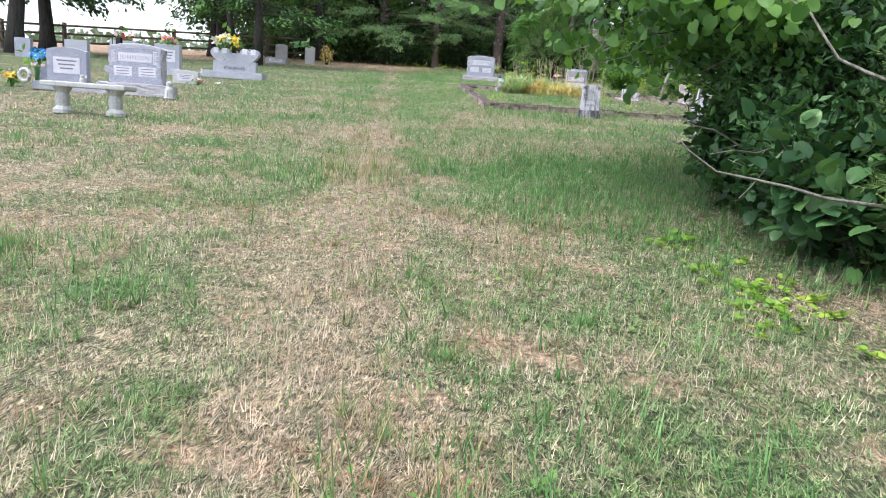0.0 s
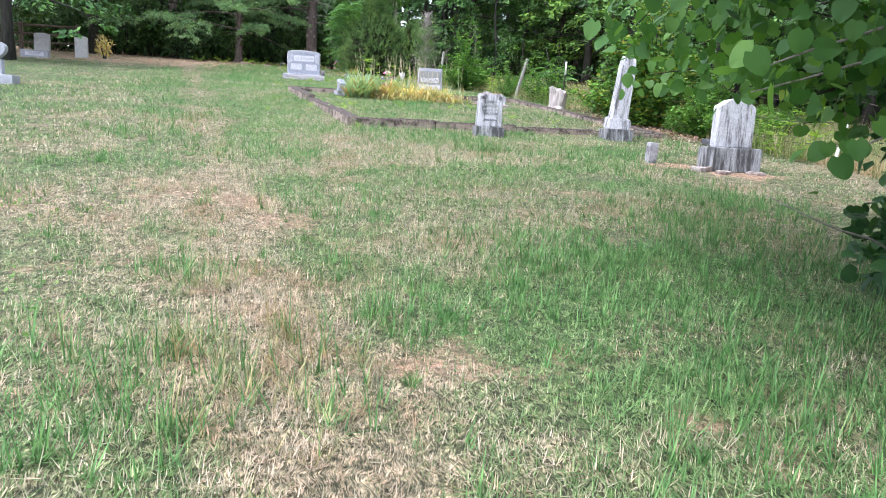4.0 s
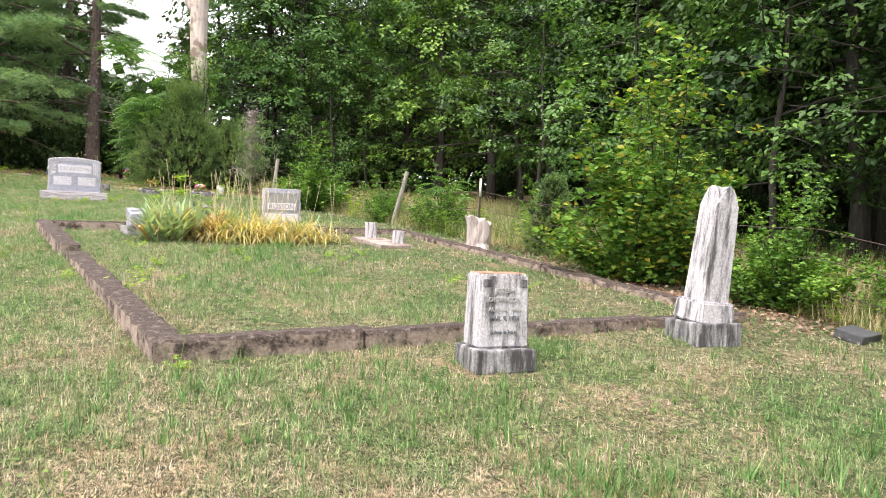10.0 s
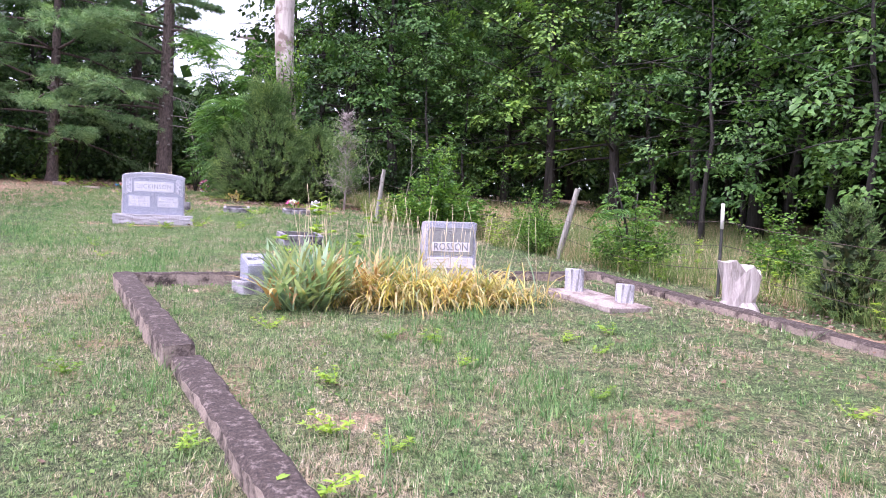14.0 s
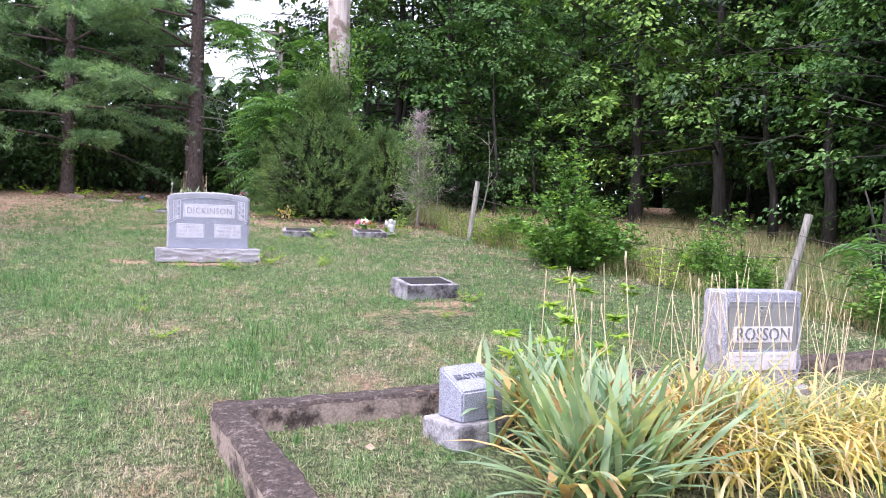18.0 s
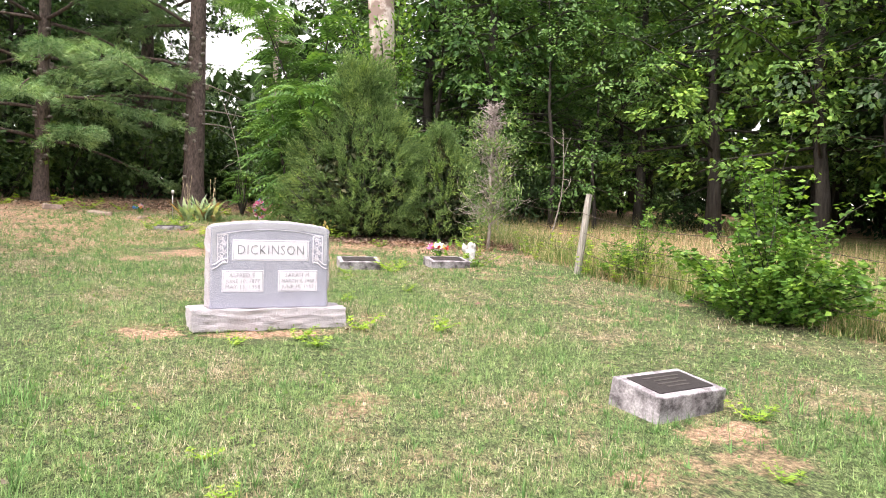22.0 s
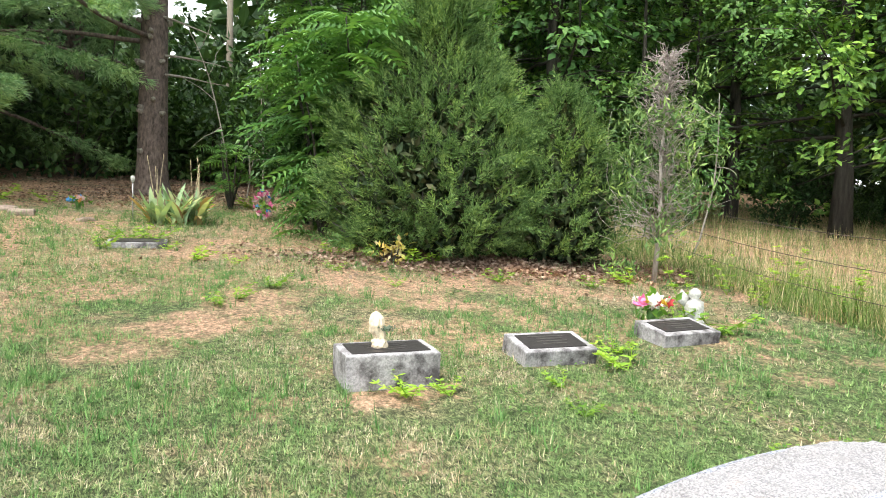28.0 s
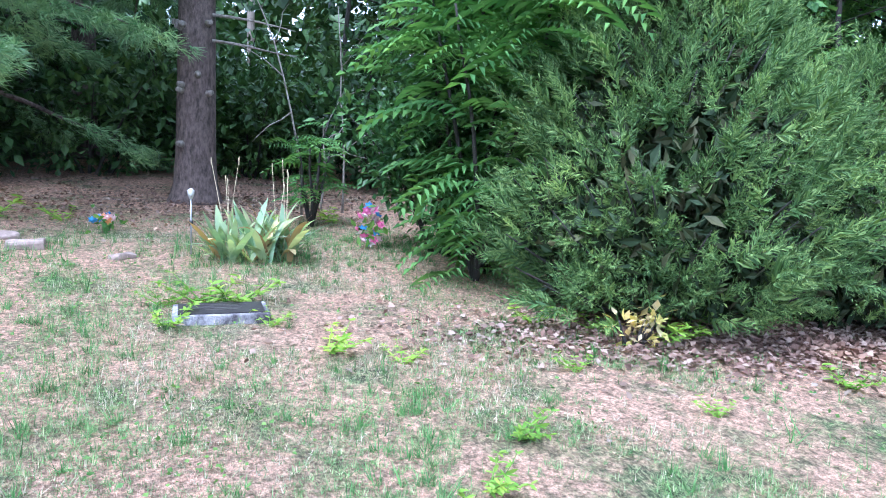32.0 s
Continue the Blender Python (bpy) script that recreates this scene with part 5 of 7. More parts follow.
def cedar(label, w, d, h, plumes, seed, size=0.4, name="cedar_shrub", leader=0.0, slim=0.48):
    """A juniper: a twiggy core with shade painted into its colour and outward-rising plumes, each a tapering branchlet
    set all round with short scaly sprigs.
    """
    rng = np.random.default_rng(seed)
    t = thing(name, label, "shrub", pose(0, 0, 0))

    def outline(zf):
        return 0.8 + 0.2 * np.minimum(1.0, zf * 5) - 0.9 * np.maximum(0.0, (zf - 0.3) / 0.7) ** 1.25

    items, pos, dirs, wid = [], [], [], []
    m = max(10, plumes // 16)
    for i in range(m):
        ang, zf = i * 2.4 + rng.random(), 0.08 + 0.85 * rng.random()
        tip = np.array([math.cos(ang) * w / 2, math.sin(ang) * d / 2, 0]) * (outline(zf) * 0.9) + [0, 0, h * zf]
        root = np.array([rng.normal(0, w * 0.03), rng.normal(0, d * 0.03), max(0.0, h * (zf - 0.25))])
        mid = (root + tip) / 2 - [0, 0, 0.06 * h]
        u = np.linspace(0, 1, 7)[:, None]
        items.append((root * (1 - u) ** 2 + 2 * mid * u * (1 - u) + tip * u ** 2, np.linspace(0.025, 0.005, 7), 4))
    lumps = rng.random((60, 3)) * [6.283, 1, 1]
    for i in range(plumes):
        ang, zf = rng.random() * 6.283, rng.random() ** 1.15
        near = np.abs(np.angle(np.exp(1j * (lumps[:, 0] - ang)))) * 0.9 + np.abs(lumps[:, 1] - zf) * 3
        bulge = 0.68 + 0.42 * lumps[near.argmin(), 2] - 0.3 * min(1.0, near.min())
        r = outline(zf) * bulge * rng.uniform(0.72, 1.03)
        rim = np.array([math.cos(ang), math.sin(ang), 0])
        c = rim * [w / 2, d / 2, 1] * r + [0, 0, 0.05 + h * 0.93 * zf]
        ax = rim * (1.0 - 0.35 * zf) + np.array([0, 0, 0.35 + 0.9 * zf]) + rng.standard_normal(3) * 0.28
        ax /= np.linalg.norm(ax)
        ln = size * rng.uniform(0.65, 1.35) * (1.5 if leader and zf > 0.85 else 1.0)
        # a main axis and seven side sprigs
        for q in range(8):
            if q:
                side = rng.standard_normal(3)
                side -= (side @ ax) * ax
                side /= np.linalg.norm(side)
                a2, o, l2, k = ax * 0.8 + side * 0.75, c + ax * ln * (0.02 + 0.11 * q), ln * (0.62 - 0.055 * q), 17
            else:
                a2, o, l2, k = ax, c, ln, 30
            a2 = a2 / np.linalg.norm(a2)
            v = (np.arange(k) + rng.random(k)) / k
            rad = rng.standard_normal((k, 3))
            rad -= (rad @ a2)[:, None] * a2
            rad /= np.linalg.norm(rad, axis=1)[:, None]
            pos.append(o + a2 * (v * l2)[:, None])
            dirs.append((a2 * 0.8 + rad * (0.75 - 0.4 * v)[:, None]) * (0.19 * l2 * (1.25 - 0.8 * v))[:, None])
    part("branching_stem", tubes_mesh("branching_stem", items), M_BARK, t)
    pos, dirs = np.concatenate(pos), np.concatenate(dirs)
    pos[:, 2] = np.abs(pos[:, 2] - 0.05) + 0.05
    ln = np.linalg.norm(dirs, axis=1)
    part("foliage", scatter("foliage", LEAF, LEAF_F, pos, dirs, unit(rng, len(pos)) + np.array([0, 0, 0.4]), ln * 1.3, np.full(len(pos), slim)), M_CEDAR, t)
    # inner fill leaves, coloured dark for the shade behind the plumes
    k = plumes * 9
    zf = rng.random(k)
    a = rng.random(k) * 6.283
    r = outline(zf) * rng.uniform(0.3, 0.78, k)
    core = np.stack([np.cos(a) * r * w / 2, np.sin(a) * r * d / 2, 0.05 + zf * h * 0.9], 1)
    part("inner_foliage", scatter("inner_foliage", LEAF, LEAF_F, core, rng.standard_normal((k, 3)) + [0, 0, 0.5], unit(rng, k), rng.uniform(0.1, 0.2, k), np.full(k, 0.8)), M_CEDARSHADE, t, "brownish inner sprays, darkened to stand in for shade")
    return t


def arching_bush(label, w, h, shoots, per, leaf, seed, material, name="shrub"):
    """A bush of arching shoots, leafy along their length, with uneven tips."""
    rng = np.random.default_rng(seed)
    t = thing(name, label, "shrub", pose(0, 0, 0))
    items, pos, dirs = [], [], []
    for i in range(shoots):
        a = rng.random() * 6.283
        reach = w * 0.5 * rng.random() ** 0.6
        hh = h * rng.uniform(0.3, 0.85) * (1.12 - 0.45 * reach / (w * 0.5))
        if i % 6 == 0:
            hh, reach = h * rng.uniform(0.95, 1.4), reach * 0.75
        e = np.array([math.cos(a) * reach, math.sin(a) * reach, hh])
        line = limb_line(rng, (e[0] * 0.3, e[1] * 0.3, -0.03), e, np.linalg.norm(e) * 1.02, 8, 0.02, 0.1)
        items.append((line, np.linspace(0.012, 0.003, 9), 4))
        k = rng.integers(int(per * 0.6), int(per * 1.3))
        u = rng.uniform(0.12, 1.0, k)
        q = line[np.minimum(8, (u * 8.99).astype(int))] + rng.standard_normal((k, 3)) * np.array([0.09, 0.09, 0.07]) * (1.25 - 0.7 * u)[:, None]
        b = rng.random(k) * 6.283
        pos.append(q)
        dirs.append(np.stack([np.cos(b), np.sin(b), rng.uniform(-0.35, 0.5, k)], 1))
    part("branching_stem", tubes_mesh("branching_stem", items), M_BARK, t)
    pos, dirs = np.concatenate(pos), np.concatenate(dirs)
    pos[:, 2] = np.abs(pos[:, 2])
    part("foliage", scatter("foliage", LEAF, LEAF_F, pos, dirs, rng.standard_normal((len(pos), 3)) * 0.75 + [0, 0, 1], leaf * rng.uniform(0.55, 1.3, len(pos)), np.full(len(pos), 1.15)), material, t)
    return t


put(cedar("large dense red cedar shrub with feathery dark green sprays", 3.4, 2.7, 3.3, 1400, 31, 0.4, leader=1.0, slim=0.36), 3.25, 28.6)
put(cedar("small red cedar with feathery green sprays beside a larger one", 1.8, 1.6, 2.3, 420, 32, 0.34, slim=0.38), 4.8, 28.0, 40)
put(cedar("small red cedar growing along the fence", 0.8, 0.8, 1.2, 170, 33, 0.24), 8.55, 12.7)


# ---- more trees and bushes by the lawn ----
def snag():
    t = thing("dead_tree", "tall dead barkless tree trunk with a broken top", "dead tree", on_ground(4.06, 29.25, 0, 0.1))
    rng = np.random.default_rng(41)
    hs = np.linspace(0, 9.0, 12)
    tr = np.stack([-0.045 * hs + 0.05 * np.sin(hs), 0.0 * hs, hs], 1)
    part("trunk", tubes_mesh("trunk", [(tr, np.linspace(0.22, 0.34, 12) * np.r_[1.1, np.ones(11)], 12)]), M_SNAG, t)
    part("broken_limb", tubes_mesh("broken_limb", [([tr[8] + [0, 0, -0.4], tr[8] + [-0.35, 0, 0.0], tr[8] + [-0.55, 0, 0.5], tr[8] + [-0.62, 0, 0.75]], [0.13, 0.11, 0.1, 0.06], 9)]), M_SNAG, t)
    v = shrub("", 0.9, 0.9, 2.4, 900, 0.12, 43, M_LEAF2, "vine", lumps=14)
    v.name = "ivy_growth"
    put(v, 3.95, 28.9, 0, 1.0, "green climbing vine leaves round a dead trunk")
    v.matrix_world = on_ground(3.95, 28.95) @ Matrix.Translation((0, 0, 2.5))


snag()


def utility_pole():
    t = thing("utility_pole", "wooden utility pole with two crossarms and wires", "utility pole", on_ground(4.25, 54.6, 10, 0.3))
    p = part("pole", tubes_mesh("pole", [([(0, 0, 0), (0, 0, 6), (0, 0, 10.7)], [0.17, 0.15, 0.12], 10)]), M_POLE, t)
    for z, hw in ((10.2, 1.25), (9.15, 1.25)):
        part("crossarm", box(-hw, hw, -0.2, -0.08, z - 0.07, z + 0.07, 0.01, 1), M_POLE, t)
        for k in (-1.1, -0.6, 0.6, 1.1):
            part("insulator", tubes_mesh("insulator", [([(k, -0.14, z + 0.07), (k, -0.14, z + 0.16), (k, -0.14, z + 0.24)], [0.03, 0.06, 0.03], 7)]), M_PANEL, t)
    w = thing("overhead_wire", "dark overhead power lines crossing above the trees", "power line", pose(0, 0, 0), "power lines")
    dark = plain_mat("cable", (0.03, 0.03, 0.03), 0.6, 0.1)
    for dx, z in ((-0.6, 11.6), (0.6, 11.6), (1.1, 10.5)):
        a, b = np.array([4.25 + dx, 54.5, z + 1.9]), np.array([60 + dx, 20, z + 1.0])
        pts = [a + (b - a) * u + np.array([0, 0, -4 * 1.6 * u * (1 - u)]) for u in np.linspace(0, 1, 14)]
        part("cable", tubes_mesh("cable", [(pts, 0.018, 4)]), dark, w)


utility_pole()


def dead_cedar():
    t = thing("dead_cedar", "small dead cedar with bare grey twigs", "dead shrub", on_ground(5.34, 26.7, 0, 0.05))
    rng = np.random.default_rng(51)
    bare = bark_mat("dead_twig", (0.3, 0.25, 0.24), (0.55, 0.48, 0.47), 30, 0.3)
    items = [([(0, 0, 0), (0.05, 0, 0.8), (0.0, 0, 1.6), (0.08, 0, 2.75)], [0.035, 0.028, 0.02, 0.006], 6)]
    for i in range(260):
        h = 2.75 - 2.3 * rng.random() ** 1.5
        a = rng.random() * 6.28
        l = (0.75 - 0.2 * h) * rng.uniform(0.5, 1.3)
        line = limb_line(rng, (0.04, 0, h), (math.cos(a), math.sin(a), 0.55), l, 4, 0, 0.2)
        items.append((line, [0.009, 0.007, 0.005, 0.003, 0.002], 3))
        for k in range(5):
            tw = limb_line(rng, line[1 + k % 4], rng.standard_normal(3) + [math.cos(a), math.sin(a), 0.8], l * 0.45, 2, 0, 0.2)
            items.append((tw, [0.004, 0.003, 0.0015], 3))
    part("branching_stem", tubes_mesh("branching_stem", items), bare, t)
    knots = rng.standard_normal((45, 3)) * [0.3, 0.3, 0.55] + [0.0, 0, 1.35]
    pos = knots[rng.integers(0, 45, 2600)] + rng.standard_normal((2600, 3)) * 0.1
    pos[:, 2] = np.abs(pos[:, 2])
    part("foliage", scatter("foliage", LEAF, LEAF_F, pos, rng.standard_normal((2600, 3)) * 0.6 + [0, 0, 0.7], unit(rng, 2600), rng.uniform(0.06, 0.14, 2600), np.full(2600, 0.45)), M_CEDAR, t)


dead_cedar()

# tree of heaven behind the cedar: long feathered leaves
def ailanthus(label, x, y, h, n, seed, leaf=0.75, stems=5, spread=1.0, low=0.35):
    rng = np.random.default_rng(seed)
    t = thing("sapling_tree", label, "tree", on_ground(x, y, 0, 0.05), "feather-leaved saplings")
    items, pos, dirs, ups = [], [], [], []
    for i in range(stems):
        a = i * 6.28 / stems + rng.random()
        e = np.array([math.cos(a) * spread * rng.random(), math.sin(a) * spread * rng.random(), h * rng.uniform(0.55, 1.0)])
        line = limb_line(rng, (0, 0, 0), e, np.linalg.norm(e), 7, 0, 0.06)
        items.append((line, np.linspace(0.028, 0.01, 8), 6))
        for k in range(n // stems):
            u = 1 - (1 - low) * rng.random() ** 1.3
            q = line[int(u * 6.99)] + (u * 6.99 % 1) * (line[int(u * 6.99) + 1] - line[int(u * 6.99)])
            b = rng.random() * 6.28
            out = np.array([math.cos(b), math.sin(b), 0.0])
            pos.append(q + rng.standard_normal(3) * 0.08)
            dirs.append(out + [0, 0, rng.uniform(-0.35, 0.35)])
            # the long leaves arch over and show their faces outwards
            ups.append(out * 0.55 + [0, 0, 0.8] + rng.standard_normal(3) * 0.2)
    part("branching_stem", tubes_mesh("branching_stem", items), M_BARK, t)
    pos, dirs, ups = np.array(pos), np.array(dirs), np.array(ups)
    part("foliage", scatter("foliage", PINNATE, PINNATE_F, pos, dirs, ups, leaf * rng.uniform(0.7, 1.2, len(pos))), M_HEAVEN, t)
    return t


ailanthus("leafy tree of heaven sapling with long feathered leaves", 2.05, 29.9, 3.3, 260, 61, 0.72, 7, 0.9, 0.1)
ailanthus("leafy tree of heaven sapling with long feathered leaves", 2.85, 30.2, 5.4, 520, 62, 0.82, 10, 1.6)
ailanthus("young feather-leaved sapling along the fence", 8.3, 16.8, 1.7, 26, 63, 0.6, 3, 0.4)
ailanthus("feather-leaved sapling at the woodland edge", 1.2, 32.8, 1.4, 40, 64, 0.5, 5, 0.5)

# broadleaf growth left of the cedar and along the fence
put(shrub("dense leafy shrub beside the cedar", 1.7, 1.6, 2.7, 5500, 0.11, 71, M_LEAF, lumps=44, hollow=0.3), 2.3, 31.1)
put(shrub("low leafy shrub with broad leaves", 1.0, 0.9, 0.9, 900, 0.11, 72, M_LEAF2, lumps=16), 2.3, 30.2)
BUSH = arching_bush("bright green leafy shrub with a few yellow leaves", 1.9, 1.75, 70, 160, 0.09, 73, M_LEAF2)
BUSH2 = arching_bush("bright green leafy shrub", 1.6, 1.5, 44, 140, 0.085, 74, M_LEAF2)
put(BUSH2, 7.9, 16.0, 0, 0.7, "small leafy green shrub along the fence", "fence-line shrubs")
put(BUSH, 6.35, 20.75, 0, 0.95, "bright green leafy shrub growing round a fence post", "fence-line shrubs")
put(arching_bush("tall bright green shrub with yellowing leaves behind the kerb", 1.9, 2.4, 110, 210, 0.1, 75, M_TURNING), 8.45, 10.2, 0, 1.0, group="fence-line shrubs")
clone(BUSH, 9.0, 8.3, 200, 0.72, "leafy green shrub behind the kerb")
clone(BUSH2, 9.7, 7.4, 60, 0.6, "leafy green shrub along the fence")
clone(BUSH2, 9.9, 11.4, 20, 0.8, "leafy green shrub along the fence")
clone(BUSH2, 7.3, 17.9, 250, 0.55, "leafy green shrub along the fence")
clone(BUSH2, 7.8, 19.4, 90, 0.6, "small leafy green shrub along the fence")
clone(BUSH2, 6.3, 23.4, 45, 0.55, "small leafy green shrub at a fence post")
clone(BUSH2, 9.6, 14.6, 170, 0.7, "small leafy green shrub along the fence")

# the big thicket beside the first steps
put(shrub("large dark green thicket of leafy bushes beside the path", 3.0, 4.2, 3.0, 17000, 0.1, 81, M_THICKET, "thicket", stems=22, lumps=110, hollow=0.2), 6.5, -1.9, 0, 0.87)
FOOT = shrub("low dark leafy bush at the foot of the thicket", 1.3, 1.3, 1.0, 1300, 0.1, 84, M_THICKET, "thicket", (HEART, HEART_F), stems=8, lumps=34, hollow=0.2)
put(FOOT, 5.75, -2.5, 0, 0.85, group="bushes at the foot of the thicket")
for x, y, a, k in ((5.7, -1.6, 70, 0.85), (5.95, -3.3, 150, 0.95), (5.75, -0.8, 300, 0.8), (6.3, -4.1, 20, 0.9)):
    clone(FOOT, x, y, a, k)
put(shrub("dark leafy bush at the near end of the thicket", 2.0, 2.0, 1.3, 6000, 0.09, 82, M_THICKET, "thicket", stems=12, lumps=40, hollow=0.35), 6.2, -3.1, 0, 0.87)
put(cedar("cedar growing in the thicket with feathery sprays", 2.0, 2.2, 3.2, 1000, 83, 0.27, slim=0.34), 6.5, -3.9, 30, 0.86)


def redbud():
    """A redbud whose low boughs hang over the lawn, with heart-shaped leaves and pods."""
    rng = np.random.default_rng(91)
    t = thing("redbud_tree", "redbud tree with low boughs of heart-shaped leaves and pods", "tree", on_ground(6.3, -1.4, 0, 0.1))
    trunk = [(0, 0, 0), (-0.05, 0, 0.6), (-0.2, 0.1, 1.3), (-0.3, 0.1, 2.2), (-0.4, 0.2, 3.6)]
    part("trunk", tubes_mesh("trunk", [(trunk, [0.13, 0.1, 0.085, 0.06, 0.03], 9)]), M_BARK, t)
    lp, ld, pods, hang = [], [], [], []
    for i in range(64):
        h = rng.uniform(1.3, 3.3)
        a = math.pi + rng.uniform(-1.3, 1.2)
        ln = rng.uniform(1.6, 2.9)
        line = limb_line(rng, (-0.2, 0.1, h), (math.cos(a), math.sin(a), 0.15), ln, 8, 0.035, 0.13)
        if line[:, 0].min() < -2.7:
            line[:, 0] *= 2.7 / -line[:, 0].min()
        low_at = np.nonzero((line[:, 0] < -0.9) & (line[:, 2] < 1.32))[0]
        if len(low_at):
            # a bough that sinks too far is broken off short
            if low_at[0] < 4:
                continue
            line[low_at[0]:] = line[low_at[0] - 1] + (line[low_at[0] - 1] - line[low_at[0] - 2]) * np.linspace(0.05, 0.3, 9 - low_at[0])[:, None]
        part("bough", tubes_mesh("bough", [(line, np.linspace(0.018, 0.003, 9), 5)]), M_BARK, t)
        for u in range(2, 9):
            k = 21
            lp.append(line[u] + rng.standard_normal((k, 3)) * [0.17, 0.17, 0.1] - [0, 0, 0.06])
            d = rng.standard_normal((k, 3)) * 0.6
            d[:, 2] -= 0.75
            ld.append(d)
            if u % 3 == 0:
                pods.append(line[u] + rng.standard_normal((2, 3)) * 0.08)
    # the high crown: out of view, added over the lawn to shade it
    for i in range(72):
        a, r = rng.random() * 6.283, 3.3 * rng.random() ** 0.5
        c = np.array([-1.7 + math.cos(a) * r, 0.8 + math.sin(a) * r * 0.9, 3.2 + 2.2 * rng.random() * (1.1 - r / 4)])
        k = 34
        lp.append(c + rng.standard_normal((k, 3)) * [0.3, 0.3, 0.16])
        d = rng.standard_normal((k, 3)) * 0.6
        d[:, 2] -= 0.6
        ld.append(d)
        if i % 4 == 0:
            part("bough", tubes_mesh("bough", [([(-0.35, 0.15, 2.4 + 0.012 * i), c * 0.5 + np.array([-0.2, 0.1, 1.5]), c], [0.03, 0.02, 0.006], 5)]), M_BARK, t)
    # one bough hangs low over the grass
    for i in range(3):
        line = limb_line(rng, (-0.3, 0.1, 1.85 - 0.15 * i), (-1.0, 0.08 * (i - 1), -0.2), 2.1 - 0.3 * i, 8, 0.03, 0.06)
        part("bough", tubes_mesh("bough", [(line, np.linspace(0.016, 0.003, 9), 5)]), M_TWIG, t)
        hang.append(line[5:].repeat(5, 0) + rng.standard_normal((20, 3)) * [0.14, 0.14, 0.09])
    pos, dirs = np.concatenate(lp), np.concatenate(ld)
    low = (pos[:, 0] < -0.9) & (pos[:, 2] < 1.35)
    pos, dirs = pos[~low], dirs[~low]
    hang = np.concatenate(hang)
    hd = rng.standard_normal((len(hang), 3)) * 0.6 - [0, 0, 0.75]
    pos, dirs = np.concatenate([pos, hang]), np.concatenate([dirs, hd])
    ups = rng.standard_normal((len(pos), 3)) * 0.6 + [-0.35, -0.6, 0.5]
    part("foliage", scatter("foliage", HEART, HEART_F, pos, dirs, ups, rng.uniform(0.055, 0.1, len(pos))), M_LEAF3, t)
    pods = np.concatenate(pods)
    pods_ob = part("seed_pods", scatter("seed_pods", LONG, LONG_F, pods, np.tile([[0.05, 0.0, -1.0]], (len(pods), 1)), rng.standard_normal((len(pods), 3)), np.full(len(pods), 0.09), np.full(len(pods), 1.6)), M_WEED, t, "hanging pale green seed pods")
    tagged(pods_ob, kind="stuff")
    # bare grey twigs low in the bush
    for i in range(9):
        s0 = (-0.4 + rng.uniform(-0.2, 0.2), rng.uniform(-2.4, 0.9), rng.uniform(0.2, 1.1))
        line = limb_line(rng, s0, (-1.0, rng.uniform(-0.5, 0.4), -0.05), rng.uniform(0.8, 1.5), 7, 0.02, 0.22)
        part("bare_twig", tubes_mesh("bare_twig", [(line, np.linspace(0.012, 0.003, 8), 5)]), M_TWIG, t)


redbud()


# ---- irises, daylilies, weeds ----
def blade_fan(name, pos, dirs, lengths, width, curve, rng, seg=5, lo=60, hi=88):
    """Strap leaves that rise and bend over, joined."""
    n = len(pos)
    u = np.linspace(0, 1, seg + 1)
    az = dirs / (np.linalg.norm(dirs, axis=1)[:, None] + 1e-9)
    side = np.cross(az, [0, 0, 1.0])
    side /= np.linalg.norm(side, axis=1)[:, None] + 1e-9
    cur = curve * rng.uniform(0.3, 1.4, n)
    ang = np.radians(rng.uniform(lo, hi, (n, 1))) - cur[:, None] * u[None] ** 1.5 * 1.9
    step = lengths[:, None] / seg
    hz = np.concatenate([np.zeros((n, 1)), np.cumsum(np.cos(ang[:, :-1]) * step, 1)], 1)
    vt = np.concatenate([np.zeros((n, 1)), np.cumsum(np.sin(ang[:, :-1]) * step, 1)], 1)
    mid = pos[:, None] + az[:, None] * hz[..., None] + np.array([0, 0, 1.0]) * vt[..., None]
    wd = width * np.array([0.7] + [1.0] * (seg - 2) + [0.7, 0.05])[None] * rng.uniform(0.7, 1.2, (n, 1))
    l, r = mid + side[:, None] * wd[..., None] / 2, mid - side[:, None] * wd[..., None] / 2
    v = np.stack([l, r], 2).reshape(n, -1, 3)
    f = []
    for s in range(seg):
        f.append((2 * s, 2 * s + 1, 2 * s + 3, 2 * s + 2))
    f = (np.array(f)[None] + (np.arange(n) * 2 * (seg + 1))[:, None, None]).reshape(-1, 4)
    return mesh_np(name, v.reshape(-1, 3), f)


M_STALK = plain_mat("dry_stalk", (0.52, 0.43, 0.28), 0.8, 0.3)


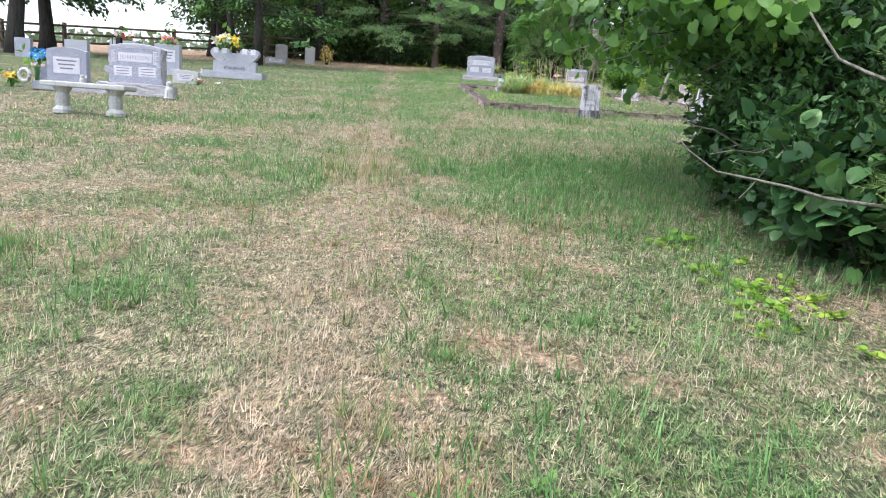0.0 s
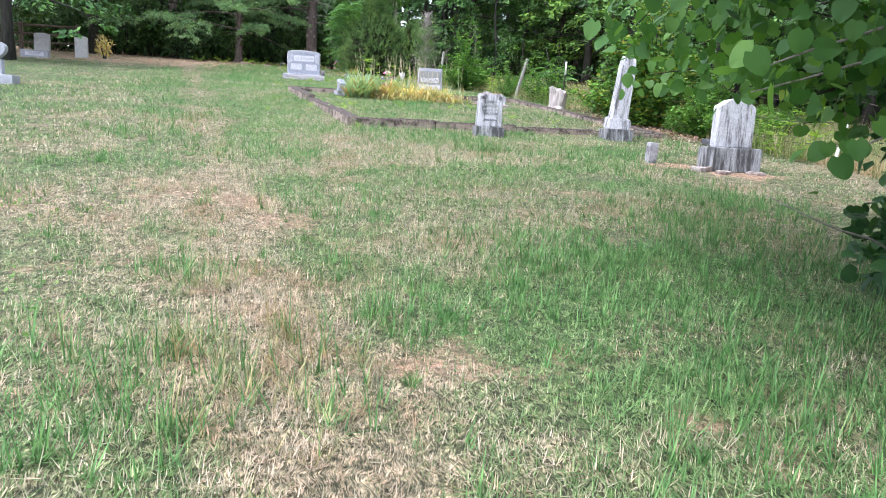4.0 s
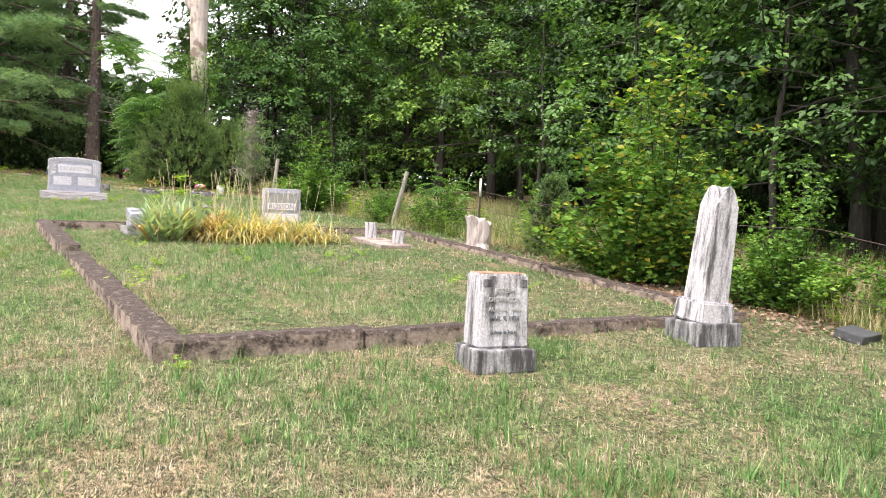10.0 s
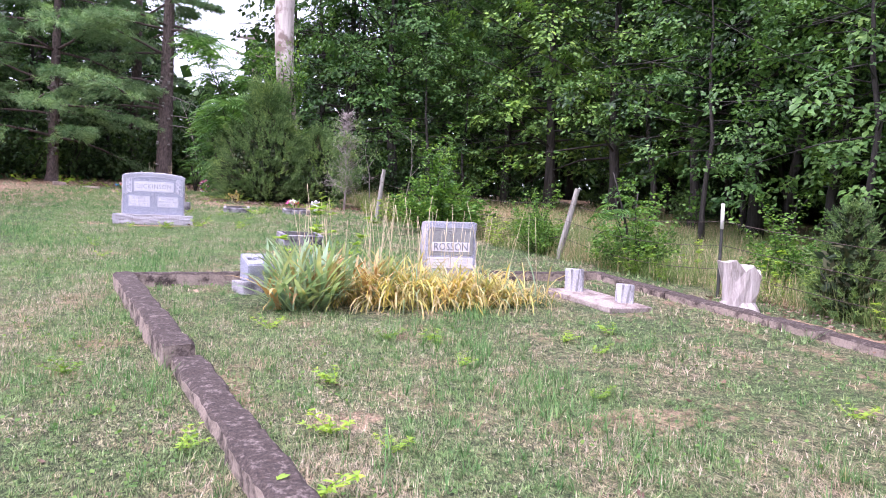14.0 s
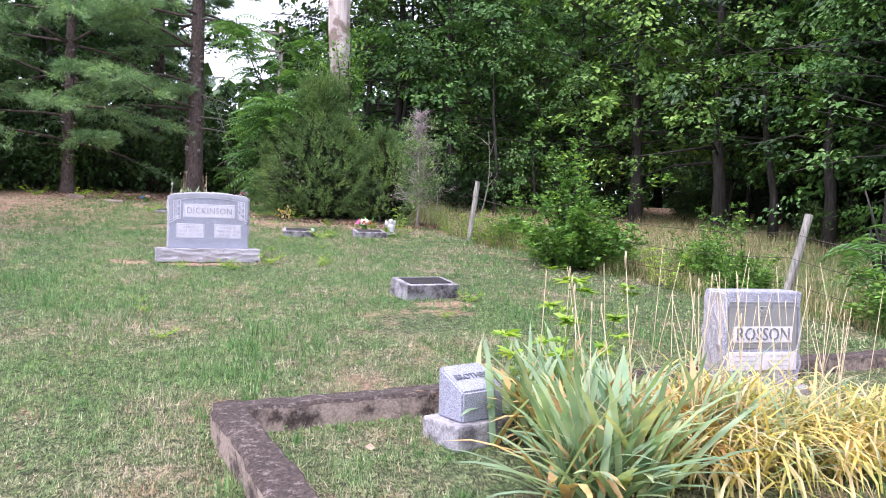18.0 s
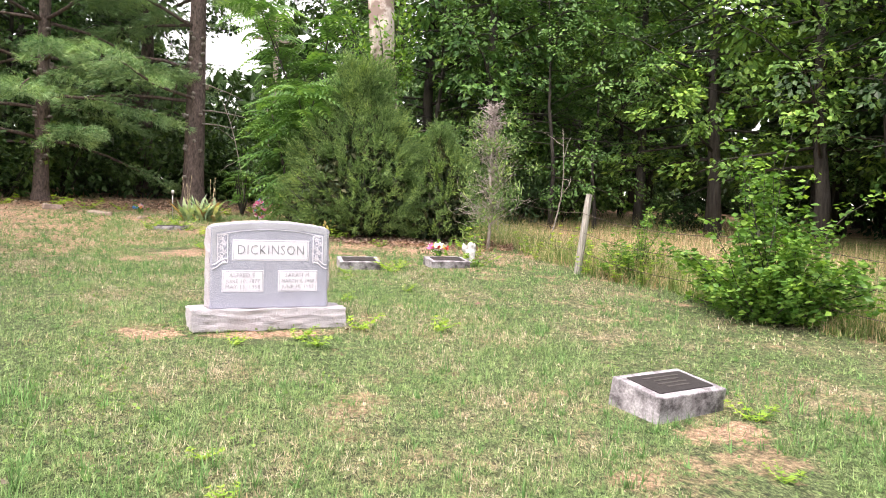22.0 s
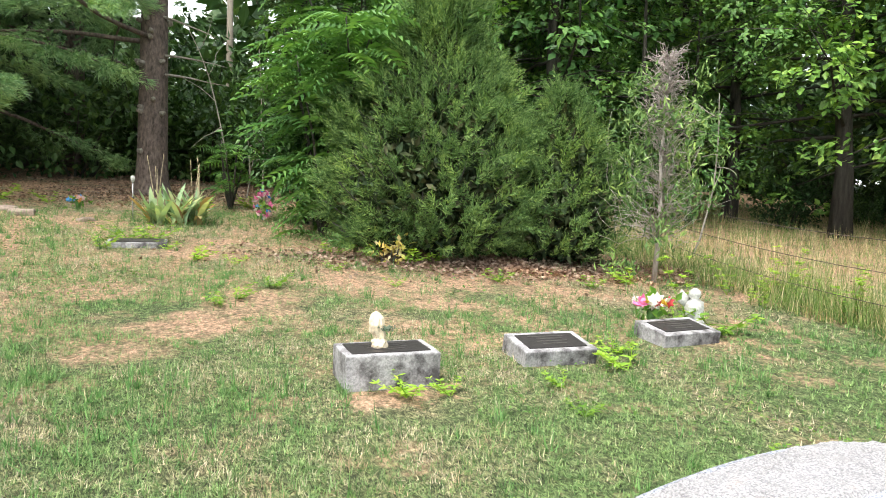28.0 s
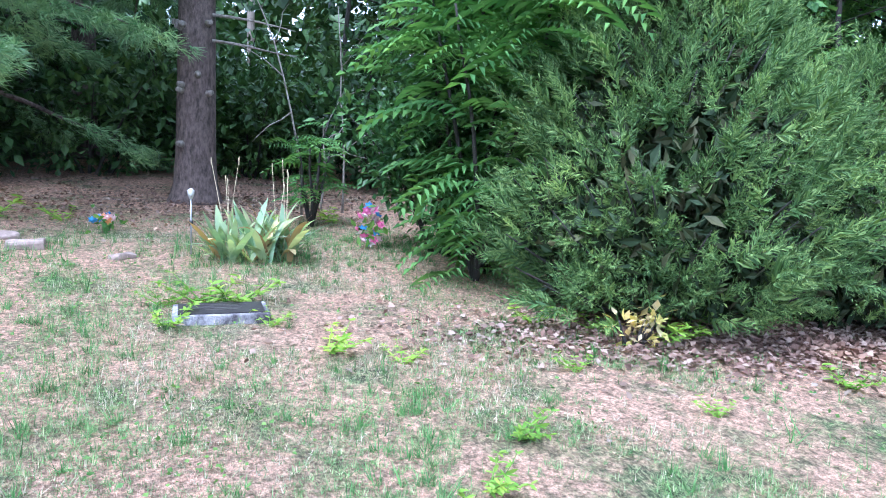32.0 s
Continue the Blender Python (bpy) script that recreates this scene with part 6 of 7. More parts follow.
def iris(label, x, y, w, d, n, h, seed, stalks=6, dry=0.25, wide=0.036):
    rng = np.random.default_rng(seed)
    t = thing("iris_clump", label, "plant", on_ground(x, y, 0, 0.02), "iris clumps")
    k = max(4, n // 9)
    roots = np.stack([rng.uniform(-w / 2, w / 2, k), rng.uniform(-d / 2, d / 2, k), np.zeros(k)], 1)
    for which, mat, count, cv, ln in (("leaf_fan", M_IRIS, n, 0.42, h), ("dry_leaf_fan", M_DRYIRIS, int(n * dry), 0.7, h * 0.9)):
        idx = rng.integers(0, k, count)
        pos = roots[idx] + rng.standard_normal((count, 3)) * [0.035, 0.035, 0]
        a = rng.random(k)[idx] * 3.14 + np.where(rng.random(count) < 0.5, 0, 3.14) + rng.normal(0, 0.3, count)
        dirs = np.stack([np.cos(a), np.sin(a), np.zeros(count)], 1)
        part(which, blade_fan(which, pos, dirs, ln * rng.uniform(0.5, 1.1, count), wide, cv, rng, 6, 30, 87), mat, t)
    for i in range(stalks):
        p = roots[rng.integers(0, k)]
        e = p + np.array([rng.normal(0, 0.1), rng.normal(0, 0.1), h * rng.uniform(1.15, 1.6)])
        part("flower_stalk", tubes_mesh("flower_stalk", [([p, (p + e) / 2 + [0.01, 0, 0], e], [0.0035, 0.003, 0.002], 5), ([e - [0, 0, 0.05], e, e + [0, 0, 0.03]], [0.003, 0.006, 0.002], 5)]), M_STALK, t)
    return t


iris("large clump of grey-green iris leaves with brown tips", 2.55, 13.4, 0.5, 0.36, 190, 0.74, 101, 3, 0.22, 0.04)
iris("clump of iris leaves with brown tips beside a marker", 2.6, 14.3, 0.7, 0.6, 150, 0.62, 102, 3, 0.5)
iris("clump of iris leaves with brown tips", 3.05, 13.95, 0.9, 0.7, 180, 0.64, 103, 7, 0.9)
iris("clump of pale green iris leaves with dried stalks", 0.22, 31.0, 0.8, 0.4, 110, 0.62, 104, 9, 0.2, 0.075)


def daylily(x, y, w, d, n, h, seed):
    rng = np.random.default_rng(seed)
    t = thing("daylily_clump", "sprawling clump of yellowed dying daylily leaves", "plant", on_ground(x, y, 0, 0.02), "daylily clumps")
    pos = np.stack([rng.normal(0, w / 3.2, n), rng.normal(0, d / 3.2, n), np.zeros(n)], 1)
    a = rng.random(n) * 6.28
    dirs = np.stack([np.cos(a), np.sin(a), np.zeros(n)], 1)
    part("leaf_mound", blade_fan("leaf_mound", pos, dirs, h * rng.uniform(0.6, 1.3, n), 0.014, 1.5, rng, 6, 22, 74), M_DAYLILY, t)
    m = n // 6
    part("green_leaf_mound", blade_fan("green_leaf_mound", pos[:m], dirs[:m][:, [1, 0, 2]], h * rng.uniform(0.6, 1.2, m), 0.013, 1.0, rng, 6, 30, 80), M_IRIS, t)
    for i in range(16):
        p = pos[i]
        e = p + np.array([rng.normal(0, 0.12), rng.normal(0, 0.12), h * rng.uniform(1.2, 1.9)])
        part("seed_stalk", tubes_mesh("seed_stalk", [([p, (p + e) / 2, e], [0.003, 0.0025, 0.002], 4)]), M_STALK, t)


daylily(3.55, 13.65, 1.0, 0.5, 800, 0.58, 111)
daylily(4.3, 13.65, 1.1, 0.5, 900, 0.56, 112)
daylily(3.75, 14.15, 1.2, 0.4, 450, 0.6, 113)


def weed(label, h, n, seed, leaf=0.09, shape=(LONG, LONG_F), mat=None, w=0.16):
    rng = np.random.default_rng(seed)
    t = thing("weed", label, "weed", pose(0, 0, 0), "weeds in the grass")
    items, pos, dirs = [], [], []
    for i in range(4):
        a = rng.random() * 6.28
        e = np.array([math.cos(a) * w, math.sin(a) * w, h * rng.uniform(0.5, 1)])
        line = limb_line(rng, (0, 0, -0.02), e, np.linalg.norm(e), 4, 0, 0.1)
        items.append((line, np.linspace(0.004, 0.0015, 5), 4))
        for k in range(n // 4):
            q = line[rng.integers(1, 5)]
            b = rng.random() * 6.28
            pos.append(q)
            dirs.append([math.cos(b), math.sin(b), rng.uniform(-0.1, 0.5)])
    part("branching_stem", tubes_mesh("branching_stem", items), mat or M_WEED, t)
    pos, dirs = np.array(pos), np.array(dirs)
    part("foliage", scatter("foliage", shape[0], shape[1], pos, dirs, rng.standard_normal((len(pos), 3)) * 0.3 + [0, 0, 1], leaf * rng.uniform(0.6, 1.3, len(pos)), np.full(len(pos), 1.0 if shape[0] is HEART else 1.45)), mat or M_WEED, t)
    return t


WEED = weed("small bright green weed with toothed leaves", 0.15, 110, 121, 0.048)
put(WEED, 0.9, 20.45)
rw = random.Random(8)
for x, y, s in ((0.35, 20.3, 0.8), (1.5, 20.75, 1.3), (2.2, 20.6, 1.3), (1.05, 20.2, 1.1), (1.6, 22.0, 0.9), (3.55, 18.0, 1.1), (2.5, 22.6, 0.8), (3.0, 17.2, 0.7),
                (1.0, 23.95, 1.3), (1.25, 23.9, 0.9), (2.75, 24.05, 1.6), (2.05, 23.85, 0.9), (2.9, 24.4, 1.1), (4.35, 24.7, 1.8), (4.2, 25.1, 1.5), (1.9, 23.4, 0.8),
                (-0.78, 29.05, 1.3), (-0.1, 28.9, 1.0), (-0.45, 29.5, 2.0), (-0.2, 29.55, 1.7), (-0.75, 29.5, 1.2), (0.15, 28.3, 1.5), (0.55, 28.0, 1.0), (0.75, 26.9, 1.1), (0.35, 26.5, 1.1), (0.2, 26.3, 0.9),
                (1.6, 27.6, 0.9), (2.3, 28.3, 1.2), (2.0, 26.8, 0.8), (3.3, 26.9, 1.3), (4.9, 26.6, 1.7), (4.3, 26.5, 1.2),
                (3.1, 12.2, 0.8), (3.5, 12.0, 1.0), (3.45, 11.4, 0.7), (4.6, 12.0, 0.8), (4.7, 11.6, 0.7), (5.2, 12.2, 0.9), (5.6, 10.0, 0.9), (4.1, 10.6, 0.7), (2.5, 11.1, 0.9), (2.35, 10.3, 1.0), (2.15, 9.6, 1.1), (2.6, 10.0, 0.7), (2.2, 12.6, 0.9), (6.4, 9.6, 0.8), (1.6, 10.2, 0.8), (0.9, 11.5, 0.9),
                (2.3, 14.75, 1.0), (2.6, 7.0, 0.7), (1.0, 9.0, 0.6), (0.4, 16.6, 0.7), (0.1, 18.1, 0.6), (0.2, 17.6, 0.6)):
    clone(WEED, x, y, rw.uniform(0, 360), s)
TALL = weed("tall bright green weed growing among the irises", 0.75, 300, 124, 0.075, w=0.3)
put(TALL, 2.8, 14.5, 0, 1.3)
clone(TALL, 3.1, 14.7, 80, 1.15)
clone(TALL, 8.9, 6.2, 40, 1.0, "tall green weed along the fence")
clone(TALL, 9.2, 5.6, 140, 1.2, "tall green weed along the fence")
clone(TALL, 5.9, 23.2, 10, 0.8, "tall green weed along the fence")
clone(TALL, 4.6, 25.4, 200, 0.8, "tall green weed beside a low marker")
FENCE_LINE = ((9.2, 3.0), (8.95, 6.0), (8.75, 8.0), (8.35, 12.5), (7.75, 15.0), (7.25, 17.3), (6.65, 19.6), (6.2, 21.6), (5.75, 24.0), (5.9, 26.0))
for i in range(92):
    u = rw.uniform(0, len(FENCE_LINE) - 1.001)
    (ax, ay), (bx, by) = FENCE_LINE[int(u)], FENCE_LINE[int(u) + 1]
    x, y = ax + (bx - ax) * (u % 1) + rw.uniform(-0.15, 1.1), ay + (by - ay) * (u % 1)
    clone(TALL, x, y, rw.uniform(0, 360), rw.uniform(0.3, 0.85), "leafy green weed among grass along the fence")
YWEED = weed("yellow-green weed with rounded leaves in the grass", 0.1, 14, 122, 0.058, (HEART, HEART_F), None, 0.14)
put(YWEED, 4.9, -2.9)
for i in range(30):
    u = rw.random()
    clone(YWEED, 4.8 + 0.45 * u + rw.uniform(-0.25, 0.3), -2.9 - 1.8 * u + rw.uniform(-0.35, 0.35), rw.uniform(0, 360), rw.uniform(0.4, 0.85))
AUT = shrub("small plant with yellow and green leaves in dead leaves", 0.5, 0.4, 0.4, 90, 0.09, 123, M_DAYLILY, "plant", stems=5, lumps=4)
put(AUT, 2.35, 27.95)
clone(WEED, 2.55, 27.95, 30, 2.0, "leafy green plant in dead leaves")
for x, y, s in ((1.9, 28.6, 1.4), (2.9, 28.0, 1.3), (-2.4, 33.3, 2.6), (-3.2, 33.8, 2.6), (-1.6, 33.2, 1.6), (1.6, 33.0, 2.0), (0.9, 32.8, 1.6), (-4.3, 34.0, 2.4), (-5.6, 34.3, 2.2)):
    clone(WEED, x, y, rw.uniform(0, 360), s, "leafy green plant at the woodland edge")


# ---- older part of the cemetery, across the lawn ----
def bench():
    t = thing("stone_bench", "pale concrete garden bench on two baluster legs", "bench", on_ground(-2.5, 1.26, 6, 0.01))
    part("seat", roughen(box(-0.6, 0.6, -0.18, 0.18, 0.36, 0.43, 0.02, 3), 0.003, 6, 2), M_WHITE, t)
    for sx in (-1, 1):
        v, f = tube([(sx * 0.38, 0, 0), (sx * 0.38, 0, 0.05), (sx * 0.38, 0, 0.1), (sx * 0.38, 0, 0.2), (sx * 0.38, 0, 0.28), (sx * 0.38, 0, 0.36)], [0.13, 0.13, 0.085, 0.1, 0.08, 0.13], 12)
        me = bpy.data.meshes.new("leg")
        me.from_pydata(v.tolist(), [], f)
        part("leg", me, M_WHITE, t)


bench()

double_monument(-3.87, 4.6, 5, 1.0, 1.36, 0.66, 0.2, "JOHNSON", (("", "", ""), ("", "", "")), "dark grey granite double headstone on rock-faced base", M_GRANITE, 0.11, 0.2, 0.42, 0.06)


def plain_stone(x, y, rz, w, h, d, bw, bh, label, mat, rise=0.04, panels=1, base_mat=None):
    t = thing("headstone", label, "headstone", on_ground(x, y, rz, 0.03), "headstones of the older row")
    z0 = 0.0
    if bw:
        part("base", roughen(box(-bw / 2, bw / 2, -d * 0.9, d * 0.9, 0, bh + 0.03, 0.012), 0.006, 9, 3, x), base_mat or M_GRANITE_PALE, t)
        z0 = bh + 0.03
    die = part("die", arched_slab(w, d, z0, z0 + h, rise, 12, 0.01), mat, t)
    if panels:
        part("inscribed_panel", box(-w * 0.33, w * 0.33, -d / 2 - 0.004, -d / 2 + 0.003, z0 + h * 0.28, z0 + h * 0.78, 0.002, 1), M_PANEL, die)
        for k in range(3):
            part("lettering_bar", box(-w * (0.25 - 0.04 * k), w * (0.25 - 0.04 * k), -d / 2 - 0.006, -d / 2, z0 + h * (0.66 - 0.12 * k), z0 + h * (0.70 - 0.12 * k)), M_INK, die)
    return t


plain_stone(-5.27, 4.57, 14, 0.72, 0.6, 0.2, 1.2, 0.13, "pale grey granite headstone with open-book panel on broad base", M_GRANITE, 0.06)
plain_stone(-8.29, 10.94, 8, 0.72, 0.72, 0.2, 0.95, 0.15, "grey granite headstone with flowers on top", M_GRANITE_PALE, 0.0)
plain_stone(-7.24, 11.45, 8, 0.72, 0.68, 0.2, 0.95, 0.15, "grey granite headstone with a pink and yellow flower saddle", M_GRANITE_PALE, 0.0)
plain_stone(-5.07, 8.56, 8, 0.62, 0.3, 0.2, 0, 0, "low white marble headstone", M_WHITE, 0.03)
plain_stone(-12.0, 31.6, 6, 0.66, 0.85, 0.18, 0, 0, "old pale headstone with curved top near the trees", M_WHITE, 0.06, 0)
plain_stone(-9.1, 28.3, 6, 0.5, 0.85, 0.16, 0, 0, "old pale headstone beside tall grass near the trees", M_WHITE, 0.06, 0)
plain_stone(-10.0, 26.0, 6, 1.0, 0.3, 0.2, 0, 0, "low grey double headstone near the trees", M_GRANITE_PALE, 0.0)
plain_stone(-11.9, 13.9, 8, 0.75, 0.78, 0.2, 0, 0, "tall grey granite headstone in the back row", M_GRANITE_PALE, 0.0, 0)
plain_stone(-16.0, 16.5, 8, 0.6, 0.7, 0.2, 0, 0, "grey headstone in the back row", M_GRANITE, 0.0, 0)
plain_stone(-12.3, 18.0, 8, 0.7, 0.6, 0.2, 0, 0, "grey headstone in the back row", M_GRANITE, 0.0, 0)
plain_stone(-10.1, 14.4, 8, 0.6, 0.4, 0.2, 0.7, 0.1, "low grey headstone in the back row", M_GRANITE, 0.0, 0)
plain_stone(-6.21, 5.13, 14, 0.3, 0.42, 0.16, 0, 0, "small dark granite vase block", M_GRANITE, 0.0, 0)


def heart_monument():
    t = thing("headstone", "pale granite companion headstone with twin heart-shaped ends", "headstone", on_ground(-5.33, 11.75, 6, 0.03))
    part("base", roughen(box(-0.85, 0.85, -0.22, 0.22, 0, 0.2, 0.012), 0.006, 9, 4), M_GRANITE_PALE, t)
    part("centre_die", box(-0.3, 0.3, -0.09, 0.09, 0.2, 0.72, 0.012), M_GRANITE_PALE, t)
    letters("KNOWLES", 0.13, M_INK, t, 0, -0.102, 0.3, 0, 90, 0.003, "lettering")
    for sx in (-1, 1):
        bm = bmesh.new()
        n = 26
        prof = []
        for i in range(n):
            a = 2 * math.pi * i / n
            hx = 16 * math.sin(a) ** 3
            hz = 13 * math.cos(a) - 5 * math.cos(2 * a) - 2 * math.cos(3 * a) - math.cos(4 * a)
            prof.append((sx * 0.42 + hx * 0.0175, 0.66 + hz * 0.0165))
        f = bm.faces.new([bm.verts.new((x, -0.1, max(0.2, z))) for x, z in prof])
        r = bmesh.ops.extrude_face_region(bm, geom=[f])
        bmesh.ops.translate(bm, verts=[g for g in r["geom"] if isinstance(g, bmesh.types.BMVert)], vec=(0, 0.2, 0))
        bmesh.ops.recalc_face_normals(bm, faces=bm.faces)
        h = part("heart", bm, M_GRANITE_PALE, t)
        part("pedestal", box(sx * 0.42 - 0.2, sx * 0.42 + 0.2, -0.095, 0.095, 0.2, 0.5, 0.01), M_GRANITE_PALE, t)
        for k in (-1, 1):
            part("inscribed_panel", box(sx * 0.42 + k * 0.12 - 0.07, sx * 0.42 + k * 0.12 + 0.07, -0.106, -0.098, 0.7, 0.85, 0.003, 1), M_PANEL, h)


heart_monument()


def blossom(bm, c, r, rng):
    """One artificial flower head: a cupped ring of petals."""
    n = 6
    ax = Vector(rng.standard_normal(3) + [0, -0.4, 0.8]).normalized()
    q = ax.to_track_quat("Z", "Y").to_matrix()
    mid = bm.verts.new(Vector(c) + q @ Vector((0, 0, -r * 0.25)))
    ring = []
    for k in range(2 * n):
        a = math.pi * k / n
        rr = r * (1.0 if k % 2 else 0.62)
        ring.append(bm.verts.new(Vector(c) + q @ Vector((math.cos(a) * rr, math.sin(a) * rr, r * (0.25 if k % 2 else 0.1)))))
    for k in range(2 * n):
        bm.faces.new((mid, ring[k], ring[(k + 1) % (2 * n)]))
    tip = bm.verts.new(Vector(c) + q @ Vector((0, 0, r * 0.4)))
    inner = [bm.verts.new(Vector(c) + q @ Vector((math.cos(math.pi * k / 3) * r * 0.45, math.sin(math.pi * k / 3) * r * 0.45, r * 0.12))) for k in range(6)]
    for k in range(6):
        bm.faces.new((tip, inner[k], inner[(k + 1) % 6]))


PETALS = {}


def petal(col):
    if col not in PETALS:
        PETALS[col] = plain_mat("petal", col, 0.6, 0.12)
    return PETALS[col]


WHITEP, YELP, PINKP, REDP, BLUEP, PALEP, ORGP = (0.82, 0.8, 0.74), (0.75, 0.55, 0.06), (0.72, 0.16, 0.36), (0.55, 0.05, 0.07), (0.08, 0.32, 0.72), (0.78, 0.55, 0.58), (0.75, 0.33, 0.12)


def bouquet(label, m, size, cols, count, seed, height=0.0, flat=0.6, stem=True, ring=False):
    rng = np.random.default_rng(seed)
    t = thing("artificial_flowers", label, "flowers", m, "artificial flowers")
    for i in range(count):
        if ring:
            a = 2 * math.pi * i / count
            c = np.array([math.cos(a) * size * 0.5, rng.normal(0, 0.03), size + math.sin(a) * size * 0.95 + 0.05]) + rng.normal(0, 0.015, 3)
            r = size * 0.3
        else:
            d = rng.standard_normal(3)
            d /= np.linalg.norm(d)
            d[2] = abs(d[2]) * flat
            c = d * size * rng.uniform(0.6, 1.0) + np.array([0, 0, height])
            r = size * rng.uniform(0.3, 0.42)
        bm = bmesh.new()
        blossom(bm, c, r, rng)
        part("blossom", bm, petal(cols[i % len(cols)]), t)
    k = 26
    p = rng.standard_normal((k, 3)) * size * 0.45 + [0, 0, height if not ring else size]
    p[:, 2] = np.abs(p[:, 2])
    part("leaves", scatter("leaves", LEAF, LEAF_F, p, rng.standard_normal((k, 3)), unit(rng, k), np.full(k, size * 0.6)), M_LEAF2, t)
    if stem and height > 0.05:
        part("stem", tubes_mesh("stem", [([(0, 0, -0.01), (0, 0, height)], [0.03, 0.05], 8)]), M_LEAF, t)
    return t


def at(x, y, dz=0.0, rz=0.0):
    return on_ground(x, y, rz) @ Matrix.Translation((0, 0, dz))


bouquet("red and white artificial flowers on top of a headstone", at(-8.29, 10.94, 0.87), 0.26, (WHITEP, REDP, WHITEP, PALEP), 16, 201, 0.1)
bouquet("pink and yellow artificial flowers on top of a headstone", at(-7.24, 11.45, 0.83), 0.24, (PINKP, YELP, PINKP, PALEP), 16, 202, 0.09)
bouquet("white and yellow artificial flowers on a companion headstone", at(-5.62, 11.75, 0.86), 0.38, (WHITEP, WHITEP, YELP), 24, 203, 0.1)
bouquet("bright blue artificial flowers in a vase", at(-6.21, 4.97, 0.42), 0.26, (BLUEP, (0.15, 0.45, 0.8)), 16, 204, 0.14)
bouquet("yellow artificial flowers in the grass", at(-6.51, 4.6), 0.2, (YELP, (0.7, 0.42, 0.05)), 14, 205, 0.14)
bouquet("pink artificial flowers beside a white headstone", at(-4.61, 8.26), 0.13, (PINKP, PALEP, WHITEP), 10, 206, 0.08)
bouquet("small pale flowers lying in the grass", at(-4.27, 8.5), 0.09, (PALEP, WHITEP), 6, 207, 0.03)
bouquet("pink artificial flowers at a headstone", at(-7.0, 4.6), 0.16, (PINKP, PALEP), 9, 208, 0.3)
bouquet("tan artificial flowers beside a headstone", at(-5.85, 4.45), 0.11, (PALEP, WHITEP), 7, 209, 0.42)


def figurine(label, m, h, mat, seed, wings=False, name="figurine"):
    """A small weathered garden figure, one plain moulded mesh."""
    v, f = tube([(0, 0, 0), (0, 0, h * 0.08), (0, 0, h * 0.2), (0, 0, h * 0.45), (0.01, 0, h * 0.62), (0, 0, h * 0.7), (0, 0, h * 0.8), (0, 0, h * 0.92), (0, 0, h)], np.array([0.3, 0.3, 0.2, 0.26, 0.2, 0.1, 0.17, 0.15, 0.03]) * h, 12, 0.1, np.random.default_rng(seed))
    v, f = v.tolist(), list(f)
    if wings:
        for s in (-1, 1):
            o = len(v)
            v += [(s * 0.02 * h, 0.12 * h, 0.35 * h), (s * 0.38 * h, 0.2 * h, 0.6 * h), (s * 0.3 * h, 0.18 * h, 0.95 * h), (s * 0.02 * h, 0.14 * h, 0.7 * h)]
            v += [(a, b + 0.05 * h, c) for a, b, c in v[o:o + 4]]
            f += [(o, o + 1, o + 2, o + 3), (o + 7, o + 6, o + 5, o + 4), (o, o + 4, o + 5, o + 1), (o + 1, o + 5, o + 6, o + 2), (o + 2, o + 6, o + 7, o + 3), (o + 3, o + 7, o + 4, o)]
    me = bpy.data.meshes.new(name)
    me.from_pydata(v, [], f)
    me.polygons.foreach_set("use_smooth", np.ones(len(f), bool))
    me.materials.append(mat)
    ob = new(name, me)
    ob.matrix_world = m
    return tagged(ob, label, "figurine")


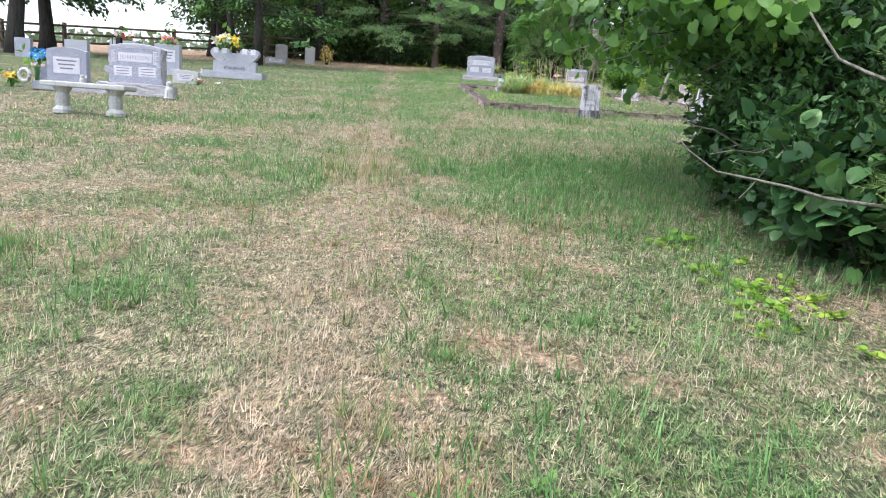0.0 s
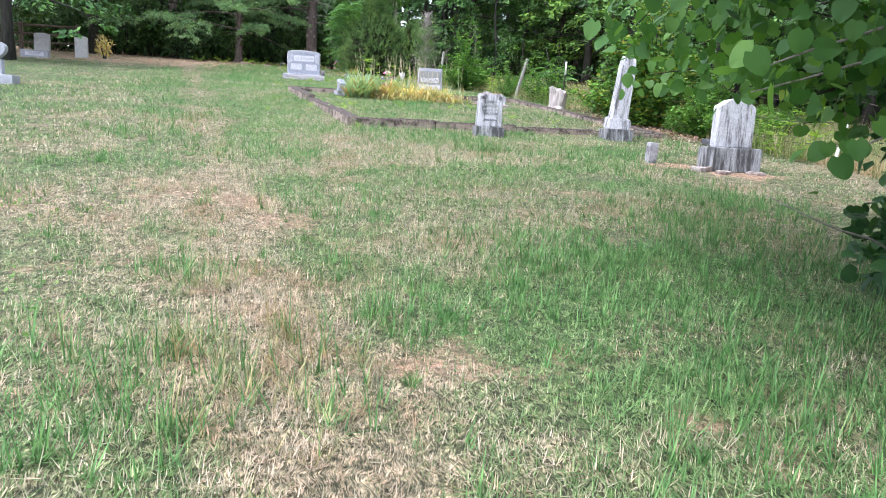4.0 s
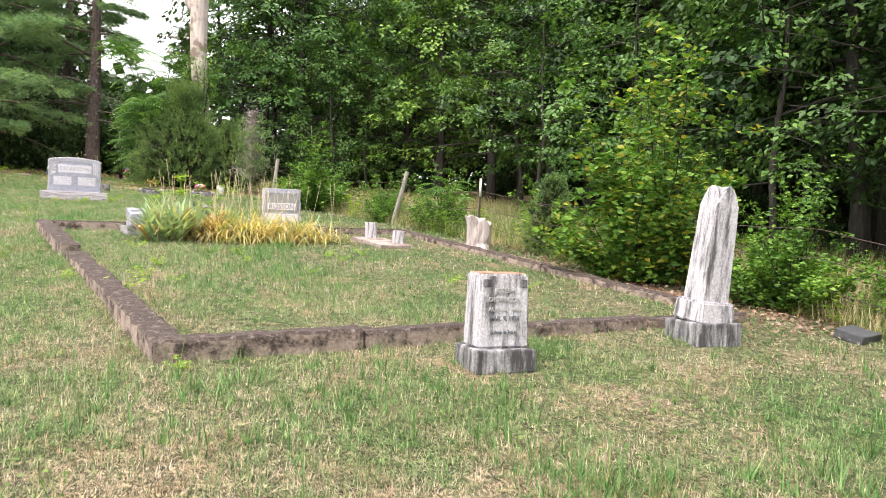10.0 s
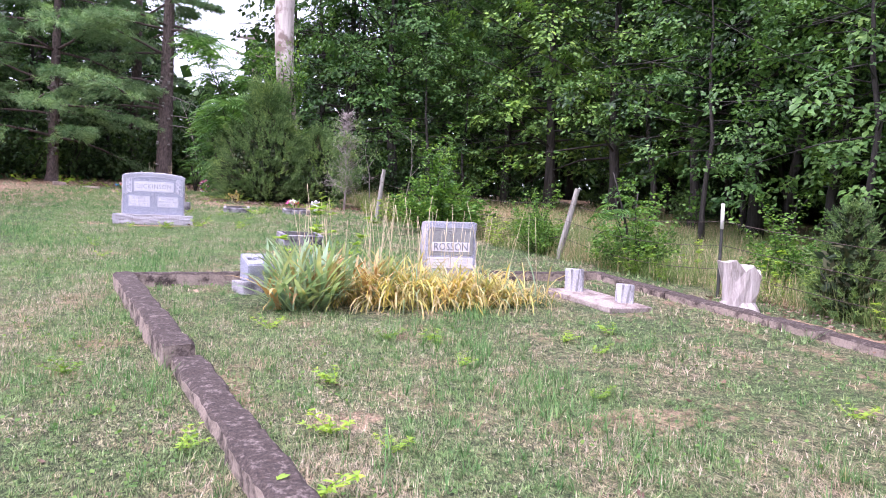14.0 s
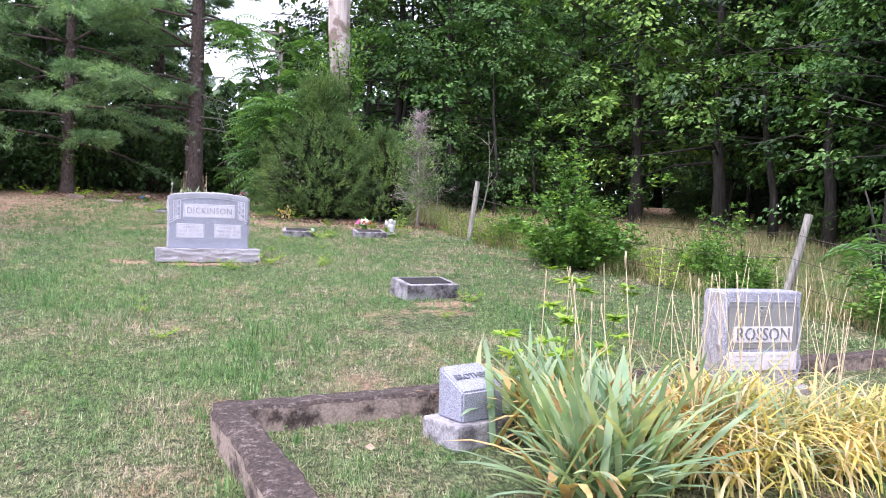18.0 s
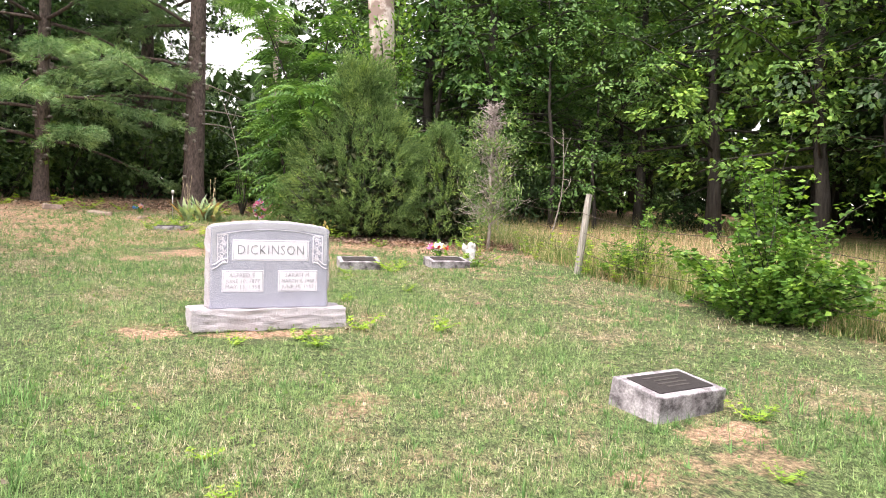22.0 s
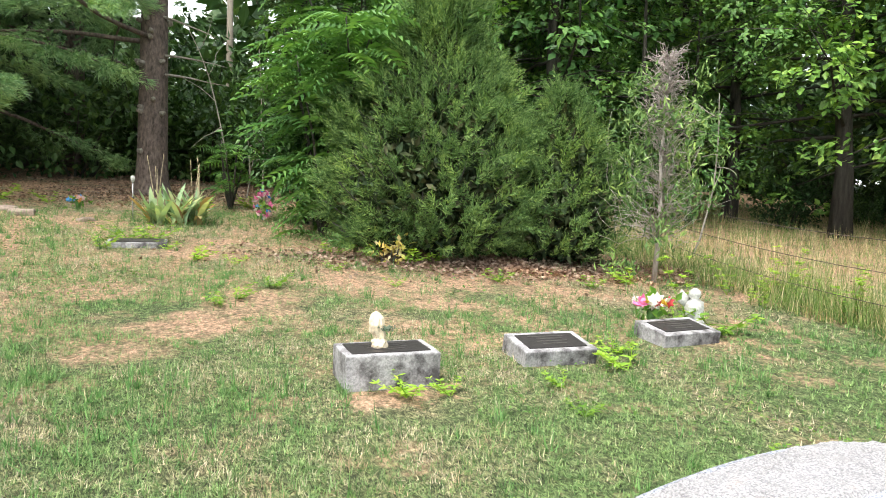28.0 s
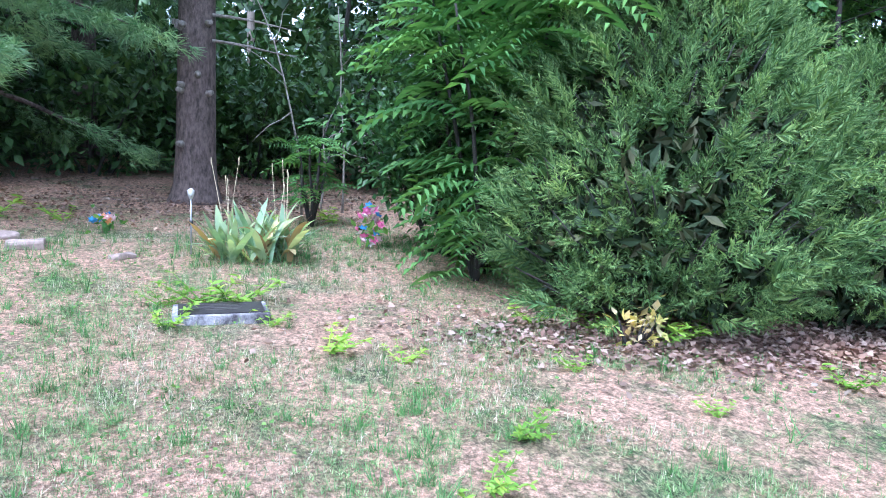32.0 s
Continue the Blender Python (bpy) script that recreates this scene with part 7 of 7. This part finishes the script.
figurine("small white cherub figure beside a headstone", at(-3.0, 4.2), 0.32, M_WHITE, 1)
figurine("small white angel figure at a companion headstone", at(-6.28, 11.59), 0.22, M_WHITE, 2)
figurine("small white heart-shaped ornament on a headstone base", at(-4.75, 4.23, 0.13), 0.2, M_WHITE, 3, True)
def praying_figure():
    """A worn plaster figure, one moulded mesh: round foot, waist, ribbed raised wing and a flower basket."""
    rng = np.random.default_rng(4)
    z = np.array([0, 0.02, 0.045, 0.06, 0.09, 0.115, 0.15, 0.19, 0.225, 0.235])
    r = np.array([0.05, 0.054, 0.05, 0.034, 0.036, 0.042, 0.043, 0.036, 0.02, 0.005])
    v, f = tube(np.stack([-0.12 * z * (z > 0.09), 0 * z, z], 1), r, 16, 0.12, rng)
    v = np.array(v)
    a = np.arctan2(v[:, 1], v[:, 0])
    v[:, :2] *= (1 + 0.13 * np.sin(a * 7) * (v[:, 2] > 0.1))[:, None]
    bits = rng.standard_normal((60, 3)) * [0.022, 0.02, 0.009] + [0.042, -0.035, 0.125]
    v2, f2 = v.tolist(), [tuple(q) for q in f]
    for c in bits:
        o = len(v2)
        v2 += [tuple(c + np.array(q) * 0.007) for q in ((1, 0, 0), (-1, 0, 0), (0, 1, 0), (0, -1, 0), (0, 0, 1), (0, 0, -1))]
        f2 += [(o, o + 2, o + 4), (o + 2, o + 1, o + 4), (o + 1, o + 3, o + 4), (o + 3, o, o + 4), (o + 2, o, o + 5), (o + 1, o + 2, o + 5), (o + 3, o + 1, o + 5), (o, o + 3, o + 5)]
    me = bpy.data.meshes.new("figurine")
    me.from_pydata(v2, [], f2)
    nb = len(f)
    me.materials.append(plain_mat("cream_plaster", (0.66, 0.55, 0.43), 0.85, 0.45, 0.0, 45))
    me.materials.append(plain_mat("dark_green_wreath", (0.10, 0.14, 0.10), 0.8, 0.6, 0.0, 90))
    me.polygons.foreach_set("material_index", np.r_[np.zeros(nb, np.int32), np.ones(len(f2) - nb, np.int32)])
    ob = new("figurine", me)
    ob.matrix_world = at(0.9, 24.26, 0.205)
    tagged(ob, "weathered cream praying angel figure with green garland on a marker", "figurine")


praying_figure()
figurine("white angel statue in weeds behind a low marker", at(4.3, 24.98), 0.34, M_WHITE, 5, True)


def hook():
    t = thing("shepherd_hook", "thin black metal hook with a hanging lantern", "garden hook", on_ground(-5.34, 6.03, 0, 0.05))
    k = plain_mat("black_iron", (0.02, 0.02, 0.02), 0.5, 0.2, 0.6)
    part("rod", tubes_mesh("rod", [([(0, 0, 0), (0, 0, 1.05), (0.04, 0, 1.14), (0.12, 0, 1.15), (0.15, 0, 1.08)], 0.008, 6)]), k, t)
    part("lantern", box(0.1, 0.2, -0.05, 0.05, 0.88, 1.06, 0.01), k, t)


hook()
disc = thing("wreath_stand", "round white ornament on a headstone base", "ornament", at(-5.91, 4.2, 0.13))
part("disc", tubes_mesh("disc", [([(0.11 * math.cos(a), 0.0, 0.12 + 0.11 * math.sin(a)) for a in np.linspace(0, 6.283, 22)], 0.035, 8)]), M_WHITE, disc)


def rail_fence():
    rail_wood = bark_mat("brown_rail_wood", (0.07, 0.05, 0.04), (0.2, 0.15, 0.12), 20, 0.1)
    t = thing("rail_fence", "weathered dark wooden post-and-rail fence behind the graves", "fence", pose(0, 0, 0))
    a, b = Vector((-26, 19)), Vector((-11.5, 34.5))
    n = 8
    for i in range(n + 1):
        p = a.lerp(b, i / n)
        g = ground_z(p.x, p.y)
        part("post", box(p.x - 0.08, p.x + 0.08, p.y - 0.08, p.y + 0.08, g - 0.1, g + 1.35, 0.015, 1), rail_wood, t)
        if i < n:
            q = a.lerp(b, (i + 1) / n)
            for z in (0.4, 0.8, 1.2):
                part("rail", tubes_mesh("rail", [([(p.x, p.y - 0.09, g + z), (q.x, q.y - 0.09, ground_z(q.x, q.y) + z)], 0.06, 6)]), rail_wood, t)


rail_fence()
put(shrub("tall tan grass and weeds beside an old headstone", 1.0, 0.8, 0.9, 300, 0.2, 221, M_DAYLILY, "plant", (LONG, LONG_F)), -8.3, 28.7)
put(shrub("leafy green bush at the woodland edge", 2.4, 1.8, 2.0, 900, 0.16, 222, M_LEAF2, lumps=12), -10.4, 36.5)


# ---- things under the pine ----
def solar_light():
    t = thing("solar_light", "small solar garden light on a thin metal stake", "garden light", on_ground(-0.4, 31.2, 0, 0.03))
    k = plain_mat("grey_metal", (0.4, 0.4, 0.42), 0.4, 0.2, 0.7)
    part("stake", tubes_mesh("stake", [([(0, 0, 0), (0, 0, 0.6)], 0.009, 6)]), k, t)
    part("holder", tubes_mesh("holder", [([(0, 0, 0.33), (0, 0, 0.37)], 0.02, 8)]), plain_mat("black_plastic", (0.03, 0.03, 0.03), 0.5, 0.2), t)
    part("lamp_head", tubes_mesh("lamp_head", [([(0, 0, 0.58), (0, 0, 0.62), (0, 0, 0.66), (0, 0, 0.68)], [0.015, 0.03, 0.035, 0.012], 10)]), M_WHITE, t, "frosted lamp head")


solar_light()
bouquet("pink, blue and white artificial flower wreath standing in the grass", at(1.5, 31.4), 0.21, (PINKP, PALEP, BLUEP, PINKP, WHITEP), 24, 211, ring=True, stem=False)
bouquet("white and pink artificial flowers behind a low marker", at(3.72, 24.9), 0.18, (WHITEP, WHITEP, REDP, WHITEP, YELP, PINKP, WHITEP), 24, 212, 0.2)
bouquet("small pink, orange and blue artificial flowers under the pine", at(-1.15, 32.4), 0.15, (ORGP, PALEP, BLUEP, PALEP), 12, 213, 0.12)
for x, y, w, rz, lab in ((-2.1, 32.2, 0.35, 15, "rough pinkish fieldstone half sunk in the grass"), (-1.0, 31.2, 0.3, 40, "small reddish stone on bare earth"), (-1.85, 31.7, 0.4, 0, "flat pale stone sunk in the grass"), (-3.1, 33.0, 0.5, 20, "rough fieldstone at the woodland edge")):
    r = thing("fieldstone", lab, "stone", on_ground(x, y, rz, 0.05), "fieldstones")
    part("stone", roughen(box(-w * 0.4, w * 0.4, -w / 4, w / 4, 0, w * 0.28, 0.03), 0.04, 5, 4, x), plain_mat("fieldstone", (0.30, 0.23, 0.2), 0.9, 0.35), r)

# thin saplings by the pine
rs2 = np.random.default_rng(77)
for x, y, h, lx in ((1.3, 33.7, 3.4, -0.15), (1.95, 33.9, 3.0, 0.1), (1.7, 34.2, 1.4, 0.3), (2.6, 33.2, 1.6, -0.4), (7.4, 28.2, 2.6, 1.0), (6.6, 29.0, 1.8, -0.3)):
    t = thing("bare_sapling", "thin bare pale sapling stem at the woodland edge", "sapling", on_ground(x, y, 0, 0.05), "bare saplings")
    items = [(limb_line(rs2, (0, 0, 0), (lx, 0, h), h, 7, 0, 0.07), np.linspace(0.019, 0.006, 8), 6)]
    for k in range(4):
        items.append((limb_line(rs2, items[0][0][3 + k], rs2.standard_normal(3) + [0, 0, 0.6], 0.7, 4, 0, 0.15), np.linspace(0.01, 0.003, 5), 4))
    part("branching_stem", tubes_mesh("branching_stem", items), M_TWIG, t)


# ---- grass ----
def vnoise(x, y, seed):
    """Smooth lattice noise, 0 to 1."""
    xi, yi = np.floor(x).astype(np.int64), np.floor(y).astype(np.int64)
    fx, fy = x - xi, y - yi
    fx, fy = fx * fx * (3 - 2 * fx), fy * fy * (3 - 2 * fy)

    def hsh(a, b):
        h = (a * 374761393 + b * 668265263 + seed * 144665) & 0xFFFFFFFF
        h = ((h ^ (h >> 13)) * 1274126177) & 0xFFFFFFFF
        return ((h ^ (h >> 16)) & 0xFFFF) / 65535.0

    return (hsh(xi, yi) * (1 - fx) + hsh(xi + 1, yi) * fx) * (1 - fy) + (hsh(xi, yi + 1) * (1 - fx) + hsh(xi + 1, yi + 1) * fx) * fy


def gz(x, y):
    return np.where(y > 42, 2.13 + 0.02 * (y - 42), np.where(y < -14, -3.47 + 0.03 * (y + 14), 0.1 * (y - 21) + 0.03))


def off_path(x, y):
    """Metres to the strip of lawn that is walked."""
    line = np.interp(y, [-9, -3.5, 2, 6, 10, 14, 18, 24, 30], [4.0, 2.5, 2.5, 1.9, 0.95, 0.1, -0.4, -1.0, -1.2])
    return np.abs(x - line - 0.9)


BARE = [(0.6, 20.5, 0.3), (-0.35, 20.8, 0.3), (7.1, 3.85, 0.8), (6.6, 4.3, 0.5), (2.7, 16.9, 0.5), (1.0, 23.8, 0.4), (0.3, 28.9, 0.8), (-1.0, 31.3, 0.7), (0.6, 26.4, 0.6), (2.2, 26.4, 0.7), (1.6, 27.2, 0.6), (3.0, 26.6, 0.6), (-0.2, 25.9, 0.6),
        (-0.6, 25.0, 0.4), (1.3, 25.6, 0.5), (3.0, 17.4, 0.4), (3.3, 13.1, 0.5), (2.3, 13.6, 0.5), (8.2, 9.2, 0.6), (8.0, 10.6, 0.5), (7.7, 11.8, 0.4), (8.5, 8.3, 0.5), (1.2, 1.5, 0.3), (4.4, 0.6, 0.3), (5.2, 3.2, 0.4), (4.0, 28.0, 1.2), (3.0, 28.6, 1.6), (5.0, 27.2, 0.8), (0.0, 34.3, 1.2)]


STONES = ((0.665, 21.0, 0.7, 0.25), (3.1, 18.3, 0.36, 0.24), (0.95, 24.27, 0.31, 0.18), (2.3, 24.37, 0.3, 0.18), (3.75, 24.55, 0.3, 0.18), (-0.39, 29.2, 0.33, 0.19), (4.56, 6.78, 0.24, 0.18), (7.22, 4.33, 0.33, 0.16), (6.79, 7.23, 0.23, 0.23), (4.36, 14.5, 0.43, 0.23), (5.95, 13.6, 0.5, 0.5))
KERB_LINES = (((2.42, 7.12), (7.95, 7.85)), ((7.95, 7.85), (6.95, 15.35)), ((6.95, 15.35), (0.8, 14.62)), ((0.8, 14.62), (2.42, 7.12)))


def lane_gap(x, y):
    """How far a place lies outside the lane along which one walks."""
    lo = np.interp(y, [-9, -4.5, 0, 6, 9, 12, 15, 21, 27], [1.4, 0.7, 0.9, 1.0, 1.2, 0.4, -0.6, -1.1, -1.6])
    hi = np.interp(y, [-9, -3, 1.5, 6, 9, 12, 15, 21, 27], [5.5, 5.0, 5.7, 5.8, 5.0, 3.8, 3.7, 3.0, 2.4])
    return np.maximum(np.maximum(lo - x, x - hi), 0)


def free_ground(x, y):
    """Nothing grows through stones and kerbs."""
    k = np.ones(len(x), bool)
    for sx, sy, w, d in STONES:
        k &= ~((np.abs(x - sx) < w) & (np.abs(y - sy) < d))
    for (ax, ay), (bx, by) in KERB_LINES:
        dx, dy = bx - ax, by - ay
        ln = math.hypot(dx, dy)
        u = ((x - ax) * dx + (y - ay) * dy) / ln
        s = ((y - ay) * dx - (x - ax) * dy) / ln
        k &= ~((u > -0.05) & (u < ln + 0.05) & (s > -0.005) & (s < 0.2))
    return k


def grass(name, n, x0, x1, y0, y1, length, width, lean, seed, keep, material, label, tuft=1, root=(0.006, 0.03), widen=0.0):
    rng = np.random.default_rng(seed)
    x, y = rng.uniform(x0, x1, n), rng.uniform(y0, y1, n)
    k = keep(x, y, rng) & free_ground(x, y)
    for spots, share in ((EARTH, 0.25), (THIN, 0.55)):
        for bx, by, rx, ry in spots:
            q = np.hypot((x - bx) / rx, (y - by) / ry) + 1.1 * (vnoise(x * 7, y * 7, 9) - 0.5)
            k &= (q > 0.9) | (rng.random(n) < share)
    for bx, by, br in BARE:
        q = np.hypot(x - bx, y - by) / br + 0.6 * (vnoise(x * 4, y * 4, 9) - 0.5)
        k &= (q > 0.85) | (rng.random(n) < 0.12)
    # broken turf with bare earth at the upper end
    k &= rng.random(n) < np.interp(y, [23.5, 26.5], [1.0, 0.8])
    x, y = x[k], y[k]
    # several blades spring from each root
    m = len(x)
    rootr = np.repeat(rng.uniform(root[0], root[1], m), tuft)
    tall = np.repeat(rng.uniform(0.6, 1.25, m), tuft)
    wide = np.repeat(1.0 + widen * lane_gap(x, y), tuft)
    x, y = np.repeat(x, tuft), np.repeat(y, tuft)
    n = len(x)
    a = rng.random(n) * 6.283
    r0 = rootr * rng.random(n)
    x, y = x + np.cos(a) * r0, y + np.sin(a) * r0
    h = length * rng.uniform(0.4, 1.35, n) * tall * (0.55 + 0.95 * vnoise(x * 1.6, y * 1.6, 3))
    a = a + rng.normal(0, 0.9, n)
    b = np.minimum(np.abs(rng.normal(0, lean, n)) + 0.15, 1.45)
    tip = np.stack([np.cos(a) * np.sin(b), np.sin(a) * np.sin(b), np.cos(b)], 1) * h[:, None]
    side = np.stack([-np.sin(a), np.cos(a), np.zeros(n)], 1) * (width * wide * rng.uniform(0.6, 1.3, n))[:, None] / 2
    base = np.stack([x, y, gz(x, y) - 0.008], 1)
    v = np.stack([base - side, base + side, base + tip], 1).reshape(-1, 3)
    me = mesh_np(name, v, np.arange(3 * n, dtype=np.int32).reshape(-1, 3))
    me.materials.append(material)
    return tagged(new(name, me), label, "grass", kind="stuff")


def near_keep(x, y, rng):
    g = lane_gap(x, y)
    p = np.where(g <= 0, 1.0, 0.42 * np.exp(-g / 2.0) + 0.02) * (0.72 + 0.45 * vnoise(x * 2.2, y * 2.2, 5))
    p *= np.where(y > 28.5, 0.75, 1.0)
    return rng.random(len(x)) < p


def far_keep(x, y, rng):
    return (lane_gap(x, y) > 2.5) & (rng.random(len(x)) < 0.75)


CLUMPS = ((2.0, -1.7, 0.65), (1.3, -1.75, 0.5), (2.9, -0.95, 0.45), (2.35, -1.9, 0.4), (1.8, -0.4, 0.4), (0.2, -0.5, 0.25), (4.2, 5.0, 0.45), (5.1, 4.8, 0.4), (1.3, -4.6, 0.5), (2.2, -5.0, 0.3))
SHADY = ((4.7, -1.3, 1.0), (4.5, -0.2, 1.1), (4.5, -2.5, 0.9), (5.3, 0.6, 1.0), (3.9, -0.6, 0.7), (6.1, 1.9, 0.7))


def lush_keep(x, y, rng):
    m = vnoise(x * 0.8, y * 0.8, 21) + 0.25 * vnoise(x * 4.0, y * 4.0, 22)
    p = np.where(m > 0.82, 0.35, 0.012)
    for cx, cy, r in CLUMPS:
        p = np.maximum(p, np.clip(1.3 - np.hypot(x - cx, (y - cy) * 1.3) / r, 0, 1))
    for cx, cy, r in SHADY:
        p = np.maximum(p, 0.85 * np.clip(1.5 - np.hypot(x - cx, y - cy) / r, 0, 1))
    return rng.random(len(x)) < p * np.clip(1.2 - lane_gap(x, y) / 4, 0.06, 1)


def tuft_keep(x, y, rng):
    p = np.where(y > 24.0, 0.9, 0.25) * np.clip(1.2 - lane_gap(x, y) / 3, 0.05, 1)
    return rng.random(len(x)) < p


grass("lawn_grass", 560000, -4.5, 8.7, -8.2, 33.5, 0.048, 0.0042, 1.0, 301, near_keep, M_BLADE, "short dry and green mown grass blades", 6, (0.006, 0.034), 0.55)
grass("lawn_grass_far", 34000, -16, 9.0, -8, 36, 0.06, 0.014, 0.9, 302, far_keep, M_BLADE, "short mown grass farther across the lawn", 3, (0.01, 0.06))
grass("coarse_grass", 80000, -3, 8.6, -8, 32, 0.15, 0.007, 0.7, 303, lush_keep, M_LUSH, "tufts of longer green grass", 7, (0.01, 0.05))
grass("grass_tufts", 7000, -3.5, 6.5, -7, 32.5, 0.095, 0.005, 0.62, 306, tuft_keep, M_LUSH, "separate tufts of grass in thin turf", 30, (0.02, 0.075))


def meadow_keep(x, y, rng):
    edge = np.interp(y, [-10, 5, 8, 15, 17, 21, 24, 30, 36], [9.5, 9.1, 8.9, 8.4, 7.3, 6.5, 5.9, 6.6, 8])
    return (x > edge) & (rng.random(len(x)) < 0.95)


M_MEADOW = blade_mat("meadow_grass", ((0.14, 0.22, 0.06), (0.26, 0.36, 0.12)), ((0.46, 0.36, 0.2), (0.72, 0.6, 0.4)), 0.03)
grass("meadow_grass", 130000, 5.5, 18, -8, 36, 0.3, 0.009, 0.45, 304, meadow_keep, M_MEADOW, "tall tan and green meadow grass beyond the fence")


def verge_keep(x, y, rng):
    edge = np.interp(y, [-10, 5, 8, 15, 17, 21, 24, 30, 36], [9.5, 9.1, 8.9, 8.0, 7.3, 6.5, 5.9, 6.2, 8])
    return (x > edge - 0.35 + 0.5 * vnoise(x * 2, y * 2, 41)) & (x < edge + 1.0)


grass("verge_grass", 90000, 5.3, 10.5, 0, 32, 0.36, 0.009, 0.5, 305, verge_keep, M_MEADOW, "unmown green grass along the fence", 2, (0.01, 0.06))


def clover():
    rng = np.random.default_rng(310)
    n = 70000
    x, y = rng.uniform(-3, 8, n), rng.uniform(-8, 32, n)
    k = (vnoise(x * 1.1, y * 1.1, 33) > 0.62) & (rng.random(n) < np.clip(1.2 - off_path(x, y) / 5, 0.05, 1))
    for (ax, ay), (bx, by) in (((2.42, 7.12), (7.95, 7.85)), ((0.8, 14.62), (2.42, 7.12)), ((6.95, 15.35), (0.8, 14.62))):
        dx, dy = bx - ax, by - ay
        ln = math.hypot(dx, dy)
        s = ((y - ay) * dx - (x - ax) * dy) / ln
        k &= ~((s > -0.02) & (s < 0.22))
    x, y = x[k], y[k]
    n = len(x)
    pos = np.stack([x, y, gz(x, y) + rng.uniform(0.005, 0.035, n)], 1)
    d = rng.standard_normal((n, 3))
    d[:, 2] *= 0.3
    me = scatter("clover", LEAF, LEAF_F, pos, d, rng.standard_normal((n, 3)) * 0.4 + [0, 0, 1], rng.uniform(0.018, 0.034, n), np.full(n, 1.6))
    me.materials.append(leaf_mat("clover_leaf", [(0.09, 0.19, 0.05), (0.14, 0.27, 0.07), (0.2, 0.33, 0.09)]))
    tagged(new("clover", me), "low clover and small weeds in the lawn", "ground cover", kind="stuff")


clover()


def litter():
    rng = np.random.default_rng(320)
    n = 9000
    x = rng.normal(3.9, 1.3, n)
    y = 27.75 - 0.25 * (x - 3.6) + rng.normal(0, 0.38, n)
    pine_x, pine_y = rng.normal(0, 2.2, 3500), rng.normal(34.3, 0.9, 3500)
    ex, ey = rng.uniform(-14, 9, 5000), rng.uniform(34.5, 38, 5000)
    rx, ry = rng.normal(8.4, 0.4, 1800), rng.uniform(7, 14, 1800)
    lx, ly = rng.uniform(-1, 8, 90), rng.uniform(-7, 27, 90)
    x, y = np.concatenate([x, pine_x, ex, rx, lx]), np.concatenate([y, pine_y, ey, ry, ly])
    n = len(x)
    pos = np.stack([x, y, gz(x, y) + rng.uniform(0.0, 0.035, n)], 1)
    d = rng.standard_normal((n, 3))
    d[:, 2] *= 0.25
    me = scatter("leaf_litter", LEAF, LEAF_F, pos, d, rng.standard_normal((n, 3)) * 0.45 + [0, 0, 1], rng.uniform(0.035, 0.075, n), np.full(n, 1.3))
    me.materials.append(M_LITTER)
    tagged(new("leaf_litter", me), "brown dead leaves lying on the ground", "leaf litter", kind="stuff")


litter()


def far_woods():
    """The depth of the woods: broad clumps of leaves beyond the last trunks."""
    rng = np.random.default_rng(330)
    n = 15000
    u = rng.random(n)
    east = rng.random(n) < 0.45
    x = np.where(east, rng.uniform(32, 40, n), -22 + 62 * u)
    y = np.where(east, -30 + 92 * u, rng.uniform(59, 68, n))
    top = np.where(east, 11.0, np.where((x > -2.5) & (x < 4.5), 8.0, 12.0))
    z = gz(x, y) + top * rng.random(n) ** 1.15
    pos = np.stack([x, y, z], 1)
    d = rng.standard_normal((n, 3))
    me = scatter("far_woods", LEAF, LEAF_F, pos, d, rng.standard_normal((n, 3)) * 0.6 + [0, 0, 1], rng.uniform(0.8, 1.5, n), np.full(n, 1.5))
    # the darkness of the deep woods comes from this shaded leaf colour
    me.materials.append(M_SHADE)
    tagged(new("far_woods", me), "leafy depth of the woods, darkened for shade", "woods", kind="stuff")
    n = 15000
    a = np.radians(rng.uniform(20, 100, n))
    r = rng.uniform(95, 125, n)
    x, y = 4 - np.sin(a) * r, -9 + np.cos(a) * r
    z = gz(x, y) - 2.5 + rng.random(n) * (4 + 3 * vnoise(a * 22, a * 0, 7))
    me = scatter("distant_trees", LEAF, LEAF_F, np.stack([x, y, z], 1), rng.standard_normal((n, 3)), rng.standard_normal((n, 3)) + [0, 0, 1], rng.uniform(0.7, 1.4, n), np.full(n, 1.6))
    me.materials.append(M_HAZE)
    tagged(new("distant_trees", me), "line of distant trees beyond a field, coloured pale for haze", "trees", kind="stuff")


far_woods()
